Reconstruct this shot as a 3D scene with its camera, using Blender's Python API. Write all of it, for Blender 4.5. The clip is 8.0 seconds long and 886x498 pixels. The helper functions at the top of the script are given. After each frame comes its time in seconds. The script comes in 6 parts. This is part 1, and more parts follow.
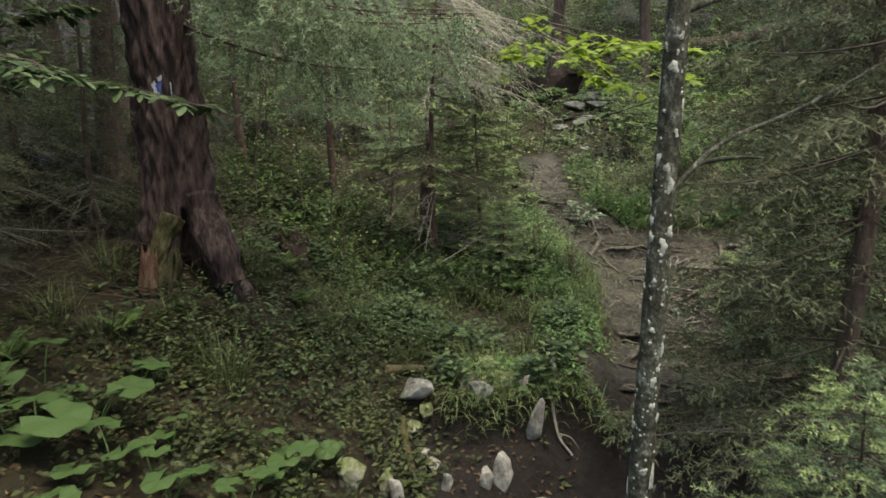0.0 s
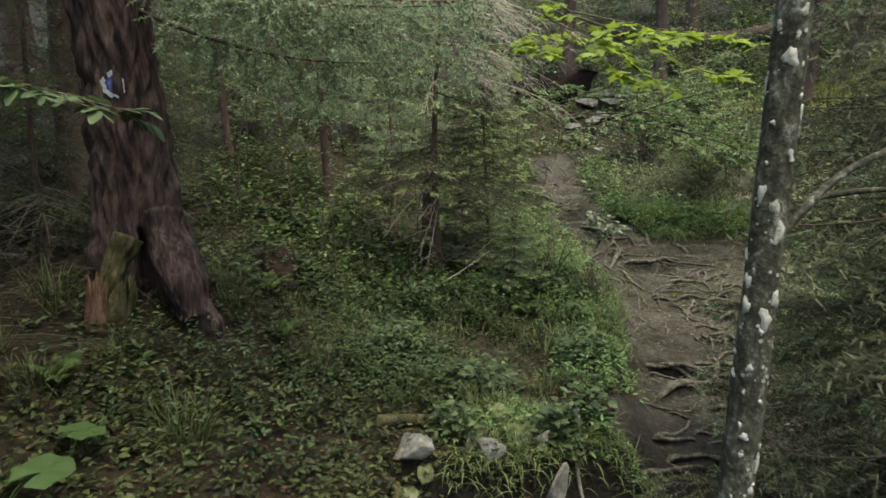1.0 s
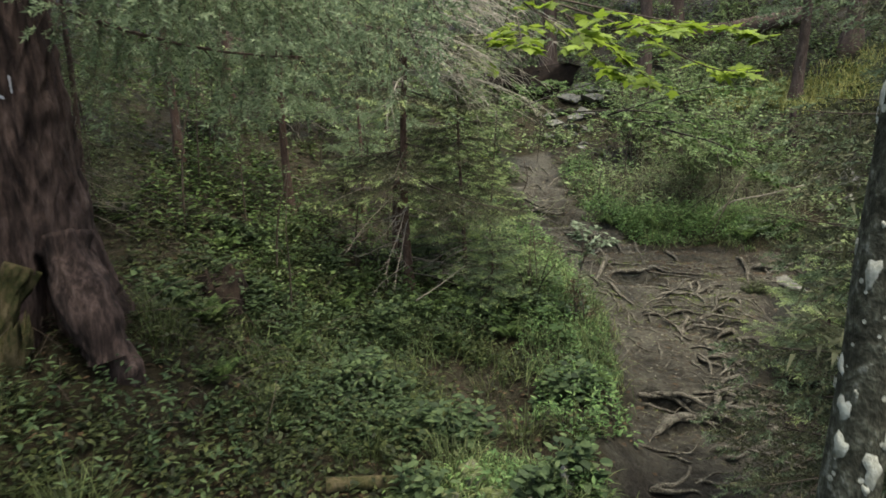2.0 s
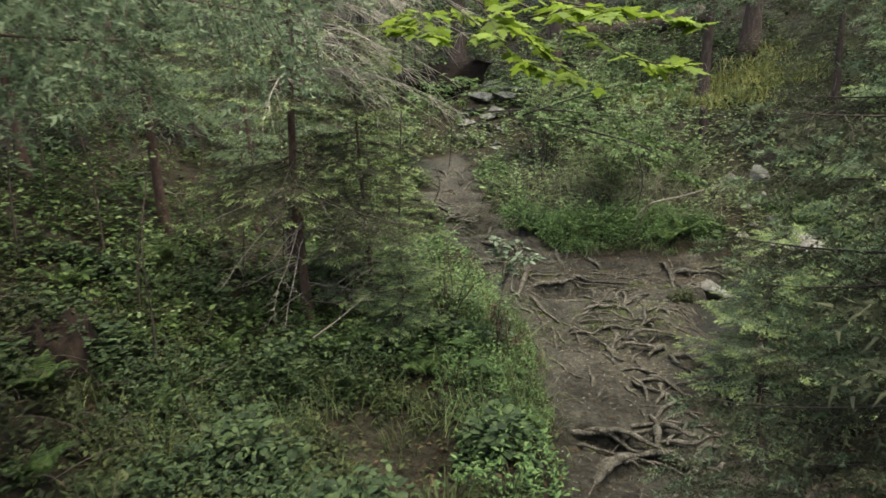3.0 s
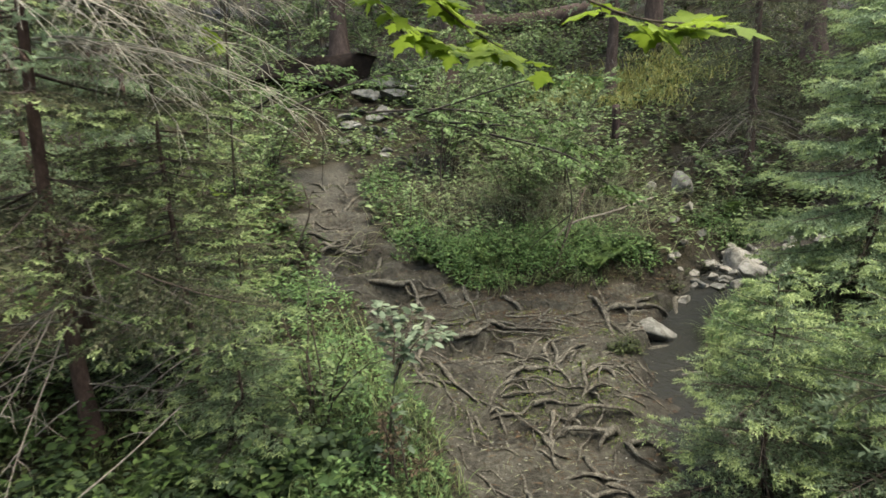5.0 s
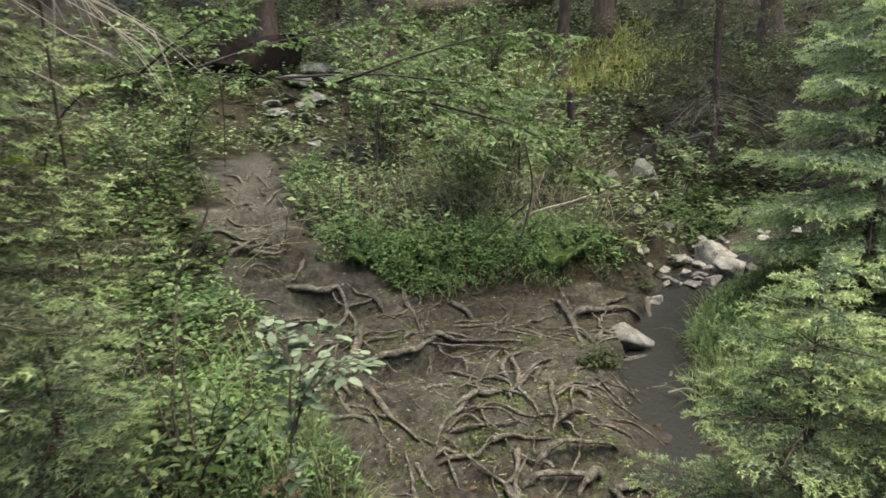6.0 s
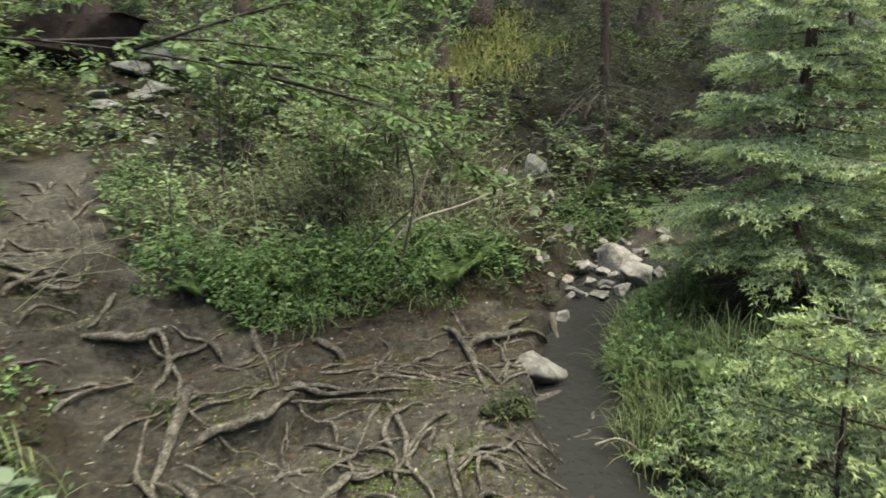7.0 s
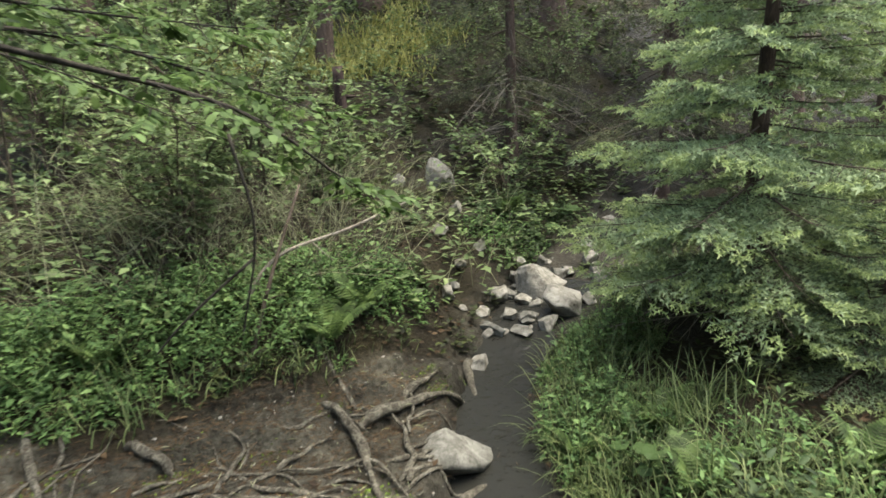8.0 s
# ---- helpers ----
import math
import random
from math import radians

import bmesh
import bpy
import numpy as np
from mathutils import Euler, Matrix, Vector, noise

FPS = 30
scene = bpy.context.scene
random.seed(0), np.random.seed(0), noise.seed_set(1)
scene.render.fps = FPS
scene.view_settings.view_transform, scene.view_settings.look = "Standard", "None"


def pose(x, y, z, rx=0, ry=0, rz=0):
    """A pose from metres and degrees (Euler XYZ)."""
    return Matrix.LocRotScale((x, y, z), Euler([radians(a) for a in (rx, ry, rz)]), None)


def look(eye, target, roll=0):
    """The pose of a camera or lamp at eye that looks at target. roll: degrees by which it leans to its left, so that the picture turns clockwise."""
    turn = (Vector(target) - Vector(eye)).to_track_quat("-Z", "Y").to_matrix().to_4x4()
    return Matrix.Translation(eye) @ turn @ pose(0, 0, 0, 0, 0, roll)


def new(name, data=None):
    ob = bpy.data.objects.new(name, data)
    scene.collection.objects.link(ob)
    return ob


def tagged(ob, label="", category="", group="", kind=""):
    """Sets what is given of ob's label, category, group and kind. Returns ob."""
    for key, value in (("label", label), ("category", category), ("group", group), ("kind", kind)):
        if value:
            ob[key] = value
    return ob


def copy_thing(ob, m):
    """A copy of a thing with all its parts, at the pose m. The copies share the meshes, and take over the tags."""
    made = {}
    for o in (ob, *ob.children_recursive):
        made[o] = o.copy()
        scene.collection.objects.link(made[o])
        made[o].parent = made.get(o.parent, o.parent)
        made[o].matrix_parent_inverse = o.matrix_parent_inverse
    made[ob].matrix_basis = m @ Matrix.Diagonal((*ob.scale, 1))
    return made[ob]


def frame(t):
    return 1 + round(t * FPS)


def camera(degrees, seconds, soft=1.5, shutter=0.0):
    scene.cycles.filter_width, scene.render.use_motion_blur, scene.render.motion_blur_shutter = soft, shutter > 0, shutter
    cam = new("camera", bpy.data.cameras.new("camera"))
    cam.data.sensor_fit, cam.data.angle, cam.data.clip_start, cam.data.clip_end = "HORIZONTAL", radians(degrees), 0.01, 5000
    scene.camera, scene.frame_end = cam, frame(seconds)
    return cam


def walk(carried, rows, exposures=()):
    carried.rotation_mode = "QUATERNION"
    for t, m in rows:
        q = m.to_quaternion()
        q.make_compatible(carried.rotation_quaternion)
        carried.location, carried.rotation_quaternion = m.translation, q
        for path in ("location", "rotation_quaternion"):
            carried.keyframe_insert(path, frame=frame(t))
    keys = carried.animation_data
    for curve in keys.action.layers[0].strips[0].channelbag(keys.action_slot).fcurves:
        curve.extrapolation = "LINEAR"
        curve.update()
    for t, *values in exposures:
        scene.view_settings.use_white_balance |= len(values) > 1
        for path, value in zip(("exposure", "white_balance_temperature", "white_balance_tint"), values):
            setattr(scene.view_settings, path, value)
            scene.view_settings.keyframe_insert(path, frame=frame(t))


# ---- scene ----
cam = camera(71.5, 8.0, soft=1.6, shutter=0.25)
PATH = [
    (0, (0.537, 0.273, 1.798), (0.403, 2.227, 1.393), -0.2),
    (0.5, (0.52, 0.693, 1.826), (0.37, 2.645, 1.418), -0.1),
    (1, (0.494, 1.083, 1.851), (0.343, 3.034, 1.434), -0.1),
    (1.2, (0.467, 1.218, 1.83), (0.325, 3.17, 1.419), 0.0),
    (2.3, (0.606, 2.03, 1.931), (0.576, 3.98, 1.489), -0.4),
    (2.5, (0.623, 2.195, 1.929), (0.661, 4.145, 1.487), -0.5),
    (3, (0.674, 2.619, 1.934), (0.845, 4.562, 1.492), -0.7),
    (3.5, (0.739, 3.041, 1.947), (0.983, 4.976, 1.504), -0.8),
    (4, (0.817, 3.486, 1.952), (1.132, 5.411, 1.509), -0.8),
    (4.5, (0.926, 3.953, 1.959), (1.332, 5.861, 1.515), -0.7),
    (4.7, (0.977, 4.146, 1.964), (1.42, 6.044, 1.517), -0.8),
    (5.8, (1.377, 5.185, 1.685), (1.999, 7.035, 1.251), -0.7),
    (6, (1.443, 5.382, 1.638), (2.099, 7.22, 1.201), -0.8),
    (6.5, (1.672, 5.875, 1.535), (2.477, 7.653, 1.099), -0.8),
    (7, (1.972, 6.363, 1.516), (2.962, 8.044, 1.077), -0.8),
    (7.5, (2.304, 6.838, 1.512), (3.452, 8.414, 1.067), -0.8),
    (8, (2.691, 7.294, 1.492), (3.937, 8.793, 1.045), -0.8),
]
walk(cam, [(t, look(eye, target, roll)) for t, eye, target, roll in PATH], [(0, 2.21, 7100, 4), (2.5, 2.27, 7000, 3), (4.5, 2.5, 7000, 3), (6, 2.6, 7000, 5), (6.7, 2.58, 7000, 3), (8, 2.7, 7000, 3)])

# ---- light ----
world = bpy.data.worlds.new("world")
scene.world = world
world.use_nodes = True
wn = world.node_tree.nodes
sky = wn.new("ShaderNodeTexSky")
sky.sky_type = "NISHITA"
sky.sun_disc = False
sky.sun_elevation, sky.sun_rotation = radians(74.5), radians(123.7)
sky.air_density, sky.dust_density = 1.0, 4.0
world.node_tree.links.new(sky.outputs[0], wn["Background"].inputs[0])
wn["Background"].inputs[1].default_value = 0.15
sun = new("sun", bpy.data.lights.new("sun", "SUN"))
sun.data.energy, sun.data.angle, sun.data.color = 0.95, radians(45), (1.0, 0.97, 0.9)
sun.matrix_world = look((3, -2, 13), (0, 0, 0))

# ---- small tools ----
rng = np.random.default_rng(7)


def unit(v):
    v = np.asarray(v, float)
    return v / np.maximum(np.linalg.norm(v, axis=-1, keepdims=True), 1e-9)


def ss(a, b, v):
    t = np.clip((np.asarray(v, float) - a) / (b - a), 0, 1)
    return t * t * (3 - 2 * t)


WAVES = [(unit(np.random.default_rng(k).normal(size=3)), np.random.default_rng(k + 50).uniform(0.7, 1.5), np.random.default_rng(k + 90).uniform(0, 6.28)) for k in range(14)]


def ripple(p, size):
    """Smooth noise of about -1 to 1 at points p, with bumps of that size."""
    q = np.asarray(p, float) * (6.28 / size)
    out = 0
    for d, f, ph in WAVES:
        w = q @ d * f * 0.6 + ph
        out = out + np.sin(w + 1.3 * np.sin(q @ np.roll(d, 1) * f * 0.45 + ph * 2))
    return out / 5.0


def rough(p, size, octaves=3):
    return sum(ripple(np.asarray(p) + 3.7 * k, size / 2**k) / 1.8**k for k in range(octaves)) / 1.8


class Geo:
    """Vertices and triangles gathered for one mesh."""

    def __init__(self):
        self.v, self.f, self.m, self.n = [], [], [], 0

    def add(self, v, f, slot=0):
        v, f = np.asarray(v, float).reshape(-1, 3), np.asarray(f, int)
        if f.size == 0:
            return self
        if f.shape[1] == 4:
            f = np.concatenate([f[:, [0, 1, 2]], f[:, [0, 2, 3]]])
        self.v.append(v)
        self.f.append(f + self.n)
        self.m.append(np.full(len(f), slot))
        self.n += len(v)
        return self

    def mesh(self, name, mats, smooth=True):
        me = bpy.data.meshes.new(name)
        v = np.concatenate(self.v) if self.v else np.zeros((0, 3))
        f = np.concatenate(self.f) if self.f else np.zeros((0, 3), int)
        me.vertices.add(len(v))
        me.vertices.foreach_set("co", v.astype(np.float32).ravel())
        me.loops.add(f.size)
        me.loops.foreach_set("vertex_index", f.astype(np.int32).ravel())
        me.polygons.add(len(f))
        me.polygons.foreach_set("loop_start", np.arange(0, f.size, 3, dtype=np.int32))
        me.polygons.foreach_set("use_smooth", np.full(len(f), smooth))
        for m in mats if isinstance(mats, (list, tuple)) else [mats]:
            me.materials.append(m)
        if self.m:
            me.polygons.foreach_set("material_index", np.concatenate(self.m).astype(np.int32))
        me.update(calc_edges=True)
        return me


def part(name, geo, material, parent=None, label="", smooth=True):
    """One mesh object, under a thing or a part."""
    ob = new(name, geo.mesh(name, material, smooth))
    if parent is not None:
        ob.parent = parent
    return tagged(ob, label)


def thing(name, label, category, group="", at=(0, 0, 0), kind=""):
    ob = new(name)
    ob.location = at
    ob.empty_display_size = 0.1
    return tagged(ob, label, category, group, kind)


def tube(pts, radii, sides=6, cap=True):
    """A tapered tube along points."""
    pts = np.asarray(pts, float)
    radii = np.broadcast_to(np.asarray(radii, float), (len(pts),))
    t = unit(np.gradient(pts, axis=0))
    ref = np.array([0.0, 0.0, 1.0]) if abs(t[0][2]) < 0.8 else np.array([1.0, 0.0, 0.0])
    a = unit(np.cross(t, ref))
    b = np.cross(t, a)
    ang = np.linspace(0, 2 * np.pi, sides, endpoint=False)
    ring = a[:, None] * np.cos(ang)[None, :, None] + b[:, None] * np.sin(ang)[None, :, None]
    v = (pts[:, None] + ring * radii[:, None, None]).reshape(-1, 3)
    i = np.arange(len(pts) - 1)[:, None] * sides
    j = np.arange(sides)[None]
    k = (j + 1) % sides
    f = np.stack([i + j, i + k, i + sides + k, i + sides + j], -1).reshape(-1, 4)
    if cap:
        n = len(v)
        v = np.concatenate([v, pts[:1], pts[-1:]])
        e = n - sides
        jj = np.arange(sides)
        kk = (jj + 1) % sides
        f = np.concatenate([f, np.stack([np.full(sides, n), kk, jj, jj], -1), np.stack([np.full(sides, n + 1), e + jj, e + kk, e + kk], -1)])
    return v, f


def smooth_line(pts, n=12):
    """A Catmull-Rom line through points."""
    p = np.asarray(pts, float)
    p = np.concatenate([[2 * p[0] - p[1]], p, [2 * p[-1] - p[-2]]])
    out = []
    for i in range(1, len(p) - 2):
        t = np.linspace(0, 1, n, endpoint=False)[:, None]
        a, b, c, d = p[i - 1], p[i], p[i + 1], p[i + 2]
        out.append(0.5 * (2 * b + (c - a) * t + (2 * a - 5 * b + 4 * c - d) * t**2 + (3 * b - a - 3 * c + d) * t**3))
    return np.concatenate(out + [p[-2][None]])


def stamp(geo, shape, P, D, N, L, W=None, slot=0):
    """Lay copies of a small shape (u along, v across, w up) at P, along D, facing N."""
    tv, tf = shape
    P, D = np.asarray(P, float).reshape(-1, 3), unit(np.asarray(D, float).reshape(-1, 3))
    N = np.broadcast_to(np.asarray(N, float), P.shape)
    S = unit(np.cross(D, N))
    U = np.cross(S, D)
    L = np.broadcast_to(np.asarray(L, float), (len(P),))
    W = L if W is None else np.broadcast_to(np.asarray(W, float), (len(P),))
    v = P[:, None] + tv[None, :, 0, None] * (D * L[:, None])[:, None] + tv[None, :, 1, None] * (S * W[:, None])[:, None] + tv[None, :, 2, None] * (U * L[:, None])[:, None]
    f = tf[None] + (np.arange(len(P)) * len(tv))[:, None, None]
    geo.add(v.reshape(-1, 3), f.reshape(-1, tf.shape[1]), slot)


def heading(az, up):
    """Unit directions from an azimuth and a rise, in radians."""
    return np.stack([np.cos(az) * np.cos(up), np.sin(az) * np.cos(up), np.sin(up)], -1)


# ---- leaf shapes ----
def shape_oval(width=0.5):
    w = width
    v = np.array([(0, 0, 0), (0.28, -w * 0.8, 0.05), (0.28, 0, -0.02), (0.28, w * 0.8, 0.05), (0.62, -w * 0.75, 0.03), (0.62, 0, -0.03), (0.62, w * 0.75, 0.03), (1, 0, -0.14)])
    f = np.array([(0, 1, 2), (0, 2, 3), (1, 4, 5), (1, 5, 2), (2, 5, 6), (2, 6, 3), (4, 7, 5), (5, 7, 6)])
    return v, f


def shape_leaf(width=0.5, point=1.0):
    """A smooth pointed leaf, folded a little along its midrib and curling down."""
    u = np.array([0, 0.1, 0.28, 0.5, 0.72, 0.9, 1.0])
    w = width * np.sin(np.pi * np.clip(u, 0, 1) ** 0.8) ** 0.85
    v, f = [], []
    for a, b in zip(u, w):
        z = -0.16 * a * a
        v += [(a, -b, z + 0.12 * b), (a, 0, z), (a, b, z + 0.12 * b)]
    for i in range(len(u) - 1):
        k = 3 * i
        f += [(k, k + 3, k + 4), (k, k + 4, k + 1), (k + 1, k + 4, k + 5), (k + 1, k + 5, k + 2)]
    return np.array(v), np.array(f)


def shape_small(width=0.5):
    v = np.array([(0, 0, 0), (0.45, -width, 0.06), (1, 0, -0.1), (0.45, width, 0.06), (0.45, 0, -0.03)])
    return v, np.array([(0, 1, 4), (1, 2, 4), (4, 2, 3), (0, 4, 3)])


def shape_palm(lobes=5, spread=2.5, deep=0.5, teeth=True):
    ang, rad = [], []
    for k in range(lobes):
        c = (k - (lobes - 1) / 2) / (lobes - 1) * 2 * spread
        reach = 1 - 0.38 * abs(c / spread) ** 1.5
        step = spread / (lobes - 1)
        ang += [c - 0.62 * step, c - 0.3 * step, c, c + 0.3 * step, c + 0.62 * step] if teeth else [c - 0.4 * step, c, c + 0.4 * step]
        rad += [reach * 0.68, reach * 0.72, reach, reach * 0.72, reach * 0.68] if teeth else [reach * 0.8, reach, reach * 0.8]
        if k < lobes - 1:
            ang.append(c + step)
            rad.append(reach * deep)
    ang, rad = np.array(ang), np.array(rad)
    out = np.stack([rad * np.cos(ang) * 0.7 + 0.3, rad * np.sin(ang) * 0.62, -0.12 * rad**2 + 0.03 * np.cos(ang * 6)], -1)
    v = np.concatenate([[(0.28, 0, 0.02), (0, 0, 0)], out])
    n = len(ang)
    f = [(0, 2 + i, 3 + i) for i in range(n - 1)] + [(0, n + 1, 1), (0, 1, 2)]
    return v, np.array(f)


def shape_round(n=18):
    """A kidney-shaped leaf with a wavy edge and a notch at the stalk."""
    a = np.linspace(-2.75, 2.75, n)
    v = [(0.3, 0, -0.05)]
    for s in (0.5, 1.0):
        r = s * (1 + 0.05 * np.cos(a * 9) * s)
        v += list(np.stack([0.3 + r * np.cos(a) * 0.62, r * np.sin(a) * 0.62, 0.1 * s + 0.05 * s * np.sin(a * 5) - 0.12 * s * s], -1))
    f = []
    for i in range(n - 1):
        f += [(0, 1 + i, 2 + i), (1 + i, 1 + n + i, 2 + n + i), (1 + i, 2 + n + i, 2 + i)]
    return np.array(v), np.array(f)


def shape_blade(bend=0.5, n=4):
    v, f = [], []
    for i in range(n):
        s = i / n
        w = 0.5 * (1 - s**2 * 0.8)
        v += [(s * (1 - 0.25 * bend * s), -w, 0.7 * s - bend * s * s), (s * (1 - 0.25 * bend * s), w, 0.7 * s - bend * s * s)]
    v.append((1 - 0.25 * bend, 0, 0.7 - bend))
    for i in range(n - 1):
        f += [(2 * i, 2 * i + 1, 2 * i + 3), (2 * i, 2 * i + 3, 2 * i + 2)]
    f.append((2 * n - 2, 2 * n - 1, 2 * n))
    return np.array(v), np.array(f)


def shape_frond(pairs=18, bend=0.5):
    """A fern frond: a midrib with tapering leaflets to both sides."""
    v, f = [], []
    for i in range(pairs):
        s = 0.15 + 0.85 * i / pairs
        x, z = s * (1 - 0.2 * bend * s), 0.75 * s - bend * s * s
        reach = 0.3 * math.sin(math.pi * min(1, 0.12 + 0.95 * s) ** 0.8) + 0.02
        for side in (-1, 1):
            k = len(v)
            v += [(x - 0.016, 0, z), (x + 0.02, 0, z), (x + 0.07, side * reach, z - 0.05), (x + 0.012, side * reach * 0.55, z + 0.012), (x + 0.06, side * reach * 0.5, z)]
            f += [(k, k + 4, k + 1), (k, k + 3, k + 4), (k + 3, k + 2, k + 4)]
    for i in range(pairs + 1):
        s = i / pairs
        x, z = s * (1 - 0.2 * bend * s), 0.75 * s - bend * s * s
        v += [(x, -0.008 * (1.1 - s), z), (x, 0.008 * (1.1 - s), z)]
        if i:
            k = len(v) - 4
            f += [(k, k + 2, k + 3), (k, k + 3, k + 1)]
    return np.array(v), np.array(f)


def shape_shoot(needles, width, seed, length=0.17):
    """A conifer shoot: a thin stem set about with needles."""
    g = np.random.default_rng(seed)
    v, f = [], []
    for i in range(needles):
        s = (i + g.uniform(0, 0.8)) / needles
        a = i * 2.4 + g.uniform(-0.3, 0.3)
        out = np.array([0.75, math.cos(a), 0.75 * math.sin(a) + 0.25])
        out = out / np.linalg.norm(out) * length * g.uniform(0.8, 1.15)
        side = np.cross(out, (g.normal(), g.normal(), g.normal()))
        side = side / np.linalg.norm(side) * width / 2
        p = np.array([s * 0.95, 0, 0])
        k = len(v)
        v += [p - side, p + side, p + out]
        f.append((k, k + 1, k + 2))
    k = len(v)
    v += [(0, -0.012, 0), (0, 0.012, 0.0), (1, 0, 0.01)]
    f.append((k, k + 1, k + 2))
    return np.array(v), np.array(f)


LEAF, SLIM = shape_leaf(0.26), shape_oval(0.27)
OVAL, NARROW, SMALL, PALM, ROUND = shape_leaf(0.34), shape_oval(0.22), shape_small(0.27), shape_palm(), shape_round()
BLADES = [shape_blade(b) for b in (0.3, 0.6, 0.95)]
FRONDS = [shape_frond(18, b) for b in (0.45, 0.7)]
SHOOTS_NEAR = [shape_shoot(11, 0.1, k, 0.25) for k in range(3)]
SHOOTS_HIGH = [shape_shoot(4, 0.14, 31, 0.3)]
SHOOTS_FAR = [shape_shoot(8, 0.062, k + 9, 0.27) for k in range(2)]


# ---- materials ----
def node(nt, kind, **values):
    n = nt.nodes.new(kind)
    for key, value in values.items():
        n.inputs[key].default_value = value
    return n


def ramp(nt, stops, fac):
    r = nt.nodes.new("ShaderNodeValToRGB")
    while len(r.color_ramp.elements) < len(stops):
        r.color_ramp.elements.new(0.5)
    for e, (pos, col) in zip(r.color_ramp.elements, stops):
        e.position, e.color = pos, (*col, 1)
    nt.links.new(fac, r.inputs[0])
    return r


def leaf_material(name, dark, mid, light, thin=0.35, gloss=0.6):
    """Leaves: each its own tone, blotched at two scales, letting some light through."""
    m = bpy.data.materials.new(name)
    m.use_nodes = True
    nt = m.node_tree
    bsdf = nt.nodes["Principled BSDF"]
    geo = nt.nodes.new("ShaderNodeNewGeometry")
    tex = nt.nodes.new("ShaderNodeTexCoord")
    big = node(nt, "ShaderNodeTexNoise", Scale=1.7, Detail=2.0)
    fine = node(nt, "ShaderNodeTexNoise", Scale=60.0, Detail=2.0)
    for n in (big, fine):
        nt.links.new(tex.outputs["Object"], n.inputs["Vector"])
    mixed = nt.nodes.new("ShaderNodeMath")
    mixed.operation = "MULTIPLY_ADD"
    mixed.inputs[1].default_value = 0.55
    nt.links.new(geo.outputs["Random Per Island"], mixed.inputs[0])
    scaled = nt.nodes.new("ShaderNodeMath")
    scaled.operation = "MULTIPLY_ADD"
    scaled.inputs[1].default_value, scaled.inputs[2].default_value = 0.5, -0.05
    nt.links.new(big.outputs[0], scaled.inputs[0])
    nt.links.new(scaled.outputs[0], mixed.inputs[2])
    tone = nt.nodes.new("ShaderNodeMath")
    tone.operation = "MULTIPLY_ADD"
    tone.inputs[1].default_value = 0.25
    nt.links.new(fine.outputs[0], tone.inputs[0])
    sub = nt.nodes.new("ShaderNodeMath")
    sub.operation = "SUBTRACT"
    sub.inputs[1].default_value = 0.12
    nt.links.new(mixed.outputs[0], sub.inputs[0])
    nt.links.new(sub.outputs[0], tone.inputs[2])
    r = ramp(nt, [(0.1, dark), (0.5, mid), (0.9, light)], tone.outputs[0])
    nt.links.new(r.outputs[0], bsdf.inputs["Base Color"])
    bsdf.inputs["Roughness"].default_value = gloss
    bsdf.inputs["Specular IOR Level"].default_value = 0.18
    if thin:
        tr = nt.nodes.new("ShaderNodeBsdfTranslucent")
        nt.links.new(r.outputs[0], tr.inputs[0])
        mx = nt.nodes.new("ShaderNodeMixShader")
        mx.inputs[0].default_value = thin
        nt.links.new(bsdf.outputs[0], mx.inputs[1])
        nt.links.new(tr.outputs[0], mx.inputs[2])
        nt.links.new(mx.outputs[0], nt.nodes["Material Output"].inputs[0])
    return m


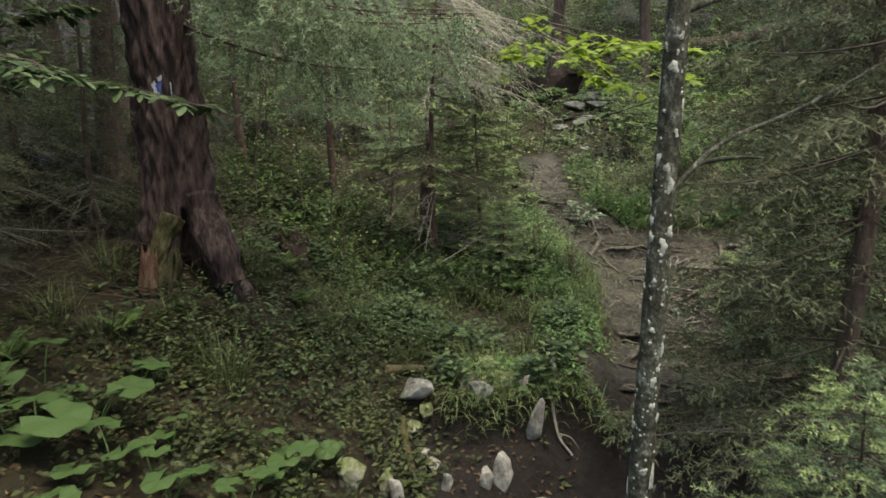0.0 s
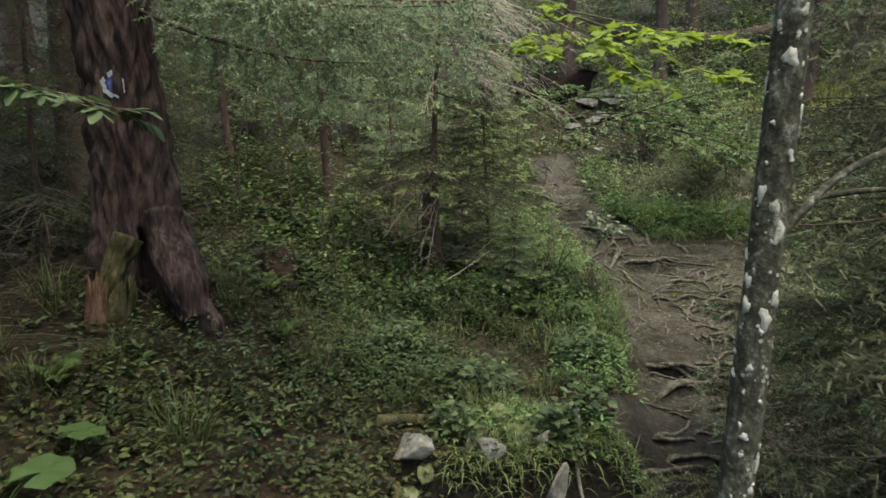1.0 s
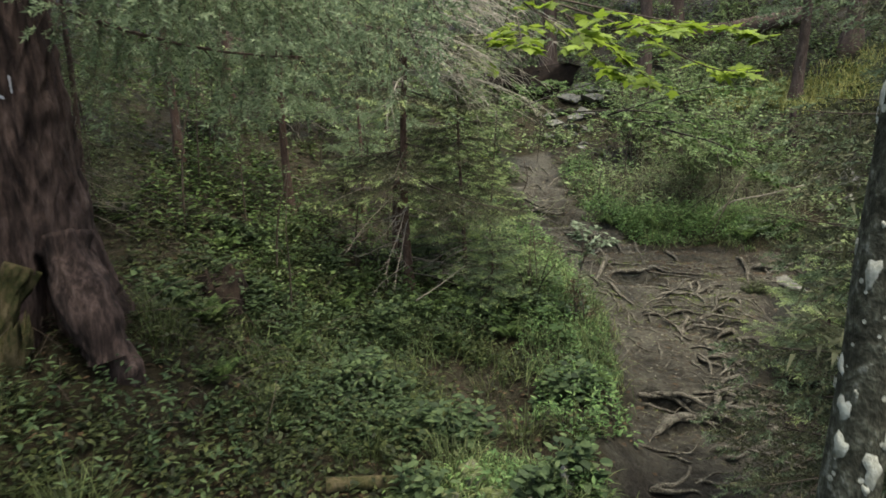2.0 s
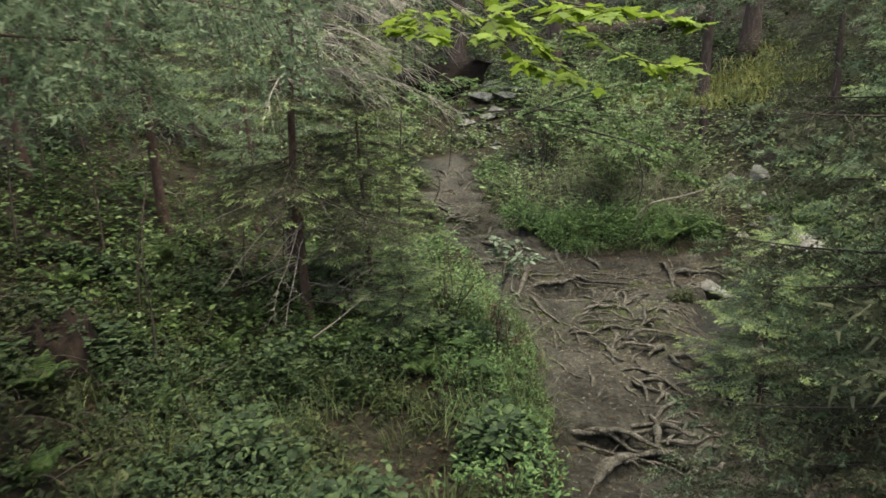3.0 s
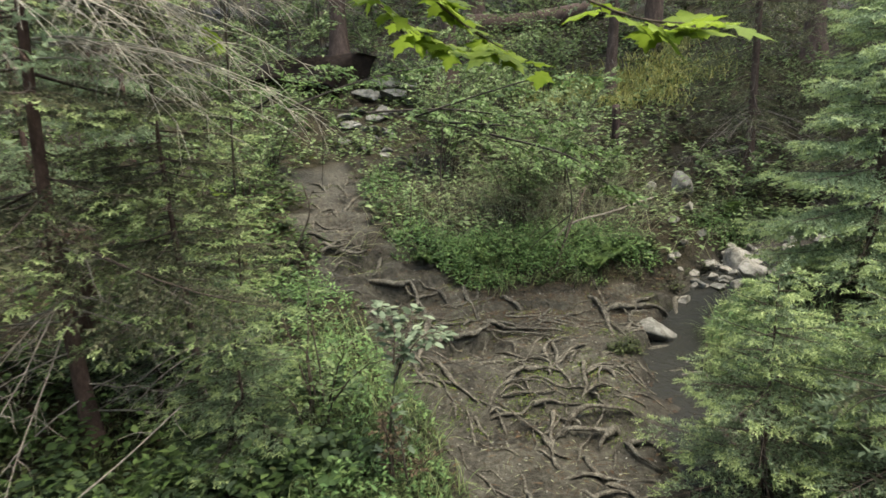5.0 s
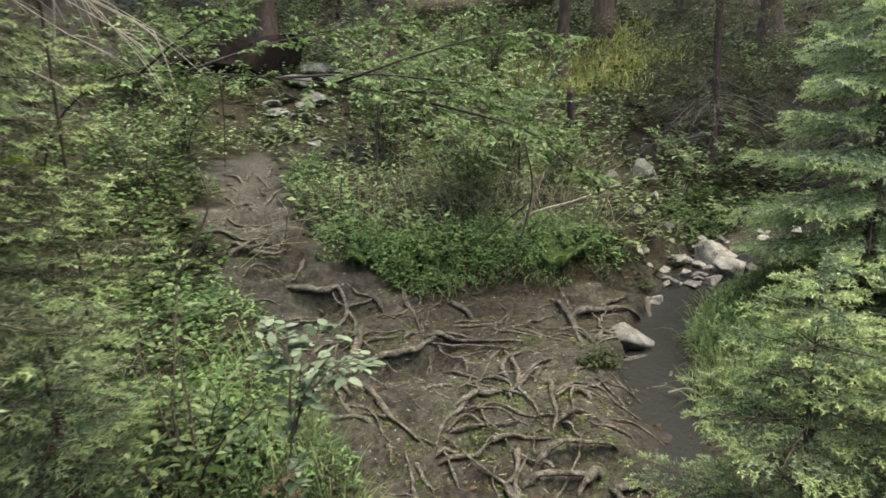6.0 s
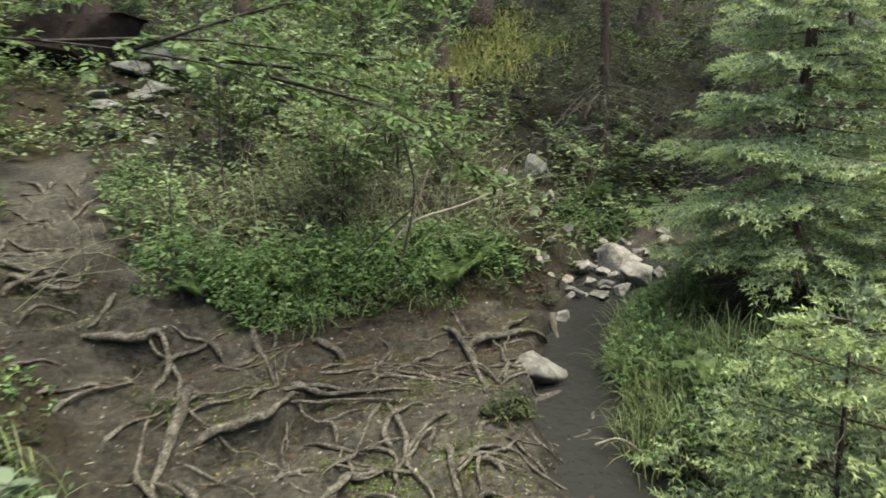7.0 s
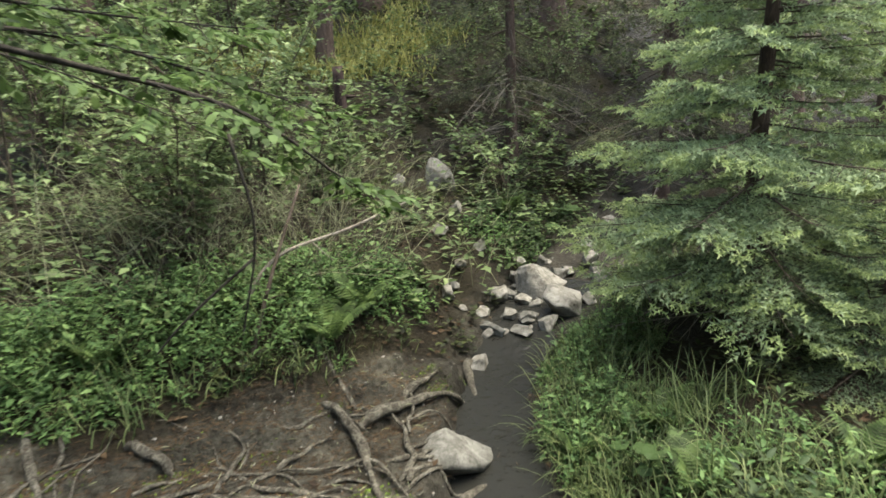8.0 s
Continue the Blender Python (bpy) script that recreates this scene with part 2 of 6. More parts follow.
def grain_material(name, stops, scale=8.0, stretch=(1, 1, 1), rough_=0.85, bump=0.4, fine=6.0, wet=0.0):
    """Bark, stone, soil: a coarse and a fine noise through one colour ramp, with relief."""
    m = bpy.data.materials.new(name)
    m.use_nodes = True
    nt = m.node_tree
    bsdf = nt.nodes["Principled BSDF"]
    tex = nt.nodes.new("ShaderNodeTexCoord")
    mp = nt.nodes.new("ShaderNodeMapping")
    mp.inputs["Scale"].default_value = stretch
    nt.links.new(tex.outputs["Object"], mp.inputs[0])
    big = node(nt, "ShaderNodeTexNoise", Scale=scale, Detail=5.0, Roughness=0.65)
    small = node(nt, "ShaderNodeTexNoise", Scale=scale * fine, Detail=4.0, Roughness=0.7)
    for n in (big, small):
        nt.links.new(mp.outputs[0], n.inputs["Vector"])
    mx = nt.nodes.new("ShaderNodeMath")
    mx.operation = "MULTIPLY_ADD"
    mx.inputs[1].default_value = 0.4
    nt.links.new(small.outputs[0], mx.inputs[0])
    half = nt.nodes.new("ShaderNodeMath")
    half.operation = "MULTIPLY"
    half.inputs[1].default_value = 0.6
    nt.links.new(big.outputs[0], half.inputs[0])
    nt.links.new(half.outputs[0], mx.inputs[2])
    r = ramp(nt, stops, mx.outputs[0])
    nt.links.new(r.outputs[0], bsdf.inputs["Base Color"])
    bp = node(nt, "ShaderNodeBump", Strength=bump, Distance=0.02)
    nt.links.new(mx.outputs[0], bp.inputs["Height"])
    nt.links.new(bp.outputs[0], bsdf.inputs["Normal"])
    bsdf.inputs["Roughness"].default_value = rough_
    bsdf.inputs["Specular IOR Level"].default_value = 0.15
    if wet:
        rr = node(nt, "ShaderNodeMapRange")
        rr.inputs[1].default_value, rr.inputs[2].default_value, rr.inputs[3].default_value, rr.inputs[4].default_value = 0.4, 0.62, rough_ - wet, rough_
        nt.links.new(big.outputs[0], rr.inputs[0])
        nt.links.new(rr.outputs[0], bsdf.inputs["Roughness"])
    return m


# dark tones are set extra low, putting shadow between leaves into the colours
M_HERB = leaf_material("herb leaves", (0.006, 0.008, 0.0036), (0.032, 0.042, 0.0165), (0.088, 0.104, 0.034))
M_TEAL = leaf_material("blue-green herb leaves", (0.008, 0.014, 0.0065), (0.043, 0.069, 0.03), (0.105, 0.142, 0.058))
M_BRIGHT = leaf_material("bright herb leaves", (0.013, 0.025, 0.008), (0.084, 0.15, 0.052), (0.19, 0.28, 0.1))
M_BUTTER = leaf_material("butterbur leaves", (0.012, 0.022, 0.007), (0.041, 0.072, 0.022), (0.072, 0.114, 0.039))
M_GRASS = leaf_material("grass", (0.02, 0.03, 0.012), (0.085, 0.118, 0.046), (0.2, 0.225, 0.1))
M_SEDGE = leaf_material("sedge", (0.01, 0.015, 0.005), (0.054, 0.07, 0.026), (0.125, 0.15, 0.058))
M_FERN = leaf_material("fern", (0.011, 0.02, 0.006), (0.058, 0.095, 0.028), (0.12, 0.17, 0.055))
M_SHRUB = leaf_material("shrub leaves", (0.03, 0.047, 0.02), (0.125, 0.175, 0.074), (0.22, 0.275, 0.12))
M_MAPLE = leaf_material("maple leaves", (0.055, 0.0825, 0.0088), (0.15, 0.215, 0.026), (0.2, 0.27, 0.04), thin=0.5)
M_HAZEL = leaf_material("hazel leaves", (0.018, 0.033, 0.009), (0.078, 0.125, 0.041), (0.145, 0.215, 0.077), thin=0.45)
M_PALE = leaf_material("pale leaves", (0.06, 0.085, 0.05), (0.155, 0.2, 0.125), (0.25, 0.3, 0.2))
M_NEEDLE = leaf_material("spruce needles", (0.028, 0.042, 0.025), (0.15, 0.2, 0.112), (0.26, 0.31, 0.18), thin=0.45, gloss=0.65)
M_NEEDLE_DARK = leaf_material("old spruce needles", (0.0157, 0.0188, 0.0109), (0.0825, 0.0902, 0.0495), (0.165, 0.166, 0.09), thin=0.35, gloss=0.7)
M_TIP = leaf_material("young spruce shoots", (0.1, 0.14, 0.06), (0.26, 0.33, 0.14), (0.4, 0.46, 0.22), thin=0.45, gloss=0.6)
# brighter copy of M_NEEDLE, its colour making up for light the stream spruce lacks
M_NEEDLE_LIT = leaf_material("brightened spruce needles", (0.045, 0.065, 0.036), (0.235, 0.305, 0.165), (0.38, 0.45, 0.255), thin=0.45, gloss=0.65)
M_BROWN = leaf_material("dry needles", (0.0165, 0.011, 0.0066), (0.07, 0.05, 0.028), (0.13, 0.1, 0.06), thin=0.1, gloss=0.8)
M_LITTER = leaf_material("fallen leaves", (0.00825, 0.00545, 0.00358), (0.045, 0.0275, 0.0143), (0.1, 0.0715, 0.039), thin=0.1, gloss=0.75)
M_BARK = grain_material("spruce bark", [(0.3, (0.02, 0.014, 0.011)), (0.5, (0.065, 0.045, 0.036)), (0.7, (0.14, 0.1, 0.08))], 14, (1, 1, 0.3), 0.9, 0.9)
M_BARK_RED = grain_material("reddish spruce bark", [(0.3, (0.024, 0.015, 0.011)), (0.5, (0.074, 0.047, 0.037)), (0.7, (0.14, 0.096, 0.077))], 20, (1, 1, 0.35), 0.9, 0.8)
M_TWIG = grain_material("dead twigs", [(0.3, (0.07, 0.06, 0.05)), (0.5, (0.17, 0.15, 0.125)), (0.7, (0.28, 0.25, 0.21))], 30, (1, 1, 1), 0.9, 0.4)
M_STEM = grain_material("shrub stems", [(0.3, (0.02, 0.015, 0.011)), (0.5, (0.055, 0.043, 0.033)), (0.7, (0.12, 0.1, 0.078))], 25, (1, 1, 0.5), 0.85, 0.4)
M_ROOT = grain_material("bare roots", [(0.34, (0.011, 0.0095, 0.007)), (0.46, (0.042, 0.0375, 0.029)), (0.56, (0.088, 0.081, 0.064)), (0.7, (0.17, 0.16, 0.132))], 22, (0.85, 0.86, 0.84), 0.85, 1.0, 4.0)
M_STONE = grain_material("limestone", [(0.32, (0.045, 0.042, 0.034)), (0.44, (0.115, 0.108, 0.092)), (0.54, (0.19, 0.182, 0.16)), (0.7, (0.3, 0.29, 0.265))], 7, (1, 1, 1), 0.9, 1.0, 5.0)
M_STONE_MOSS = grain_material("mossy stone", [(0.3, (0.03, 0.04, 0.012)), (0.46, (0.07, 0.085, 0.03)), (0.56, (0.12, 0.118, 0.085)), (0.72, (0.25, 0.24, 0.2))], 5, (1, 1, 1), 0.9, 0.8, 7.0)
M_GULLY = grain_material("grey gully rock", [(0.32, (0.03, 0.029, 0.024)), (0.46, (0.08, 0.078, 0.068)), (0.56, (0.14, 0.137, 0.122)), (0.7, (0.22, 0.216, 0.2))], 6, (1, 1, 1), 0.9, 1.0, 5.0)
M_WOOD_ROT = grain_material("rotten wood", [(0.3, (0.02, 0.01, 0.007)), (0.5, (0.065, 0.034, 0.022)), (0.7, (0.14, 0.1, 0.07))], 14, (1, 1, 0.25), 0.9, 0.9)
M_MOSS = leaf_material("moss", (0.0138, 0.022, 0.0044), (0.06, 0.09, 0.016), (0.12, 0.15, 0.03), thin=0.0, gloss=0.95)
M_MOSSWOOD = grain_material("mossy rotten wood", [(0.3, (0.00792, 0.00847, 0.00352)), (0.45, (0.0238, 0.0251, 0.0088)), (0.55, (0.0515, 0.0423, 0.022)), (0.72, (0.103, 0.0847, 0.0528))], 12, (1, 1, 0.5), 0.95, 0.9, 5.0)
M_OLDBARK = grain_material("old ridged spruce bark", [(0.34, (0.006, 0.00432, 0.00375)), (0.46, (0.0225, 0.0151, 0.0135)), (0.56, (0.0525, 0.036, 0.0315)), (0.7, (0.112, 0.0828, 0.0713))], 16, (1, 1, 0.16), 0.95, 1.0, 3.0)
# yellowish grass, brightened so that its colour carries a patch of sunlight
M_SUNGRASS = leaf_material("yellow grass with painted sunlight", (0.07, 0.075, 0.022), (0.25, 0.255, 0.085), (0.5, 0.48, 0.2))
# near-black earth: shade put into the colour of root plate and bank
M_SHADE_EARTH = grain_material("earth darkened as in shade", [(0.34, (0.0036, 0.0024, 0.0018)), (0.5, (0.0108, 0.0072, 0.0054)), (0.7, (0.03, 0.0204, 0.0144))], 7, (1, 1, 1), 0.95, 1.0, 5.0)
M_BLEACHED = grain_material("bleached dry twigs", [(0.3, (0.13, 0.115, 0.09)), (0.5, (0.27, 0.25, 0.205)), (0.7, (0.4, 0.375, 0.31))], 30, (1, 1, 1), 0.95, 0.3)
# a darker tone than the shrub stems, for the leaning tree
M_DARKWOOD = grain_material("near-black twigs", [(0.32, (0.008, 0.007, 0.005)), (0.5, (0.022, 0.019, 0.015)), (0.7, (0.06, 0.052, 0.042))], 25, (1, 1, 0.5), 0.85, 0.4)
M_HAY = leaf_material("dry pale stalks", (0.0468, 0.0523, 0.0275), (0.17, 0.18, 0.105), (0.28, 0.29, 0.19), thin=0.2, gloss=0.8)

# ---- the lie of the land ----
TRAIL = smooth_line([(1.7, 3.4), (1.95, 4.6), (2.3, 5.9), (2.6, 7.0), (2.75, 8.0), (2.8, 9.0), (2.33, 10.0), (1.82, 11.0), (1.68, 12.2), (1.62, 13.6), (1.75, 15.4)], 8)
TRAIL_Z = np.interp(TRAIL[:, 1], [3, 5, 6.3, 6.7, 7.4, 8.1, 8.8, 9.5, 10.1, 10.6, 11.1, 12.8, 15.4], [-0.62, -0.58, -0.47, -0.45, -0.38, -0.27, -0.15, -0.09, 0.1, 0.3, 0.44, 0.74, 1.28])
TRAIL_W = np.interp(TRAIL[:, 1], [3, 5, 6.5, 7.5, 8.6, 9.4, 10.2, 11, 13, 15.4], [0.6, 0.55, 0.62, 0.75, 1.0, 1.1, 0.6, 0.38, 0.47, 0.6])
STREAM = smooth_line([(9.8, 11.4), (8.0, 10.95), (6.4, 10.45), (5.55, 10.06), (4.98, 9.6), (4.42, 8.97), (4.0, 8.2), (3.68, 7.4), (3.35, 6.5), (2.7, 5.3), (1.65, 4.25), (0.95, 3.3), (0.7, 2.0), (0.6, -2.0)], 8)
STREAM_Z = np.interp(np.arange(len(STREAM)) / 8, [0, 1, 2, 3, 4, 5, 6, 7, 8, 9, 10, 11, 13], [0.6, 0.26, 0.02, -0.2, -0.27, -0.29, -0.33, -0.42, -0.56, -0.64, -0.68, -0.72, -0.9])
STREAM_W = np.interp(np.arange(len(STREAM)) / 8, [0, 2, 3, 4, 5, 6, 7, 8, 9, 10, 13], [0.3, 0.3, 0.22, 0.2, 0.25, 0.25, 0.23, 0.22, 0.3, 0.34, 0.4])


def near_line(x, y, line, *tables):
    """The distance from a line, and the tables' values at its nearest point."""
    x, y = np.asarray(x, float), np.asarray(y, float)
    d = np.full(x.shape, 1e9)
    out = [np.zeros(x.shape) for _ in tables]
    for i in range(len(line) - 1):
        a, b = line[i], line[i + 1]
        ab = b - a
        t = np.clip(((x - a[0]) * ab[0] + (y - a[1]) * ab[1]) / (ab @ ab), 0, 1)
        e = np.hypot(x - a[0] - t * ab[0], y - a[1] - t * ab[1])
        better = e < d
        d = np.where(better, e, d)
        out = [np.where(better, (1 - t) * tab[i] + t * tab[i + 1], o) for tab, o in zip(tables, out)]
    return (d, *out)


def trail_share(x, y):
    """1 on trodden soil, 0 off it, with a ragged edge."""
    x, y = np.asarray(x, float), np.asarray(y, float)
    d, w = near_line(x, y, TRAIL, TRAIL_W)
    p = np.stack([x, y, 0 * x], -1)
    edge = d - w + 0.2 * ripple(p, 0.9) + 0.09 * ripple(p, 0.3)
    flat = np.hypot((x - 3.75) / 1.15, (y - 9.35) / 0.75) - 1 + 0.12 * ripple(p, 0.8)
    flat = np.minimum(flat, np.hypot((x - 4.75) / 0.75, (y - 9.85) / 0.42) - 1 + 0.12 * ripple(p, 0.8))
    side = np.hypot((x - 0.62) / 0.34, (y - 6.3) / 0.6) - 1 + 0.25 * ripple(p, 0.5)
    top = 1 - ss(13.8, 14.6, y + 0.35 * ripple(p, 0.6))
    return np.maximum(np.maximum((1 - ss(-0.12, 0.1, edge)) * top, 1 - ss(-0.1, 0.12, flat)), 0.3 * (1 - ss(-0.4, 0.4, side)))


STEPS = ((2.05, 6.9, 2.85, 6.28, 0.11), (2.2, 9.34, 2.9, 9.58, 0.14), (1.88, 10.44, 2.3, 10.18, 0.16), (2.9, 8.0, 3.48, 8.02, 0.07), (2.65, 7.88, 3.25, 7.84, 0.05), (2.9, 9.8, 3.45, 9.4, 0.06), (2.6, 8.44, 3.08, 8.28, 0.05), (1.3, 11.28, 1.95, 11.4, 0.13), (1.45, 10.9, 2.05, 10.98, 0.13), (1.4, 12.0, 1.85, 12.1, 0.11), (1.4, 12.8, 1.9, 12.9, 0.1))


def relief(x, y):
    x, y = np.asarray(x, float), np.asarray(y, float)
    z = np.interp(y, [-30, 0, 4.5, 6.4, 8.0, 9.4, 10.2, 11.1, 12.8, 15.2, 20, 30, 60, 300], [0.5, -0.35, -0.5, -0.5, -0.28, -0.08, 0.1, 0.42, 0.76, 1.35, 3.2, 8.5, 24, 90])
    mound = ss(2.1, 1.72, x + 0.12 * np.sin(y * 2.3)) * np.maximum(ss(4.4, 4.68, y + 0.1 * np.sin(x * 4)), ss(0.15, -0.35, x))
    mound = mound * (1 - 0.8 * ss(9.6, 10.6, y))
    z = z + 0.29 * mound - 0.2 * np.exp(-(((x - 0.7) / 0.4) ** 2 + ((y - 6.4) / 0.6) ** 2))
    z = z + 0.26 * np.exp(-(((x + 1.95) / 0.85) ** 2 + ((y - 5.45) / 0.8) ** 2))
    left = np.maximum(0, -x - 0.6)
    z = z + left * np.interp(y, [0, 4, 6, 10, 14, 30], [0.3, 0.36, 0.5, 0.46, 0.5, 0.5]) * (1 / (1 + left * 0.04))
    right = ss(3.55, 4.3, x) * (1 - ss(8.3, 8.9, y)) * 0.34
    z = z + right + np.maximum(0, x - 5) * 0.12 * (1 - ss(9, 11, y)) + np.maximum(0, x - 3) * 0.16 * ss(11.6, 15, y) + 0.22 * np.maximum(0, x - 8)
    ds, zs, ws = near_line(x, y, STREAM, STREAM_Z, STREAM_W)
    k = 1 - ss(0.6 * ws, ws + 0.42 + 0.33 * ss(5.2, 6.2, y), ds)
    z = z * (1 - k) + np.minimum(z, zs - 0.05) * k
    d, zt, wt = near_line(x, y, TRAIL, TRAIL_Z, TRAIL_W)
    k = 1 - ss(0.55 * wt, wt + 0.22, d)
    z = z * (1 - k) + zt * k
    flat = np.hypot((x - 3.75) / 1.15, (y - 9.35) / 0.75)
    k = (1 - ss(0.6, 1.15, flat)) * 0.8 * (1 - ss(4.3, 4.9, x))
    shore = np.hypot((x - 4.75) / 0.75, (y - 9.85) / 0.45)
    k = np.maximum(k, (1 - ss(0.7, 1.2, shore)) * 0.9 * ss(0.9 * ws, ws + 0.1, ds))
    z = z * (1 - k) + (-0.12 + 0.1 * (y - 9.4) - 0.06 * ss(4.2, 5.2, x)) * k
    p = np.stack([x, y, 0 * x], -1)
    t = trail_share(x, y)
    z = z + rough(p, 1.4, 3) * 0.05 * (1 - 0.6 * t) + rough(p, 0.28, 2) * (0.016 + 0.012 * t) + rough(p, 0.1, 2) * (0.007 + 0.007 * t)
    hummock = ss(1.5, 1.1, x) * ss(-2.4, -1.8, x) * ss(4.9, 5.4, y) * ss(9.5, 8.5, y) * (1 - t)
    z = z + 0.075 * hummock * ripple(p, 0.75)
    step = 0.11
    u = z / step + 0.5 * ripple(p, 1.6)
    k = t * ss(6.2, 6.8, y) * (1 - ss(12.5, 14, y)) * (0.3 + 0.5 * ss(9.6, 10.2, y))
    z = z + k * step * (np.floor(u) + ss(0.36, 0.6, u - np.floor(u)) - u + 0.02)
    for x1, y1, x2, y2, deep in STEPS:
        ln = math.hypot(x2 - x1, y2 - y1)
        tx, ty = (x2 - x1) / ln, (y2 - y1) / ln
        u, v = (x - x1) * tx + (y - y1) * ty, (x - x1) * ty - (y - y1) * tx
        z = z - deep * ss(-0.02, 0.05, v) * np.exp(-np.maximum(v, 0) / 0.3) * ss(-0.05, 0.12, u) * (1 - ss(ln - 0.12, ln + 0.05, u))
    k = 1 - ss(0.72, 1.12, ds / ws + 0.3 * ripple(p, 0.3) + 0.3 * ripple(p, 0.8))
    z = z * (1 - k) + np.minimum(z, zs - 0.05 + 0.02 * ripple(p, 0.2)) * k
    return z


ROOTS = []


def lay(*pts, thick=0.02, arch=0.0):
    """Notes a root across the trail: its line, thickness and how far it stands off the soil."""
    ROOTS.append((np.array(pts, float), thick, arch))


lay((1.86, 10.48), (2.09, 10.32), (2.28, 10.32), (2.29, 10.09), (2.22, 9.91), (2.08, 9.75), thick=0.026, arch=0.0)
lay((2.29, 10.10), (2.48, 10.18), (2.73, 10.38), thick=0.017, arch=0.0)
lay((2.84, 10.38), (2.82, 10.13), (2.82, 9.91), (2.82, 9.71), thick=0.019, arch=0.0)
lay((2.31, 9.41), (2.52, 9.45), (2.71, 9.51), (2.85, 9.63), (2.96, 9.72), thick=0.028, arch=0.04)
lay((2.91, 9.83), (3.04, 9.68), (3.24, 9.58), (3.43, 9.46), (3.64, 9.30), thick=0.018, arch=0.0)
lay((3.19, 10.15), (3.28, 9.98), (3.31, 9.88), thick=0.027, arch=0.0)
lay((3.34, 9.45), (3.10, 9.13), (2.90, 8.97), (2.76, 8.89), thick=0.013, arch=0.0)
lay((2.94, 8.92), (2.77, 8.76), (2.63, 8.65), (2.50, 8.47), (2.36, 8.24), thick=0.016, arch=0.0)
lay((2.87, 8.85), (3.00, 8.82), (3.10, 8.80), thick=0.014, arch=0.0)
lay((3.38, 9.43), (3.28, 9.02), (3.19, 8.81), (3.18, 8.61), (3.17, 8.41), thick=0.014, arch=0.0)
lay((3.65, 9.12), (3.46, 9.05), (3.26, 8.90), (3.16, 8.77), thick=0.013, arch=0.0)
lay((3.47, 8.88), (3.35, 8.63), (3.26, 8.43), (3.18, 8.32), thick=0.017, arch=0.0)
lay((3.11, 8.79), (3.04, 8.61), thick=0.009, arch=0.0)
lay((3.30, 8.39), (3.30, 8.27), (3.32, 8.20), thick=0.010, arch=0.0)
lay((3.50, 8.73), (3.61, 8.62), (3.76, 8.59), thick=0.011, arch=0.0)
lay((3.37, 8.65), (3.54, 8.72), (3.66, 8.78), thick=0.011, arch=0.0)
lay((2.18, 9.14), (2.25, 8.89), (2.29, 8.70), (2.36, 8.54), (2.41, 8.36), thick=0.017, arch=0.0)
lay((2.28, 8.73), (2.13, 8.82), thick=0.012, arch=0.0)
lay((2.61, 8.55), (2.78, 8.51), (2.96, 8.49), (3.10, 8.39), thick=0.011, arch=0.0)
lay((2.60, 8.56), (2.77, 8.66), (2.80, 8.51), (2.82, 8.43), thick=0.010, arch=0.0)
lay((2.78, 8.40), (2.93, 8.36), (3.05, 8.29), (3.20, 8.23), thick=0.015, arch=0.0)
lay((2.92, 8.08), (3.04, 8.13), (3.20, 8.16), (3.35, 8.10), (3.49, 8.08), thick=0.022, arch=0.04)
lay((2.44, 8.27), (2.62, 8.28), (2.76, 8.38), (2.86, 8.39), thick=0.012, arch=0.0)
lay((2.91, 8.28), (2.80, 8.08), (2.68, 8.00), thick=0.017, arch=0.0)
lay((2.81, 7.99), (3.00, 8.00), (3.16, 7.97), (3.30, 8.00), thick=0.019, arch=0.0)
lay((3.27, 7.98), (3.15, 7.94), (3.08, 7.87), thick=0.027, arch=0.0)
lay((2.30, 8.29), (2.32, 8.20), (2.32, 8.06), thick=0.015, arch=0.0)
lay((2.18, 8.50), (2.19, 8.39), (2.18, 8.31), thick=0.011, arch=0.0)
lay((4.08, 10.00), (4.11, 9.68), (4.03, 9.41), (3.93, 9.13), thick=0.027, arch=0.0)
lay((4.18, 9.80), (4.52, 9.87), (4.75, 9.85), (5.07, 9.93), thick=0.03, arch=0.0)
lay((4.57, 9.95), (5.00, 10.10), thick=0.024, arch=0.0)
lay((5.40, 10.28), (5.16, 10.01), (5.04, 9.74), thick=0.028, arch=0.0)
lay((4.31, 9.22), (4.65, 9.24), thick=0.023, arch=0.0)
lay((2.36, 9.86), (2.26, 9.61), (2.13, 9.24), (2.01, 8.97), thick=0.033, arch=0.0)
lay((3.68, 9.67), (3.88, 9.74), (4.04, 9.74), thick=0.012, arch=0.0)
lay((2.10, 10.98), (1.97, 10.54), (1.89, 10.50), thick=0.016, arch=0.0)
lay((1.45, 11.33), (1.62, 11.31), (1.86, 11.39), thick=0.022, arch=0.04)
lay((1.61, 11.19), (1.80, 10.94), (1.98, 11.05), thick=0.021, arch=0.04)
lay((1.54, 10.76), (1.73, 10.84), (1.88, 10.83), thick=0.016, arch=0.04)
lay((1.83, 9.99), (1.97, 9.94), (2.18, 10.06), thick=0.011, arch=0.0)
lay((2.32, 9.65), (2.54, 9.68), (2.70, 9.76), thick=0.010, arch=0.0)
lay((1.48, 13.26), (1.67, 13.17), (1.94, 13.23), thick=0.014, arch=0.0)
lay((1.39, 11.79), (1.45, 12.03), (1.65, 12.66), thick=0.013, arch=0.0)
lay((2.11, 6.84), (2.28, 6.72), (2.43, 6.60), (2.58, 6.48), (2.74, 6.37), thick=0.027, arch=0.04)
lay((2.67, 6.76), (2.59, 6.56), (2.54, 6.49), thick=0.031, arch=0.0)
lay((2.67, 6.77), (2.79, 6.60), (2.90, 6.50), thick=0.025, arch=0.04)
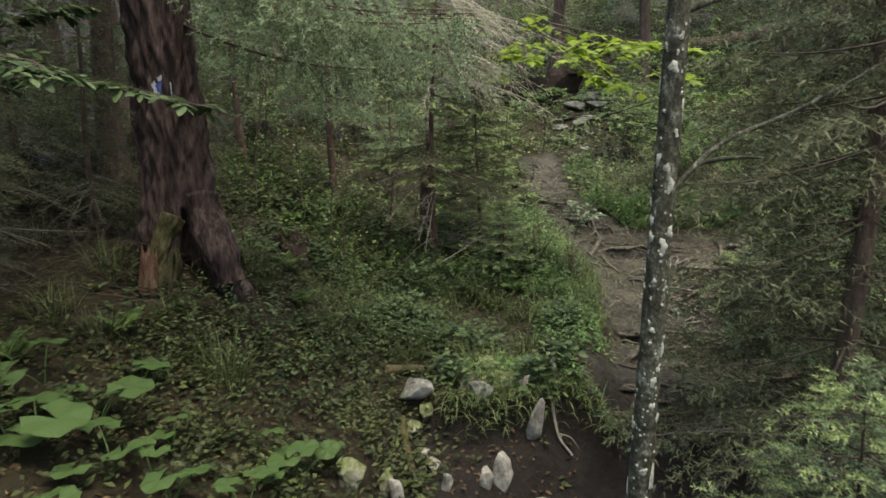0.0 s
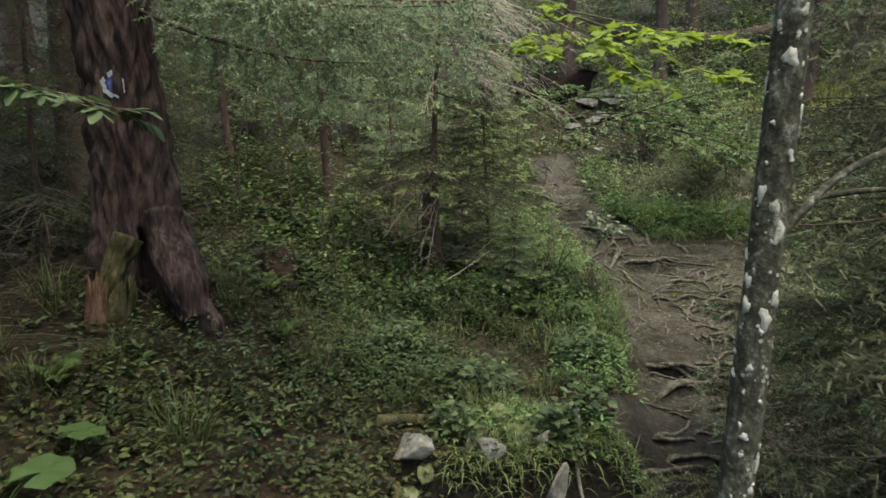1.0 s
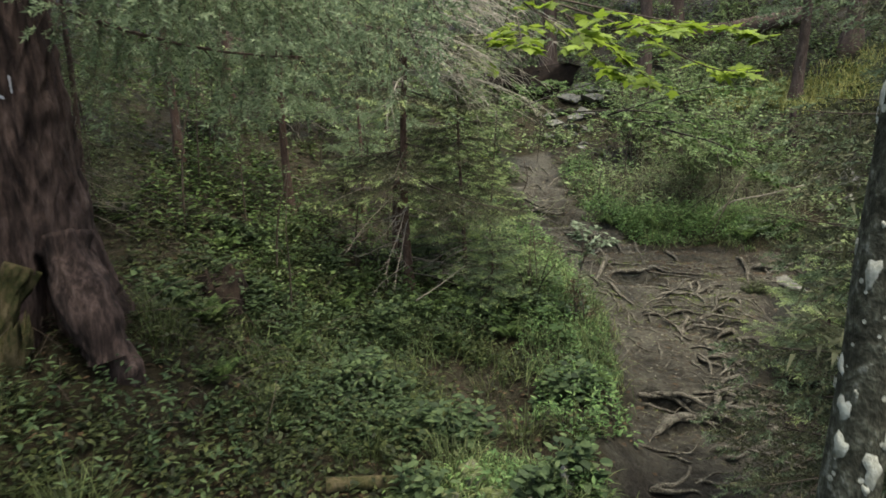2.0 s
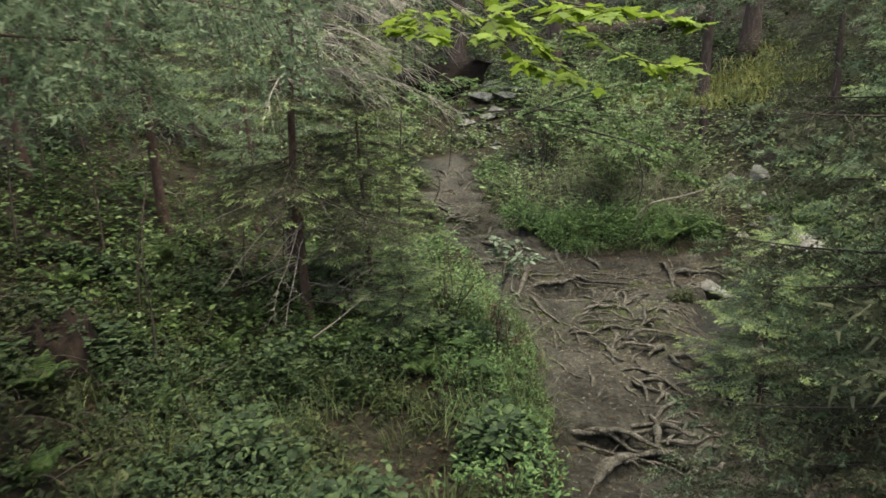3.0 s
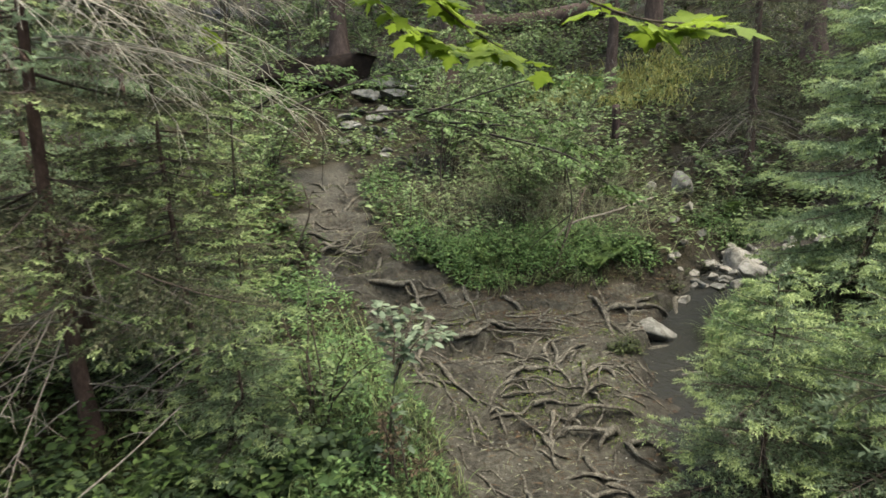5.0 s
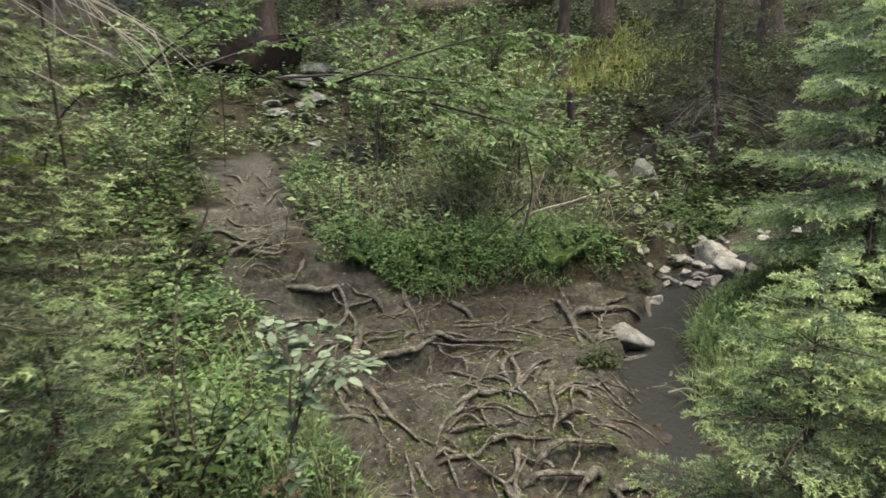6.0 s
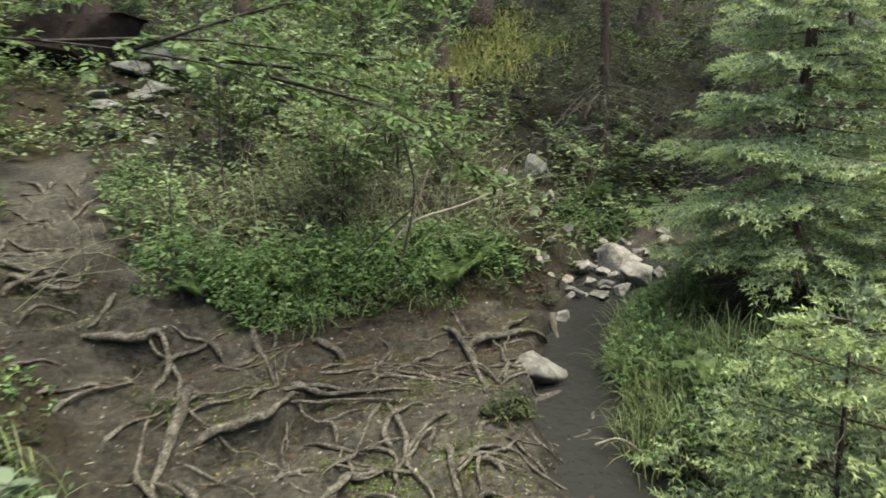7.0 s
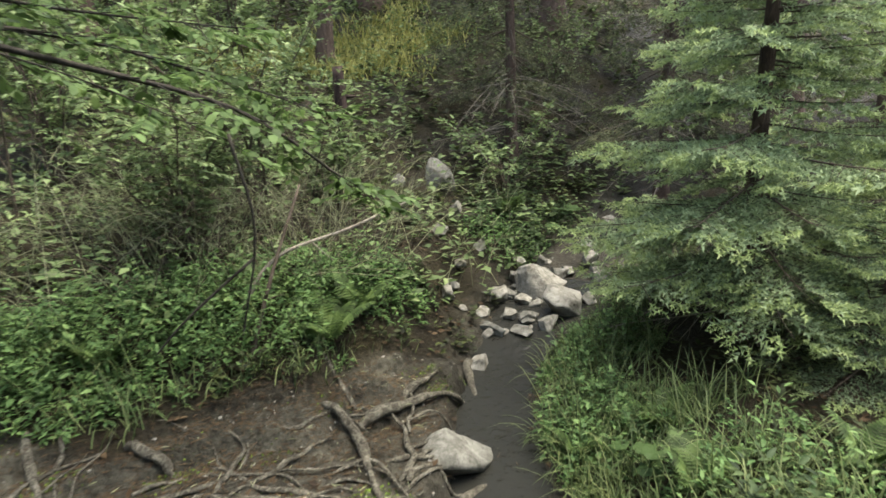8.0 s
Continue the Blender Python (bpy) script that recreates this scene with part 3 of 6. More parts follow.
lay((2.41, 6.65), (2.55, 6.70), (2.67, 6.76), thick=0.016, arch=0.0)
lay((2.70, 6.84), (2.86, 6.98), (2.99, 7.06), (2.98, 6.88), (3.07, 6.79), thick=0.019, arch=0.0)
lay((2.95, 7.35), (2.90, 7.21), (2.77, 7.03), thick=0.017, arch=0.0)
lay((2.72, 7.39), (2.91, 7.38), (3.04, 7.35), (3.08, 7.14), thick=0.016, arch=0.0)
lay((2.45, 6.76), (2.68, 6.79), (2.94, 6.71), (3.24, 6.82), thick=0.014, arch=0.0)
lay((2.81, 6.40), (3.00, 6.49), (3.15, 6.55), thick=0.021, arch=0.0)
lay((2.91, 7.48), (3.00, 7.38), (3.07, 7.23), (3.14, 7.01), thick=0.016, arch=0.0)
lay((2.64, 7.35), (2.69, 7.10), thick=0.013, arch=0.0)
lay((3.26, 7.86), (3.27, 7.62), (3.35, 7.52), thick=0.015, arch=0.0)
lay((3.26, 7.86), (3.42, 7.81), (3.43, 7.67), thick=0.022, arch=0.0)
lay((2.95, 7.21), (2.88, 7.07), (2.86, 6.97), thick=0.013, arch=0.0)
lay((2.74, 8.07), (2.72, 7.87), (2.85, 7.80), thick=0.015, arch=0.0)
lay((2.74, 7.94), (2.82, 8.07), (2.96, 8.22), thick=0.015, arch=0.0)
lay((2.95, 7.85), (2.89, 7.55), (2.94, 7.49), thick=0.016, arch=0.0)
lay((1.72, 9.61), (1.86, 9.88), (2.05, 9.99), (2.16, 10.24), thick=0.014, arch=0.0)
lay((1.65, 9.81), (1.81, 9.92), (2.03, 9.99), thick=0.011, arch=0.0)
lay((2.82, 9.54), (2.72, 9.27), thick=0.009, arch=0.0)
lay((2.90, 8.83), (2.99, 8.78), (3.09, 8.79), thick=0.012, arch=0.0)
lay((3.05, 9.04), (3.15, 8.91), (3.08, 8.71), (3.02, 8.61), thick=0.010, arch=0.0)
lay((3.54, 8.70), (3.42, 8.51), (3.38, 8.41), thick=0.009, arch=0.0)
lay((3.53, 8.67), (3.61, 8.54), (3.74, 8.53), thick=0.010, arch=0.0)
lay((3.33, 8.61), (3.45, 8.65), (3.54, 8.70), thick=0.011, arch=0.0)
lay((1.50, 10.12), (1.65, 10.14), (1.79, 10.15), thick=0.015, arch=0.0)
lay((1.45, 11.16), (1.62, 11.34), (1.86, 11.39), thick=0.022, arch=0.04)
lay((1.62, 11.31), (1.75, 11.17), (1.96, 11.16), thick=0.018, arch=0.04)
lay((1.97, 6.21), (2.27, 6.41), (2.52, 6.50), (2.72, 6.36), (2.82, 6.20), thick=0.032, arch=0.04)
lay((1.98, 6.80), (2.20, 6.75), (2.38, 6.61), (2.56, 6.49), thick=0.024, arch=0.0)
lay((2.38, 5.85), (2.49, 5.85), (2.61, 5.93), thick=0.019, arch=0.0)
lay((1.98, 5.91), (2.07, 5.85), (2.15, 5.80), thick=0.014, arch=0.0)
lay((2.18, 6.42), (2.00, 6.19), (1.89, 6.02), thick=0.014, arch=0.0)
lay((2.68, 6.93), (2.66, 6.69), (2.56, 6.51), thick=0.018, arch=0.0)
lay((2.71, 7.47), (2.78, 7.31), (2.72, 7.02), thick=0.018, arch=0.0)
lay((1.73, 5.48), (1.94, 5.46), (2.10, 5.44), thick=0.019, arch=0.0)
lay((1.79, 5.22), (2.02, 5.30), (2.21, 5.28), thick=0.022, arch=0.0)
lay((1.53, 4.97), (1.79, 5.09), (2.15, 5.23), thick=0.020, arch=0.0)
lay((2.02, 6.67), (2.19, 6.53), (2.38, 6.33), thick=0.018, arch=0.0)

# the soil is worn away below each root
CX, CY = np.arange(0.9, 5.4, 0.015), np.arange(4.2, 13.4, 0.015)
CARVE = np.zeros((len(CY), len(CX)))
for pts, thick, arch in ROOTS:
    line = smooth_line(pts, 3) if len(pts) > 2 else pts
    for a, b in zip(line[:-1], line[1:]):
        ln = max(np.hypot(*(b - a)), 1e-6)
        t = (b - a) / ln
        n = np.array([t[1], -t[0]])
        n = n if n @ (0.3, -1.0) > 0 else -n
        lo, hi = np.minimum(a, b) - 0.4, np.maximum(a, b) + 0.4
        i0, i1 = np.searchsorted(CX, (lo[0], hi[0]))
        j0, j1 = np.searchsorted(CY, (lo[1], hi[1]))
        if i1 <= i0 or j1 <= j0:
            continue
        qx, qy = np.meshgrid(CX[i0:i1] - a[0], CY[j0:j1] - a[1])
        u, v = qx * t[0] + qy * t[1], qx * n[0] + qy * n[1]
        across = max(0.0, float(n @ (0.3, -1.0))) ** 1.5
        deep = (1.3 * thick + 0.012 + 0.8 * arch) * (0.4 + 0.75 * across)
        end = ss(-0.06, 0.02, u) * (1 - ss(ln - 0.02, ln + 0.06, u))
        low = ss(0.0, thick + 0.012, v) * np.exp(-np.maximum(v - thick - 0.01, 0) / (0.07 + 0.12 * across))
        back = 0.5 * (1 - across) * ss(0.0, thick + 0.012, -v) * np.exp(-np.maximum(-v - thick, 0) / 0.05)
        CARVE[j0:j1, i0:i1] = np.maximum(CARVE[j0:j1, i0:i1], deep * end * (low + back))


def sample(grid, xs, ys, x, y):
    """Bilinear values of a grid; the points lie within it."""
    u, v = np.clip((x - xs[0]) / (xs[1] - xs[0]), 0, len(xs) - 1.001), np.clip((y - ys[0]) / (ys[1] - ys[0]), 0, len(ys) - 1.001)
    i, j = u.astype(int), v.astype(int)
    u, v = u - i, v - j
    return (grid[j, i] * (1 - u) + grid[j, i + 1] * u) * (1 - v) + (grid[j + 1, i] * (1 - u) + grid[j + 1, i + 1] * u) * v


HX, HY = np.arange(-5.0, 9.0, 0.035), np.arange(0.5, 15.0, 0.035)
HZ = relief(*np.meshgrid(HX, HY))


def height(x, y):
    """The ground's height."""
    x, y = np.asarray(x, float), np.asarray(y, float)
    inside = (x > HX[0]) & (x < HX[-1]) & (y > HY[0]) & (y < HY[-1])
    z = np.empty(x.shape)
    z[inside] = sample(HZ, HX, HY, x[inside], y[inside])
    if not inside.all():
        z[~inside] = relief(x[~inside], y[~inside])
    near = (x > CX[0]) & (x < CX[-1]) & (y > CY[0]) & (y < CY[-1])
    z[near] -= sample(CARVE, CX, CY, x[near], y[near])
    return z


def ground_at(x, y):
    return float(height(np.array([x]), np.array([y]))[0])


# ---- ground, water ----
def ground_material():
    m = bpy.data.materials.new("forest soil")
    m.use_nodes = True
    nt = m.node_tree
    bsdf = nt.nodes["Principled BSDF"]
    tex = nt.nodes.new("ShaderNodeTexCoord")
    att = nt.nodes.new("ShaderNodeAttribute")
    att.attribute_name = "trodden"
    big = node(nt, "ShaderNodeTexNoise", Scale=1.6, Detail=6.0, Roughness=0.65)
    fine = node(nt, "ShaderNodeTexNoise", Scale=22.0, Detail=6.0, Roughness=0.7)
    grit = node(nt, "ShaderNodeTexVoronoi", Scale=45.0)
    for n in (big, fine, grit):
        nt.links.new(tex.outputs["Object"], n.inputs["Vector"])
    add = nt.nodes.new("ShaderNodeMath")
    add.operation = "MULTIPLY_ADD"
    add.inputs[1].default_value = 0.5
    nt.links.new(fine.outputs[0], add.inputs[0])
    half = nt.nodes.new("ShaderNodeMath")
    half.operation = "MULTIPLY"
    half.inputs[1].default_value = 0.5
    nt.links.new(big.outputs[0], half.inputs[0])
    nt.links.new(half.outputs[0], add.inputs[2])
    soil = ramp(nt, [(0.34, (0.011, 0.0092, 0.0065)), (0.43, (0.0185, 0.0165, 0.012)), (0.5, (0.0375, 0.0345, 0.0262)), (0.57, (0.06, 0.056, 0.0435)), (0.72, (0.117, 0.11, 0.087))], add.outputs[0])
    duff = ramp(nt, [(0.3, (0.005, 0.004, 0.0025)), (0.44, (0.014, 0.0105, 0.0058)), (0.52, (0.019, 0.0155, 0.0075)), (0.62, (0.027, 0.022, 0.0105)), (0.75, (0.048, 0.035, 0.018))], add.outputs[0])
    mix = nt.nodes.new("ShaderNodeMix")
    mix.data_type = "RGBA"
    nt.links.new(att.outputs["Fac"], mix.inputs[0])
    nt.links.new(duff.outputs[0], mix.inputs[6])
    nt.links.new(soil.outputs[0], mix.inputs[7])
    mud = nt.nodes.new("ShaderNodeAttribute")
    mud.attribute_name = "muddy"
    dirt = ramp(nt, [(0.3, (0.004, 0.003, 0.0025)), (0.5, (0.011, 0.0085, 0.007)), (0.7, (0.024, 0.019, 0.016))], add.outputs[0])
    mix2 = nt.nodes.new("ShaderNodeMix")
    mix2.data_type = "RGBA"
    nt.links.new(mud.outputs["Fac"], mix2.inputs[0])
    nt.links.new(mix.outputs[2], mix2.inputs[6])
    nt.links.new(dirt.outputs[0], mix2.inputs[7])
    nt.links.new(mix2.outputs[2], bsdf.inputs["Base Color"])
    rr = node(nt, "ShaderNodeMapRange")
    rr.inputs[1].default_value, rr.inputs[2].default_value, rr.inputs[3].default_value, rr.inputs[4].default_value = 0.38, 0.6, 0.5, 0.9
    nt.links.new(big.outputs[0], rr.inputs[0])
    nt.links.new(rr.outputs[0], bsdf.inputs["Roughness"])
    bsdf.inputs["Specular IOR Level"].default_value = 0.15
    hgt = nt.nodes.new("ShaderNodeMath")
    hgt.operation = "MULTIPLY_ADD"
    hgt.inputs[1].default_value = -0.05
    nt.links.new(grit.outputs[0], hgt.inputs[0])
    nt.links.new(fine.outputs[0], hgt.inputs[2])
    bp = node(nt, "ShaderNodeBump", Strength=1.0, Distance=0.05)
    nt.links.new(hgt.outputs[0], bp.inputs["Height"])
    nt.links.new(bp.outputs[0], bsdf.inputs["Normal"])
    return m


def spread(lo, fine_lo, fine_hi, hi, step, dense):
    inner = np.concatenate([np.arange(fine_lo, dense[0], step), np.arange(dense[0], dense[1], step * 0.4), np.arange(dense[1], fine_hi + step / 2, step)])
    grow = np.cumsum(step * 1.16 ** np.arange(1, 60))
    return np.concatenate([(fine_lo - grow[grow < fine_lo - lo])[::-1], inner, fine_hi + grow[grow < hi - fine_hi]])


gx, gy = spread(-300, -3.0, 7.4, 300, 0.06, (1.5, 4.8)), spread(-300, 2.2, 12.6, 300, 0.06, (5.9, 11.3))
GX, GY = np.meshgrid(gx, gy)
GZ = height(GX, GY)
g = Geo()
idx = np.arange(GX.size).reshape(GX.shape)
g.add(np.stack([GX, GY, GZ], -1), np.stack([idx[:-1, :-1], idx[:-1, 1:], idx[1:, 1:], idx[1:, :-1]], -1).reshape(-1, 4))
ground = tagged(part("ground", g, ground_material()), "dark forest soil with a trodden grey-brown trail", "ground", kind="structure")
sd, sw = near_line(GX, GY, STREAM, STREAM_W)
trod = np.maximum(trail_share(GX, GY), 1 - ss(0.0, 0.35, sd - sw))
layer = ground.data.attributes.new("trodden", "FLOAT", "POINT")
layer.data.foreach_set("value", trod.astype(np.float32).ravel())

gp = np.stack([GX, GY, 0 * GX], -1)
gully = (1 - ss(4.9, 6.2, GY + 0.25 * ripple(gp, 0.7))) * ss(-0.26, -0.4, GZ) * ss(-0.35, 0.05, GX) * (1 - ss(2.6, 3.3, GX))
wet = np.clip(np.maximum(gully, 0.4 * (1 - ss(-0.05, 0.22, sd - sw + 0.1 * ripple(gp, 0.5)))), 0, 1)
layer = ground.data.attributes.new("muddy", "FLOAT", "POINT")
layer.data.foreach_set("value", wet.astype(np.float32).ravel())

m_water = bpy.data.materials.new("stream water")
m_water.use_nodes = True
wb = m_water.node_tree.nodes["Principled BSDF"]
wb.inputs["Base Color"].default_value = (0.016, 0.016, 0.014, 1)
wb.inputs["Roughness"].default_value = 0.12
wb.inputs["Specular IOR Level"].default_value = 0.1
wtex = m_water.node_tree.nodes.new("ShaderNodeTexCoord")
wnoise = node(m_water.node_tree, "ShaderNodeTexNoise", Scale=14.0, Detail=4.0)
wbump = node(m_water.node_tree, "ShaderNodeBump", Strength=0.5, Distance=0.03)
m_water.node_tree.links.new(wtex.outputs["Object"], wnoise.inputs["Vector"])
m_water.node_tree.links.new(wnoise.outputs[0], wbump.inputs["Height"])
m_water.node_tree.links.new(wbump.outputs[0], wb.inputs["Normal"])
cut = 14
across = np.linspace(-1, 1, 9)
tang = unit(np.gradient(STREAM, axis=0))
side = np.stack([-tang[:, 1], tang[:, 0]], -1)
wxy = STREAM[:, None] + side[:, None] * (across[None, :, None] * (STREAM_W * 1.15)[:, None, None])
wz = np.broadcast_to((STREAM_Z - 0.03)[:, None], wxy.shape[:2])
wxy, wz = wxy[cut:60], wz[cut:60]
idx = np.arange(wz.size).reshape(wz.shape)
g = Geo().add(np.concatenate([wxy, wz[..., None]], -1), np.stack([idx[:-1, :-1], idx[1:, :-1], idx[1:, 1:], idx[:-1, 1:]], -1).reshape(-1, 4))
tagged(part("water", g, m_water), "shallow dark water of a small forest stream", "water", kind="structure")


# ---- trees ----
def spruce(label, H, r0, live, reach, gap, droop, shoots, seed, bark=M_BARK, needles=M_NEEDLE, tips=M_TIP, dead=0, twig_gap=0.06, group="", tip_share=0.8, shoot=0.11, fine=True, hang=1.0, whorl=6):
    """A spruce: a trunk, whorls of limbs, needle sprays and pale young shoots; dead limbs below."""
    r = np.random.default_rng(seed)
    root = thing("spruce_tree", label, "spruce tree", group)
    n = max(8, int(H * 5))
    zz = np.linspace(-0.15, H, n)
    wob = np.stack([0.04 * np.sin(zz * 1.3 + seed), 0.04 * np.cos(zz * 1.1 + seed * 2), zz], -1)
    wob[:, :2] -= wob[np.argmin(abs(zz)), :2]
    rad = r0 * (1 - 0.93 * np.clip(zz / H, 0, 1)) + r0 * 0.7 * np.exp(-np.maximum(zz, 0) / (r0 * 2.2))
    part("trunk", Geo().add(*tube(wob, rad, 12)), bark, root)
    limbs, green, young, dry = Geo(), Geo(), Geo(), Geo()
    P, D, L, PT, DT, LT = [], [], [], [], [], []
    z, jitter = live, 0.4 * gap if hang < 1 else 0.0
    while z < H - 0.05:
        f = (z - live) / (H - live)
        for az in r.uniform(0, 6.28) + np.arange(int(r.integers(4, 7) if hang == 1 else r.integers(whorl, whorl + 2))) * (1.15 if hang == 1 else 5.9 / whorl) + r.uniform(-0.3, 0.3, 5)[:1]:
            ln = reach * (1 - f) ** 0.8 * r.uniform(0.5, 1.12) + 0.07
            s = np.linspace(0, 1, 7)
            out = heading(np.array(az), 0.0)
            d_ = droop * r.uniform(0.6, 1.3) * (1 - 0.9 * f)
            base = np.array([np.interp(z, zz, wob[:, 0]), np.interp(z, zz, wob[:, 1]), z + r.uniform(-jitter, jitter)])
            bend = r.normal(0, 0.08)
            sidev = np.array([-out[1], out[0], 0])
            path = base + out * (ln * s)[:, None] + sidev * (bend * ln * s**2)[:, None]
            path[:, 2] += ln * (0.3 * f * s - d_ * s + 0.45 * d_ * s**2.4)
            limbs.add(*tube(path, np.linspace(0.003 + 0.0055 * ln, 0.0012, 7), 4, False))
            m = max(3, int(ln / twig_gap))
            for k in range(m):
                u = 0.12 + 0.88 * (k + r.uniform(0, 0.8)) / m
                p = np.array([np.interp(u, s, path[:, c]) for c in range(3)])
                tl = (0.42 * ln * (1 - u) ** 0.75 + 0.07) * r.uniform(0.7, 1.2)
                for sd_ in (-1, 1):
                    turn = sd_ * r.uniform(0.6, 1.05)
                    dv = out * math.cos(turn) + sidev * math.sin(turn) + np.array([0, 0, (-0.15 - 1.1 * droop * r.uniform(0.1, 1.2)) * hang])
                    dv = dv / np.linalg.norm(dv)
                    c = max(1, int(tl / (shoot * 0.55)))
                    us = (np.arange(c) + 0.6) / c * tl
                    pts = p + dv * us[:, None]
                    pts[:, 2] -= 0.8 * droop * (0.4 + 0.6 * hang) * us**2 / max(tl, 0.1)
                    if fine and tl > 0.14:
                        limbs.add(*tube(np.array([p, p + dv * tl * 0.5, pts[-1]]), [0.0028, 0.002, 0.001], 3, False))
                    for q in range(c):
                        last = q == c - 1
                        for e in ((-1, 1, 0) if last else (-1, 1)):
                            d2 = dv + sidev * (e * 0.55 * math.cos(turn)) + out * (-e * 0.55 * math.sin(turn)) + r.normal(0, 0.13, 3)
                            tip = last and r.uniform() < tip_share
                            (PT if tip else P).append(pts[q])
                            (DT if tip else D).append(d2)
                            (LT if tip else L).append(shoot * r.uniform(0.75, 1.2) * (0.8 if tip else 1))
        z += gap * r.uniform(0.75, 1.25)
    for z in np.arange(live + 0.5 * (H - live), H + 0.02, shoot * 0.35):
        for az in r.uniform(0, 6.28, 3):
            P.append(np.array([np.interp(z, zz, wob[:, 0]), np.interp(z, zz, wob[:, 1]), z]))
            D.append(heading(np.array(az), r.uniform(0.1, 0.9)))
            L.append(shoot * r.uniform(0.8, 1.3))
    for A, B, C, geo in ((P, D, L, green), (PT, DT, LT, young)):
        if not A:
            continue
        A, B, C = np.array(A), np.array(B), np.array(C)
        pick = r.integers(0, len(shoots), len(A))
        for k, sh in enumerate(shoots):
            if (pick == k).any():
                stamp(geo, sh, A[pick == k], B[pick == k], unit(r.normal(0, 0.5, (int((pick == k).sum()), 3)) + (0, 0, 1)), C[pick == k])
    for k in range(dead):
        zd = r.uniform(0.15, 0.95) * live
        az = r.uniform(0, 6.28)
        ln = reach * r.uniform(0.35, 0.85)
        s = np.linspace(0, 1, 6)
        out = heading(np.array(az), 0.0)
        path = np.array([0, 0, zd]) + out * (ln * s)[:, None] + r.normal(0, 0.015, (6, 3)) * s[:, None]
        path[:, 2] -= ln * 0.5 * s**1.5 * r.uniform(0.2, 1.2)
        dry.add(*tube(path, np.linspace(0.007, 0.0015, 6), 4, False))
        for q in range(int(ln * 26)):
            u = r.uniform(0.2, 1)
            p = np.array([np.interp(u, s, path[:, c]) for c in range(3)])
            dv = unit(out + r.normal(0, 0.7, 3) + (0, 0, -0.35))
            tl = r.uniform(0.06, 0.3) * (1.1 - u * 0.6)
            dry.add(*tube(np.array([p, p + dv * tl * 0.5 + r.normal(0, 0.01, 3), p + dv * tl + (0, 0, -0.06 * tl)]), [0.002, 0.0015, 0.0007], 3, False))
    tagged(part("branchwork", limbs, M_STEM, root), kind="stuff")
    if green.n:
        tagged(part("crown", green, needles, root), kind="stuff")
    if young.n:
        tagged(part("young_growth", young, tips, root, "pale green young growth"), kind="stuff")
    if dry.n:
        tagged(part("deadwood", dry, M_TWIG, root, "bare grey dead limbs"), kind="stuff")
    return root


def put(ob, x, y, turn=0.0, size=1.0, sink=0.0):
    ob.matrix_basis = pose(x, y, ground_at(x, y) - sink, 0, 0, turn) @ Matrix.Diagonal((size, size, size, 1))
    return ob


def again(ob, x, y, turn, size=1.0, label="", sink=0.0):
    c = copy_thing(ob, pose(x, y, ground_at(x, y) - sink, 0, 0, turn))
    c.scale = (size, size, size)
    return tagged(c, label)


# main young spruce by the trail
mid_spruce = put(spruce("young spruce with reddish trunk and drooping dead lower limbs", 4.6, 0.05, 1.35, 1.35, 0.36, 0.36, SHOOTS_NEAR, 3, M_BARK_RED, M_NEEDLE_DARK, M_TIP, 26, 0.125, tip_share=0.85, shoot=0.12, hang=0.5), -0.11, 8.19)
put(spruce("young spruce hung with brown dead lower limbs", 2.9, 0.028, 1.0, 0.75, 0.22, 0.35, SHOOTS_NEAR, 71, M_BARK, M_NEEDLE_DARK, M_TIP, 26, 0.11, shoot=0.1, tip_share=0.9, hang=0.5), 0.5, 8.35, 30)
# young spruces on the bank across the trail
sapling = put(spruce("bushy young spruce on the stream bank", 1.5, 0.02, 0.12, 0.74, 0.15, 0.2, SHOOTS_NEAR, 11, M_BARK, M_NEEDLE, M_TIP, 4, 0.085, shoot=0.1, tip_share=1.0, hang=0.45), 3.72, 7.12, 20)
again(sapling, 4.3, 6.6, 140, 1.1)
again(sapling, 0.78, 7.9, 200, 0.7, "small spruce standing among the herbs")
again(sapling, 0.2, 8.9, 300, 0.9, "small spruce standing among the herbs")
again(sapling, 5.3, 7.2, 260, 0.8)
again(sapling, 6.1, 8.1, 10, 0.7)
again(sapling, 1.95, 2.4, 80, 0.9, "small spruce with bright yellow-green shoots")
bank_spruce = put(spruce("full green spruce standing by the stream", 4.4, 0.065, 0.5, 1.2, 0.25, 0.24, SHOOTS_NEAR, 21, M_BARK, M_NEEDLE_LIT, M_TIP, 16, 0.11, shoot=0.14, tip_share=0.9, hang=0.6, whorl=9), 6.55, 8.95, 60)
again(bank_spruce, 7.75, 8.15, 170, 0.9)
dark_spruce = put(spruce("dark old spruce with bare dead lower limbs, some copies added as shade", 7.0, 0.07, 1.2, 1.4, 0.34, 0.5, SHOOTS_FAR, 31, M_BARK, M_NEEDLE_DARK, M_NEEDLE, 30, 0.17, shoot=0.19, tip_share=0.0, fine=False), 8.2, 12.6, 200)
put(spruce("dark spruce with dense low boughs beside the trail", 6.0, 0.085, 0.4, 1.4, 0.25, 0.42, SHOOTS_NEAR, 61, M_BARK, M_NEEDLE_DARK, M_NEEDLE, 20, 0.1, shoot=0.12, tip_share=0.8, hang=0.8), 3.02, 4.45, 40)
again(dark_spruce, 2.3, 3.15, 130, 0.85)
again(dark_spruce, 9.3, 11.2, 20, 1.0)
# small copies around the old trunk, added to darken the shaded left slope
again(dark_spruce, -2.95, 4.15, 60, 0.3)
again(dark_spruce, -3.4, 4.6, 60, 0.7)
again(dark_spruce, -3.0, 5.6, 160, 0.45)
again(dark_spruce, -3.9, 5.9, 250, 0.6)
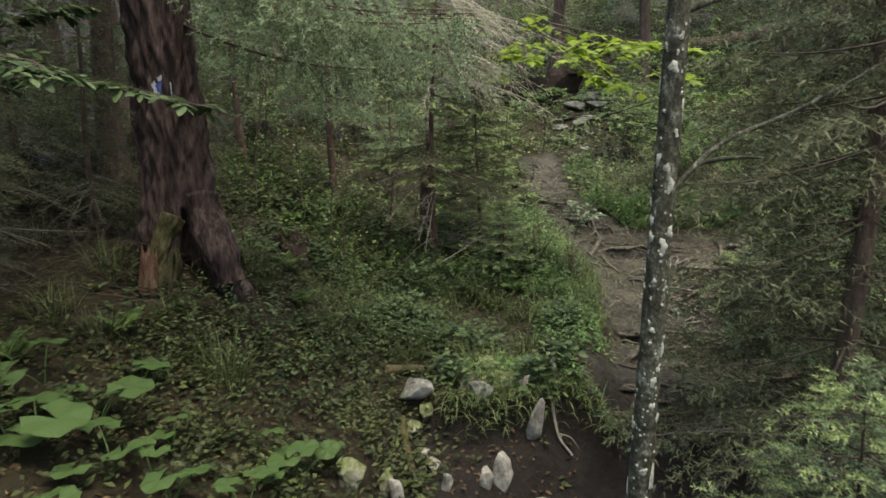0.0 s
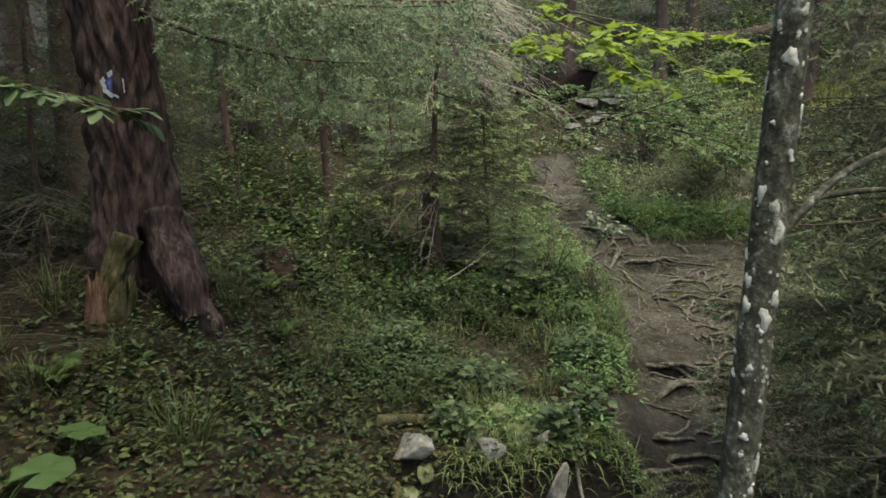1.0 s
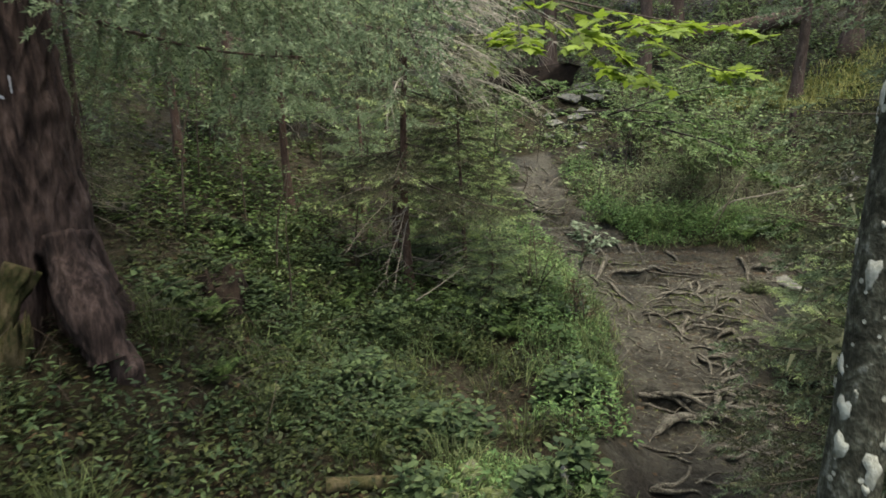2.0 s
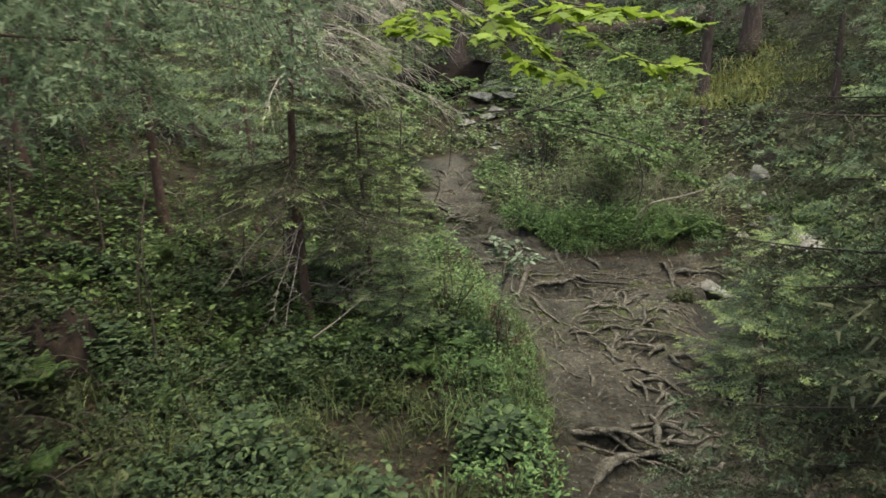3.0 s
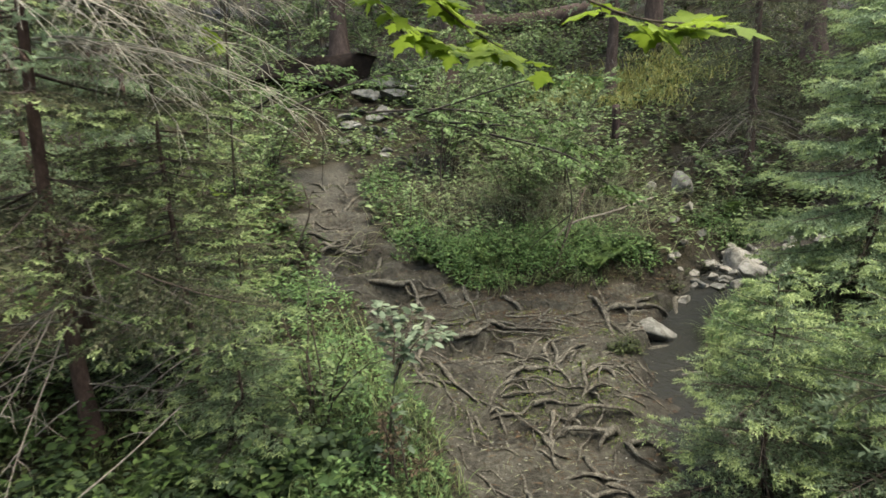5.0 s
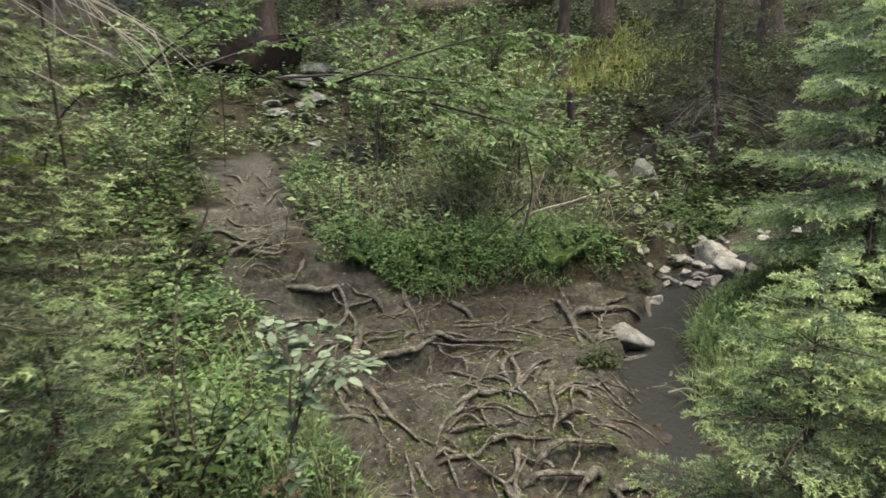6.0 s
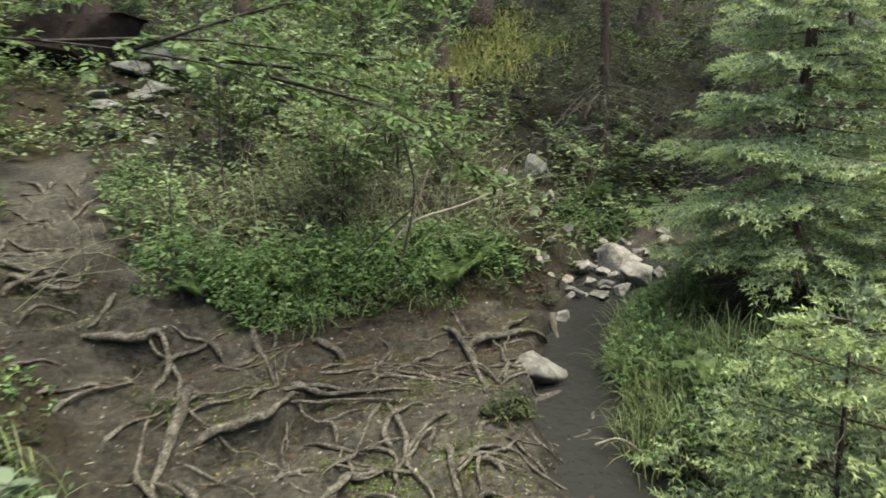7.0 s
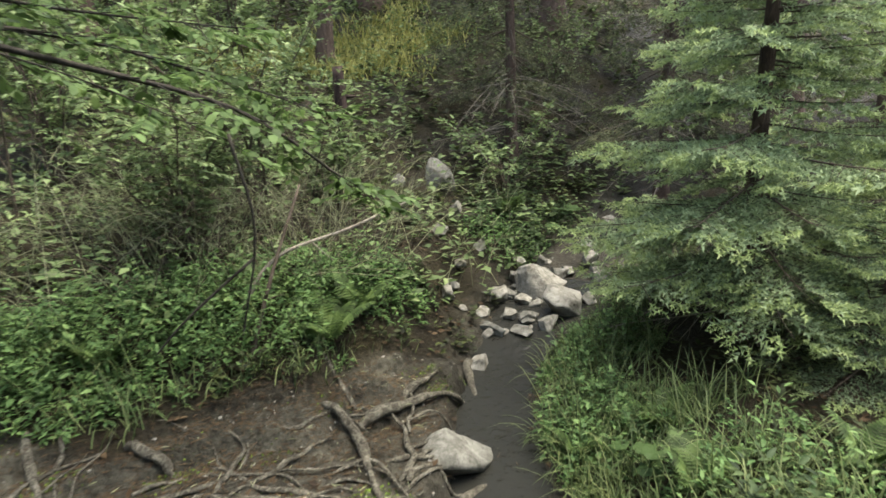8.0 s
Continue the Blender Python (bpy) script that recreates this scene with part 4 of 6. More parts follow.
again(dark_spruce, -4.4, 5.0, 20, 0.55)
again(dark_spruce, -2.9, 7.1, 90, 0.5)
thin_spruce = put(spruce("slender young spruce with a bare lower trunk", 6.0, 0.055, 1.5, 0.85, 0.36, 0.4, SHOOTS_FAR, 41, M_BARK_RED, M_NEEDLE, M_NEEDLE, 9, 0.13, "slender spruces on the slope", shoot=0.17, tip_share=0.0, fine=False), -1.72, 9.35, 0)
for x, y, s in ((-1.0, 10.5, 0.6), (-0.55, 12.4, 0.8), (-0.95, 12.8, 0.7), (-1.6, 12.6, 0.8), (10.2, 10.6, 1.0), (11.6, 12.6, 1.1), (9.6, 9.2, 0.9), (-3.2, 9.6, 1.0), (-3.6, 12.5, 1.1), (-2.4, 14.5, 1.0), (-3.6, 7.4, 0.8)):
    again(thin_spruce, x, y, rng.uniform(0, 360), s)
tall = put(spruce("tall forest spruce with a bare lower trunk, some copies unseen shade trees", 12.0, 0.16, 3.2, 1.7, 0.62, 0.6, SHOOTS_HIGH, 51, M_BARK, M_NEEDLE, M_NEEDLE, 5, 0.3, "tall spruces on the far slope", shoot=0.36, tip_share=0.0, fine=False), 4.6, 17.2, 0)
# copies behind and far left of the camera are unseen, added to cast shade
for x, y, s in ((7.3, 15.4, 0.7), (9.2, 17.0, 1.1), (10.8, 14.2, 1.0), (2.6, 19.2, 1.2), (6.3, 20.5, 1.2), (-1.9, 17.5, 1.0), (-4.5, 15.0, 1.2), (-6, 9.5, 1.1), (12.4, 11.2, 1.2), (9.8, 21.5, 1.2), (13.4, 17.5, 1.3), (-4, 20.5, 1.2), (-6.5, 4.5, 1.2), (15, 22, 1.3), (-8, 14, 1.2), (-5.0, 1.5, 1.0), (5.6, 2.6, 0.9), (-2.6, 0.6, 0.8), (-1.6, -1.8, 1.0), (2.6, -1.2, 0.9), (0.7, -3.5, 1.1), (-4.2, -1.5, 1.1), (-4.0, 3.6, 0.9), (-3.5, 6.8, 0.8), (-4.6, 8.8, 0.8), (-3.3, 2.9, 0.8)):
    again(tall, x, y, rng.uniform(0, 360), s)

# big old spruce with root flare
g = Geo()
nz, na = 150, 120
zz = np.concatenate([np.linspace(-0.5, 2.6, 110), np.linspace(2.65, 15, 40)])
aa = np.linspace(0, 2 * np.pi, na, endpoint=False)
A, Z = np.meshgrid(aa, zz)
lobes = sum(amp * np.exp(-((((A - a0 + np.pi) % (2 * np.pi) - np.pi) / wide) ** 2)) for a0, amp, wide in ((5.98, 0.2, 0.34), (4.55, 0.13, 0.3), (0.9, 0.16, 0.4), (2.2, 0.14, 0.4), (3.4, 0.16, 0.4)))
rad = 0.25 * (1 - 0.04 * np.maximum(Z, 0)) + lobes * np.exp(-np.maximum(Z + 0.1, 0) / 0.36) * 1.5 + 0.07 * np.exp(-np.maximum(Z, 0) / 0.6)
q = np.stack([np.cos(A) * 0.33, np.sin(A) * 0.33, Z * 0.3], -1)
rad = rad + 0.034 * np.abs(ripple(q, 0.09)) + 0.014 * ripple(q, 0.035) + 0.03 * ripple(q * 0.5, 0.4)
gape = 0.1 + 0.4 * (1 - ss(-0.1, 0.56, Z))
hollow = (1 - ss(0.55, 1.0, np.abs(A - 5.3) / gape)) * (1 - ss(0.42, 0.6, Z))
rad = rad * (1 - 0.85 * ss(13, 15.2, Z)) * (1 - 0.8 * hollow)
V = np.stack([np.cos(A) * rad - 0.03 * Z, np.sin(A) * rad, Z], -1)
idx = np.arange(A.size).reshape(A.shape)
nxt = np.roll(idx, -1, 1)
g.add(V, np.stack([idx[:-1], nxt[:-1], nxt[1:], idx[1:]], -1).reshape(-1, 4))
big_spruce = thing("spruce_tree", "massive old spruce with ridged bark and flared roots", "spruce tree")
part("trunk", g, M_OLDBARK, big_spruce)
for nm, pts, r0, r1, m in (("buttress_root", [(-1.84, 5.24, 1.2), (-1.74, 5.16, 0.95), (-1.62, 5.1, 0.72), (-1.55, 5.07, 0.5)], 0.1, 0.09, M_OLDBARK), ("buttress_root", [(-2.02, 5.1, 1.05), (-2.06, 5.02, 0.9), (-2.1, 4.96, 0.7), (-2.16, 4.88, 0.4)], 0.07, 0.075, M_MOSSWOOD)):
    p = smooth_line(np.array(pts) - (-2.05, 5.34, 0.55), 9)
    v, f = tube(p, np.linspace(r0, r1, len(p)), 40)
    c = np.concatenate([np.repeat(p, 40, 0), p[:1], p[-1:]])
    a = np.arange(len(v)) % 40 / 40 * 6.28
    q = np.stack([np.cos(a) * 0.2, np.sin(a) * 0.2, c[:, 2] * 0.35], -1)
    v = v + unit(v - c) * (0.03 * np.abs(ripple(q, 0.09)) + 0.012 * ripple(q, 0.04) + 0.03 * ripple(c, 0.35))[:, None]
    part(nm, Geo().add(v, f), m, big_spruce)
crown, boughs = Geo(), Geo()
r = np.random.default_rng(77)
P, D = [], []
for k in range(80):
    z0 = r.uniform(2.6, 13) if k > 9 else r.uniform(2.0, 3.0)
    az = r.uniform(0, 6.28) if k > 9 else r.uniform(-0.9, 0.9)
    ln = r.uniform(1.6, 2.9) * (1 - 0.05 * z0)
    s = np.linspace(0, 1, 8)
    out = heading(np.array(az), 0.0)
    path = np.array([-0.03 * z0, 0, z0]) + out * (0.2 + ln * s)[:, None]
    path[:, 2] += ln * (-0.45 * s + 0.22 * s**2)
    boughs.add(*tube(path, np.linspace(0.016, 0.003, 8), 5, False))
    for q in range(int(ln * 22)):
        u = r.uniform(0.15, 1)
        p = np.array([np.interp(u, s, path[:, c]) for c in range(3)])
        dv = unit(np.array([-out[1], out[0], 0]) * r.choice((-1, 1)) + out * 0.5 + (0, 0, -1.3 * r.uniform(0.3, 1.2)))
        tl = r.uniform(0.15, 0.6)
        c = max(1, int(tl / 0.08))
        us = (np.arange(c) + 0.5) / c * tl
        pts = p + dv * us[:, None]
        pts[:, 2] -= 0.5 * us**2
        boughs.add(*tube(np.array([p, pts[-1]]), [0.003, 0.001], 3, False))
        P.append(np.repeat(pts, 2, 0))
        D.append(dv + r.normal(0, 0.45, (2 * c, 3)))
P, D = np.concatenate(P), np.concatenate(D)
for k, sh in enumerate(SHOOTS_NEAR[:2]):
    stamp(crown, sh, P[k::2], D[k::2], unit(r.normal(0, 0.5, P[k::2].shape) + (0, 0, 1)), r.uniform(0.08, 0.13, len(P[k::2])))
tagged(part("branchwork", boughs, M_BARK, big_spruce), kind="stuff")
tagged(part("crown", crown, M_NEEDLE, big_spruce), kind="stuff")
big_spruce.matrix_basis = pose(-2.05, 5.34, 0.55)


# ---- shrubs and broadleaf branches ----
def twig_leaves(geo, wood, path, shape, size, seed, twigs=18, reach=0.35, per=7, flat=0.25, droop=0.1, thick=0.006):
    """A branch along a path with side twigs and leaves held nearly level."""
    r = np.random.default_rng(seed)
    path = np.asarray(path, float)
    wood.add(*tube(path, np.linspace(thick, 0.0015, len(path)), 5, False))
    s = np.linspace(0, 1, len(path))
    P, D = [], []
    for k in range(twigs):
        u = 0.15 + 0.85 * (k + r.uniform(0, 0.9)) / twigs
        p = np.array([np.interp(u, s, path[:, c]) for c in range(3)])
        along = unit(np.array([np.interp(min(1, u + 0.05), s, path[:, c]) - np.interp(u - 0.05, s, path[:, c]) for c in range(3)]))
        sidev = unit(np.cross(along, (0, 0, 1)))
        dv = unit(along * r.uniform(0.2, 0.9) + sidev * r.choice((-1, 1)) * r.uniform(0.4, 1) + r.normal(0, flat, 3))
        tl = reach * r.uniform(0.5, 1.2) * (1.15 - 0.6 * u)
        end = p + dv * tl + np.array([0, 0, -droop * tl])
        wood.add(*tube(np.array([p, (p + end) / 2 + r.normal(0, 0.01, 3), end]), [0.003, 0.002, 0.001], 3, False))
        n = max(2, int(per * r.uniform(0.7, 1.3)))
        t = np.linspace(0.25, 1, n)[:, None]
        pts = p + (end - p) * t
        tw = unit(np.cross(dv, (0, 0, 1)))
        alt = np.where(np.arange(n) % 2 == 0, 1, -1)[:, None]
        P.append(pts)
        D.append(dv * 0.7 + tw * alt * 0.8 + r.normal(0, 0.25, (n, 3)) + (0, 0, -0.15))
    P, D = np.concatenate(P), np.concatenate(D)
    stamp(geo, shape, P, D, unit(r.normal(0, flat + 0.1, P.shape) + (0, 0, 1)), size * r.uniform(0.65, 1.15, len(P)))


def shrub(name, label, category, x, y, stems, tall_, wide, shape, size, leaf, seed, twigs=16, reach=0.3, per=7, lean=(0, 0), group=""):
    root = thing(name, label, category, group, (x, y, ground_at(x, y) - 0.03))
    r = np.random.default_rng(seed)
    leaves, wood = Geo(), Geo()
    for k in range(stems):
        az = r.uniform(0, 6.28)
        h = tall_ * r.uniform(0.55, 1.05)
        w = wide * r.uniform(0.3, 1.0)
        s = np.linspace(0, 1, 8)[:, None]
        d = np.array([math.cos(az) * w + lean[0], math.sin(az) * w + lean[1], 0])
        path = np.array([r.normal(0, 0.06), r.normal(0, 0.06), 0]) + d * s**1.5 + np.array([0, 0, h]) * s ** r.uniform(0.65, 0.9) + r.normal(0, 0.012, (8, 3)) * s
        twig_leaves(leaves, wood, path, shape, size, seed * 31 + k, twigs, reach, per, 0.3, 0.1, 0.005 + 0.004 * tall_)
    tagged(part("stemwork", wood, M_STEM, root), kind="stuff")
    tagged(part("foliage", leaves, leaf, root), kind="stuff")
    return root


# ---- low plants ----
def sow(n, x0, x1, y0, y1, keep=None, seed=0, trail=0.25, wet=0.05):
    """Random standing places off the trail and out of the water; keep(x, y) thins them."""
    r = np.random.default_rng(seed)
    x, y = r.uniform(x0, x1, n), r.uniform(y0, y1, n)
    ok = trail_share(x, y) < trail + r.uniform(-0.2, 0.25, n)
    d, w = near_line(x, y, STREAM, STREAM_W)
    ok &= d > w + wet
    if keep is not None:
        ok &= r.uniform(0, 1, n) < keep(x, y)
    x, y = x[ok], y[ok]
    return np.stack([x, y, height(x, y)], -1)


def herbs(geo, pts, shape, size, tall_, leaves, seed, rise=(0.0, 0.7), stem=None, swell=None):
    """Leafy stalks at the places: rings of leaves up each stalk."""
    r = np.random.default_rng(seed)
    n = len(pts)
    h = tall_ * r.uniform(0.35, 1.15, n)
    if swell is not None:
        h = h * (0.25 + 0.85 * swell(pts[:, 0], pts[:, 1]))
    lean = r.normal(0, 0.22, (n, 2)) * h[:, None]
    for k in range(leaves):
        u = (k + r.uniform(0.2, 1, n)) / leaves
        base = pts + np.stack([lean[:, 0] * u, lean[:, 1] * u, h * u], -1)
        az = k * 2.4 + r.uniform(0, 6.28, n)
        d = heading(az, r.uniform(*rise, n))
        ln = size * r.uniform(0.6, 1.2, n) * (1.15 - 0.45 * u)
        base = base + d * (ln * 0.25)[:, None]
        stamp(geo, shape, base, d, unit(r.normal(0, 0.25, (n, 3)) + (0, 0, 1)), ln)
    if stem is not None:
        top = pts + np.stack([lean[:, 0], lean[:, 1], h], -1)
        stamp(stem, (np.array([(0, -0.5, 0), (0, 0.5, 0), (1, 0, 0)]), np.array([(0, 1, 2)])), pts, top - pts, (1, 0.3, 0), np.linalg.norm(top - pts, axis=1), 0.006)


def patch(cx, cy, rx, ry, size=0.8):
    return lambda x, y: (1 - ss(0.6, 1.15, np.hypot((x - cx) / rx, (y - cy) / ry) + 0.25 * ripple(np.stack([x, y, 0 * x], -1), size)))


def blotch(size, level, seed=0):
    return lambda x, y: ss(level - 0.25, level + 0.25, ripple(np.stack([x + seed, y - seed, 0 * x + seed], -1), size))


def plants(name, label, geo, material, category="undergrowth"):
    return tagged(part(name, geo, material), label, category, kind="stuff")


def near_trunk(x, y):
    """Few herbs grow in the deep shade by the old trunk."""
    return (1 - 0.35 * np.exp(-(((x + 2.6) / 1.5) ** 2 + ((y - 6.1) / 1.5) ** 2))) * (1 - 0.7 * np.exp(-(((x + 3.2) / 1.1) ** 2 + ((y - 4.6) / 0.9) ** 2)))


# dark low herbs everywhere near
g = Geo()
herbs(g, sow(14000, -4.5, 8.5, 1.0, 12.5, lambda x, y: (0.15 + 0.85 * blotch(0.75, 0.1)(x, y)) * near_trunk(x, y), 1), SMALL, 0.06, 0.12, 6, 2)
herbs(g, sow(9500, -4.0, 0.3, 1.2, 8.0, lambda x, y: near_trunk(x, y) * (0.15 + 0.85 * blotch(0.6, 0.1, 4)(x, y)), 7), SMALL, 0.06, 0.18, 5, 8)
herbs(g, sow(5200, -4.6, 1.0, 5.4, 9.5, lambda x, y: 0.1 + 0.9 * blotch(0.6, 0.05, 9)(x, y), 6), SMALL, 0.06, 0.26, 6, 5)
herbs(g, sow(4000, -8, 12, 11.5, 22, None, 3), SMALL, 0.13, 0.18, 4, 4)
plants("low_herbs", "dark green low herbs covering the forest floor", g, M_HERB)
# blue-green leafy herbs
g, st = Geo(), Geo()
for k, (cx, cy, rx, ry, n) in enumerate(((-0.35, 5.65, 0.75, 0.55, 420), (-0.6, 6.7, 0.8, 0.6, 300), (-1.3, 4.6, 1.0, 0.8, 120), (0.35, 7.2, 0.7, 0.5, 260), (7.3, 11.3, 0.8, 0.6, 260), (4.6, 8.0, 0.5, 0.35, 120), (-1.3, 8.1, 0.7, 0.6, 160))):
    herbs(g, sow(n * 2, cx - rx * 1.2, cx + rx * 1.2, cy - ry * 1.2, cy + ry * 1.2, patch(cx, cy, rx, ry), 20 + k), NARROW, 0.07, 0.3, 9, 30 + k, (-0.1, 0.6), st, patch(cx, cy, rx * 0.8, ry * 0.8))
plants("leafy_herbs", "blue-green leafy herbs in clumps", g, M_TEAL)
g = Geo()
r = np.random.default_rng(27)
for k in range(34):
    cx, cy, w = r.uniform(-2.0, 1.3), r.uniform(4.7, 8.4), r.uniform(0.14, 0.32)
    if 0.25 < cx < 1.1 and 5.7 < cy < 6.8:
        continue
    herbs(g, sow(int(90 * w / 0.25), cx - w, cx + w, cy - w * 0.8, cy + w * 0.8, patch(cx, cy, w, w * 0.8, 0.3), 300 + k), LEAF if k % 3 else OVAL, r.uniform(0.07, 0.11), r.uniform(0.16, 0.32), 6, 340 + k, (-0.15, 0.5), None, patch(cx, cy, w, w * 0.8, 0.3))
plants("broad_herbs", "broad-leaved herbs standing in loose clumps", g, M_TEAL)
# bright herbs on the island and the trail's edges
g = Geo()
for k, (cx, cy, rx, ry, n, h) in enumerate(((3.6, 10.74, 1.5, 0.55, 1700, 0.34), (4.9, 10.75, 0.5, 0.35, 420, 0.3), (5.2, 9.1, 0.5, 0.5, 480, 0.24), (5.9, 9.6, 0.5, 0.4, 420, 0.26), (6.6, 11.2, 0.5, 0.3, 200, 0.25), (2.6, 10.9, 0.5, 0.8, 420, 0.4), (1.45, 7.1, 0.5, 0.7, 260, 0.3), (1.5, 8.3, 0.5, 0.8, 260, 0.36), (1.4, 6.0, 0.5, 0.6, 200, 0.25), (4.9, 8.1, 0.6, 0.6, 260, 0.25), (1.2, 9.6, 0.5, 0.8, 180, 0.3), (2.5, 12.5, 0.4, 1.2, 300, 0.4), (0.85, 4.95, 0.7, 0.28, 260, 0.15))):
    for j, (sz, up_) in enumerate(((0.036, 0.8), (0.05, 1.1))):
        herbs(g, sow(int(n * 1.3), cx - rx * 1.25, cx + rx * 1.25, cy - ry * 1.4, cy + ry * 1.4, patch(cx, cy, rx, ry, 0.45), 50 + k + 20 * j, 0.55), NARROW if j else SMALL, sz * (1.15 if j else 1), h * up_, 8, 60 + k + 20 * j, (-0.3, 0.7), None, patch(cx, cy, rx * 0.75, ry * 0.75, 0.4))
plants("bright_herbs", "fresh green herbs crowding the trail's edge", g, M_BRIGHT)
# mid-slope undergrowth further back
g = Geo()
herbs(g, sow(5200, -7, 1.4, 7.2, 18, lambda x, y: (0.25 + 0.75 * blotch(1.8, -0.1, 3)(x, y)) * near_trunk(x, y), 80), SMALL, 0.09, 0.35, 8, 81, (-0.2, 0.6))
plants("shaded_undergrowth", "dim green undergrowth below the spruces", g, M_FERN)
g = Geo()
herbs(g, sow(7500, 0.0, 14, 10.6, 27, lambda x, y: (1 - 0.85 * ss(2.4, 1.8, x) * ss(15, 14, y)) * (0.25 + 0.75 * blotch(1.8, -0.1, 5)(x, y)) * (1 - 0.95 * np.exp(-(((x - 6.5) / 0.8) ** 2) - ((y - 11.8) / 1.1) ** 2)), 82), SMALL, 0.11, 0.4, 8, 83, (-0.2, 0.6))
plants("slope_undergrowth", "mixed green undergrowth on the slopes", g, M_SHRUB)
# grass
g = Geo()
for k, (cx, cy, rx, ry, n, ln) in enumerate(((0.85, 4.95, 0.65, 0.32, 1300, 0.22), (-0.1, 6.9, 0.7, 0.5, 900, 0.3), (4.85, 8.05, 0.55, 0.5, 1100, 0.3), (5.15, 8.9, 0.6, 0.55, 1500, 0.32), (5.75, 9.45, 0.45, 0.35, 800, 0.3), (6.7, 9.7, 0.6, 0.3, 500, 0.3), (4.75, 8.75, 0.2, 0.4, 500, 0.25), (1.7, 7.4, 0.35, 0.9, 800, 0.26), (4.4, 8.6, 0.3, 0.3, 300, 0.25), (0.2, 8.9, 0.8, 0.8, 700, 0.28), (-0.8, 6.2, 0.6, 0.4, 400, 0.25), (3.9, 10.25, 1.2, 0.2, 400, 0.16), (1.35, 6.9, 0.5, 0.6, 700, 0.28), (1.5, 8.4, 0.4, 0.8, 600, 0.3), (3.4, 10.6, 1.3, 0.4, 500, 0.35), (7.3, 9.6, 0.6, 0.6, 300, 0.3))):
    pts = sow(n * 2, cx - rx * 1.2, cx + rx * 1.2, cy - ry * 1.3, cy + ry * 1.3, patch(cx, cy, rx, ry, 0.5), 100 + k, 0.5, -0.06)
    for j, b in enumerate(BLADES):
        q = pts[j::3]
        stamp(g, b, q, heading(rng.uniform(0, 6.28, len(q)), rng.uniform(0.2, 0.9, len(q))), (0, 0, 1), ln * rng.uniform(0.5, 1.2, len(q)), 0.007)
plants("grass", "thin arching forest grass in tufts", g, M_GRASS, "grass")
# grass on the far slope with the sun patch put into its colour
g = Geo()
for k, (cx, cy, rx, ry, n, ln) in enumerate(((8.0, 15.5, 1.9, 1.1, 4200, 0.3), (6.4, 15.9, 1.2, 0.7, 1200, 0.28))):
    pts = sow(n * 2, cx - rx * 1.2, cx + rx * 1.2, cy - ry * 1.3, cy + ry * 1.3, patch(cx, cy, rx, ry, 0.7), 140 + k)
    for j, b in enumerate(BLADES):
        q = pts[j::3]
        stamp(g, b, q, heading(rng.uniform(0, 6.28, len(q)), rng.uniform(0.2, 0.9, len(q))), (0, 0, 1), ln * rng.uniform(0.5, 1.2, len(q)), 0.016)
plants("sun_tinted_grass", "yellow grass on an open patch of slope, brightened as if sunlit", g, M_SUNGRASS, "grass")
g = Geo()
r = np.random.default_rng(33)
for k in range(46):
    cx, cy = (r.uniform(-1.7, 1.5), r.uniform(5.0, 8.6)) if k < 34 else (r.uniform(-3.2, -0.6), r.uniform(3.2, 6.0))
    pts = sow(90, cx - 0.12, cx + 0.12, cy - 0.12, cy + 0.12, None, 400 + k)
    if not len(pts):
        continue
    away = np.arctan2(pts[:, 1] - cy, pts[:, 0] - cx) + r.normal(0, 0.5, len(pts))
    ln = r.uniform(0.2, 0.38)
    for j, b in enumerate(BLADES):
        q = slice(j, None, 3)
        stamp(g, b, pts[q], heading(away[q], r.uniform(0.3, 1.0, len(pts[q]))), (0, 0, 1), ln * r.uniform(0.6, 1.2, len(pts[q])), 0.006)
plants("sedge", "dark green arching sedge in loose tufts", g, M_SEDGE, "grass")
# fallen leaves and needles on the soil
g = Geo()
r = np.random.default_rng(5)
x, y = r.uniform(-3.8, 6, 21000), r.uniform(2, 12, 21000)
ok = r.uniform(0, 1, 21000) < 1 - 0.96 * trail_share(x, y)
x, y = x[ok], y[ok]
P = np.stack([x, y, height(x, y) + 0.006], -1)
stamp(g, SMALL, P, heading(r.uniform(0, 6.28, len(x)), r.uniform(-0.2, 0.4, len(x))), unit(r.normal(0, 0.3, P.shape) + (0, 0, 1)), r.uniform(0.02, 0.06, len(x)))
plants("leaf_litter", "dry brown fallen leaves on the ground", g, M_LITTER, "leaf litter")


# ---- shrubs ----
shrub("shrub", "leafy shrub with thin crossing stems beside the trail", "shrub", 3.9, 11.5, 12, 1.5, 1.3, SLIM, 0.05, M_SHRUB, 201, 26, 0.34, 16)
shrub("shrub", "leafy shrub with long arching branches", "shrub", 4.6, 11.9, 10, 1.7, 1.2, SLIM, 0.05, M_SHRUB, 202, 26, 0.34, 16, (-0.5, -0.9))
shrub("shrub", "low leafy shrub at the stream bend", "shrub", 5.1, 11.7, 9, 1.1, 0.6, SLIM, 0.06, M_SHRUB, 203, 18, 0.28, 11)
shrub("shrub", "leafy shrub hanging over the upper trail", "shrub", 3.5, 13.3, 9, 1.6, 0.9, SLIM, 0.065, M_SHRUB, 204, 20, 0.34, 11)
shrub("shrub", "small leafy shrub on the mound", "shrub", 1.2, 7.9, 7, 0.9, 0.5, SLIM, 0.05, M_SHRUB, 206, 10, 0.2, 5)
shrub("shrub", "leafy shrub behind the stream rocks", "shrub", 7.4, 11.9, 8, 0.9, 0.8, SLIM, 0.075, M_SHRUB, 207, 14, 0.3, 7)


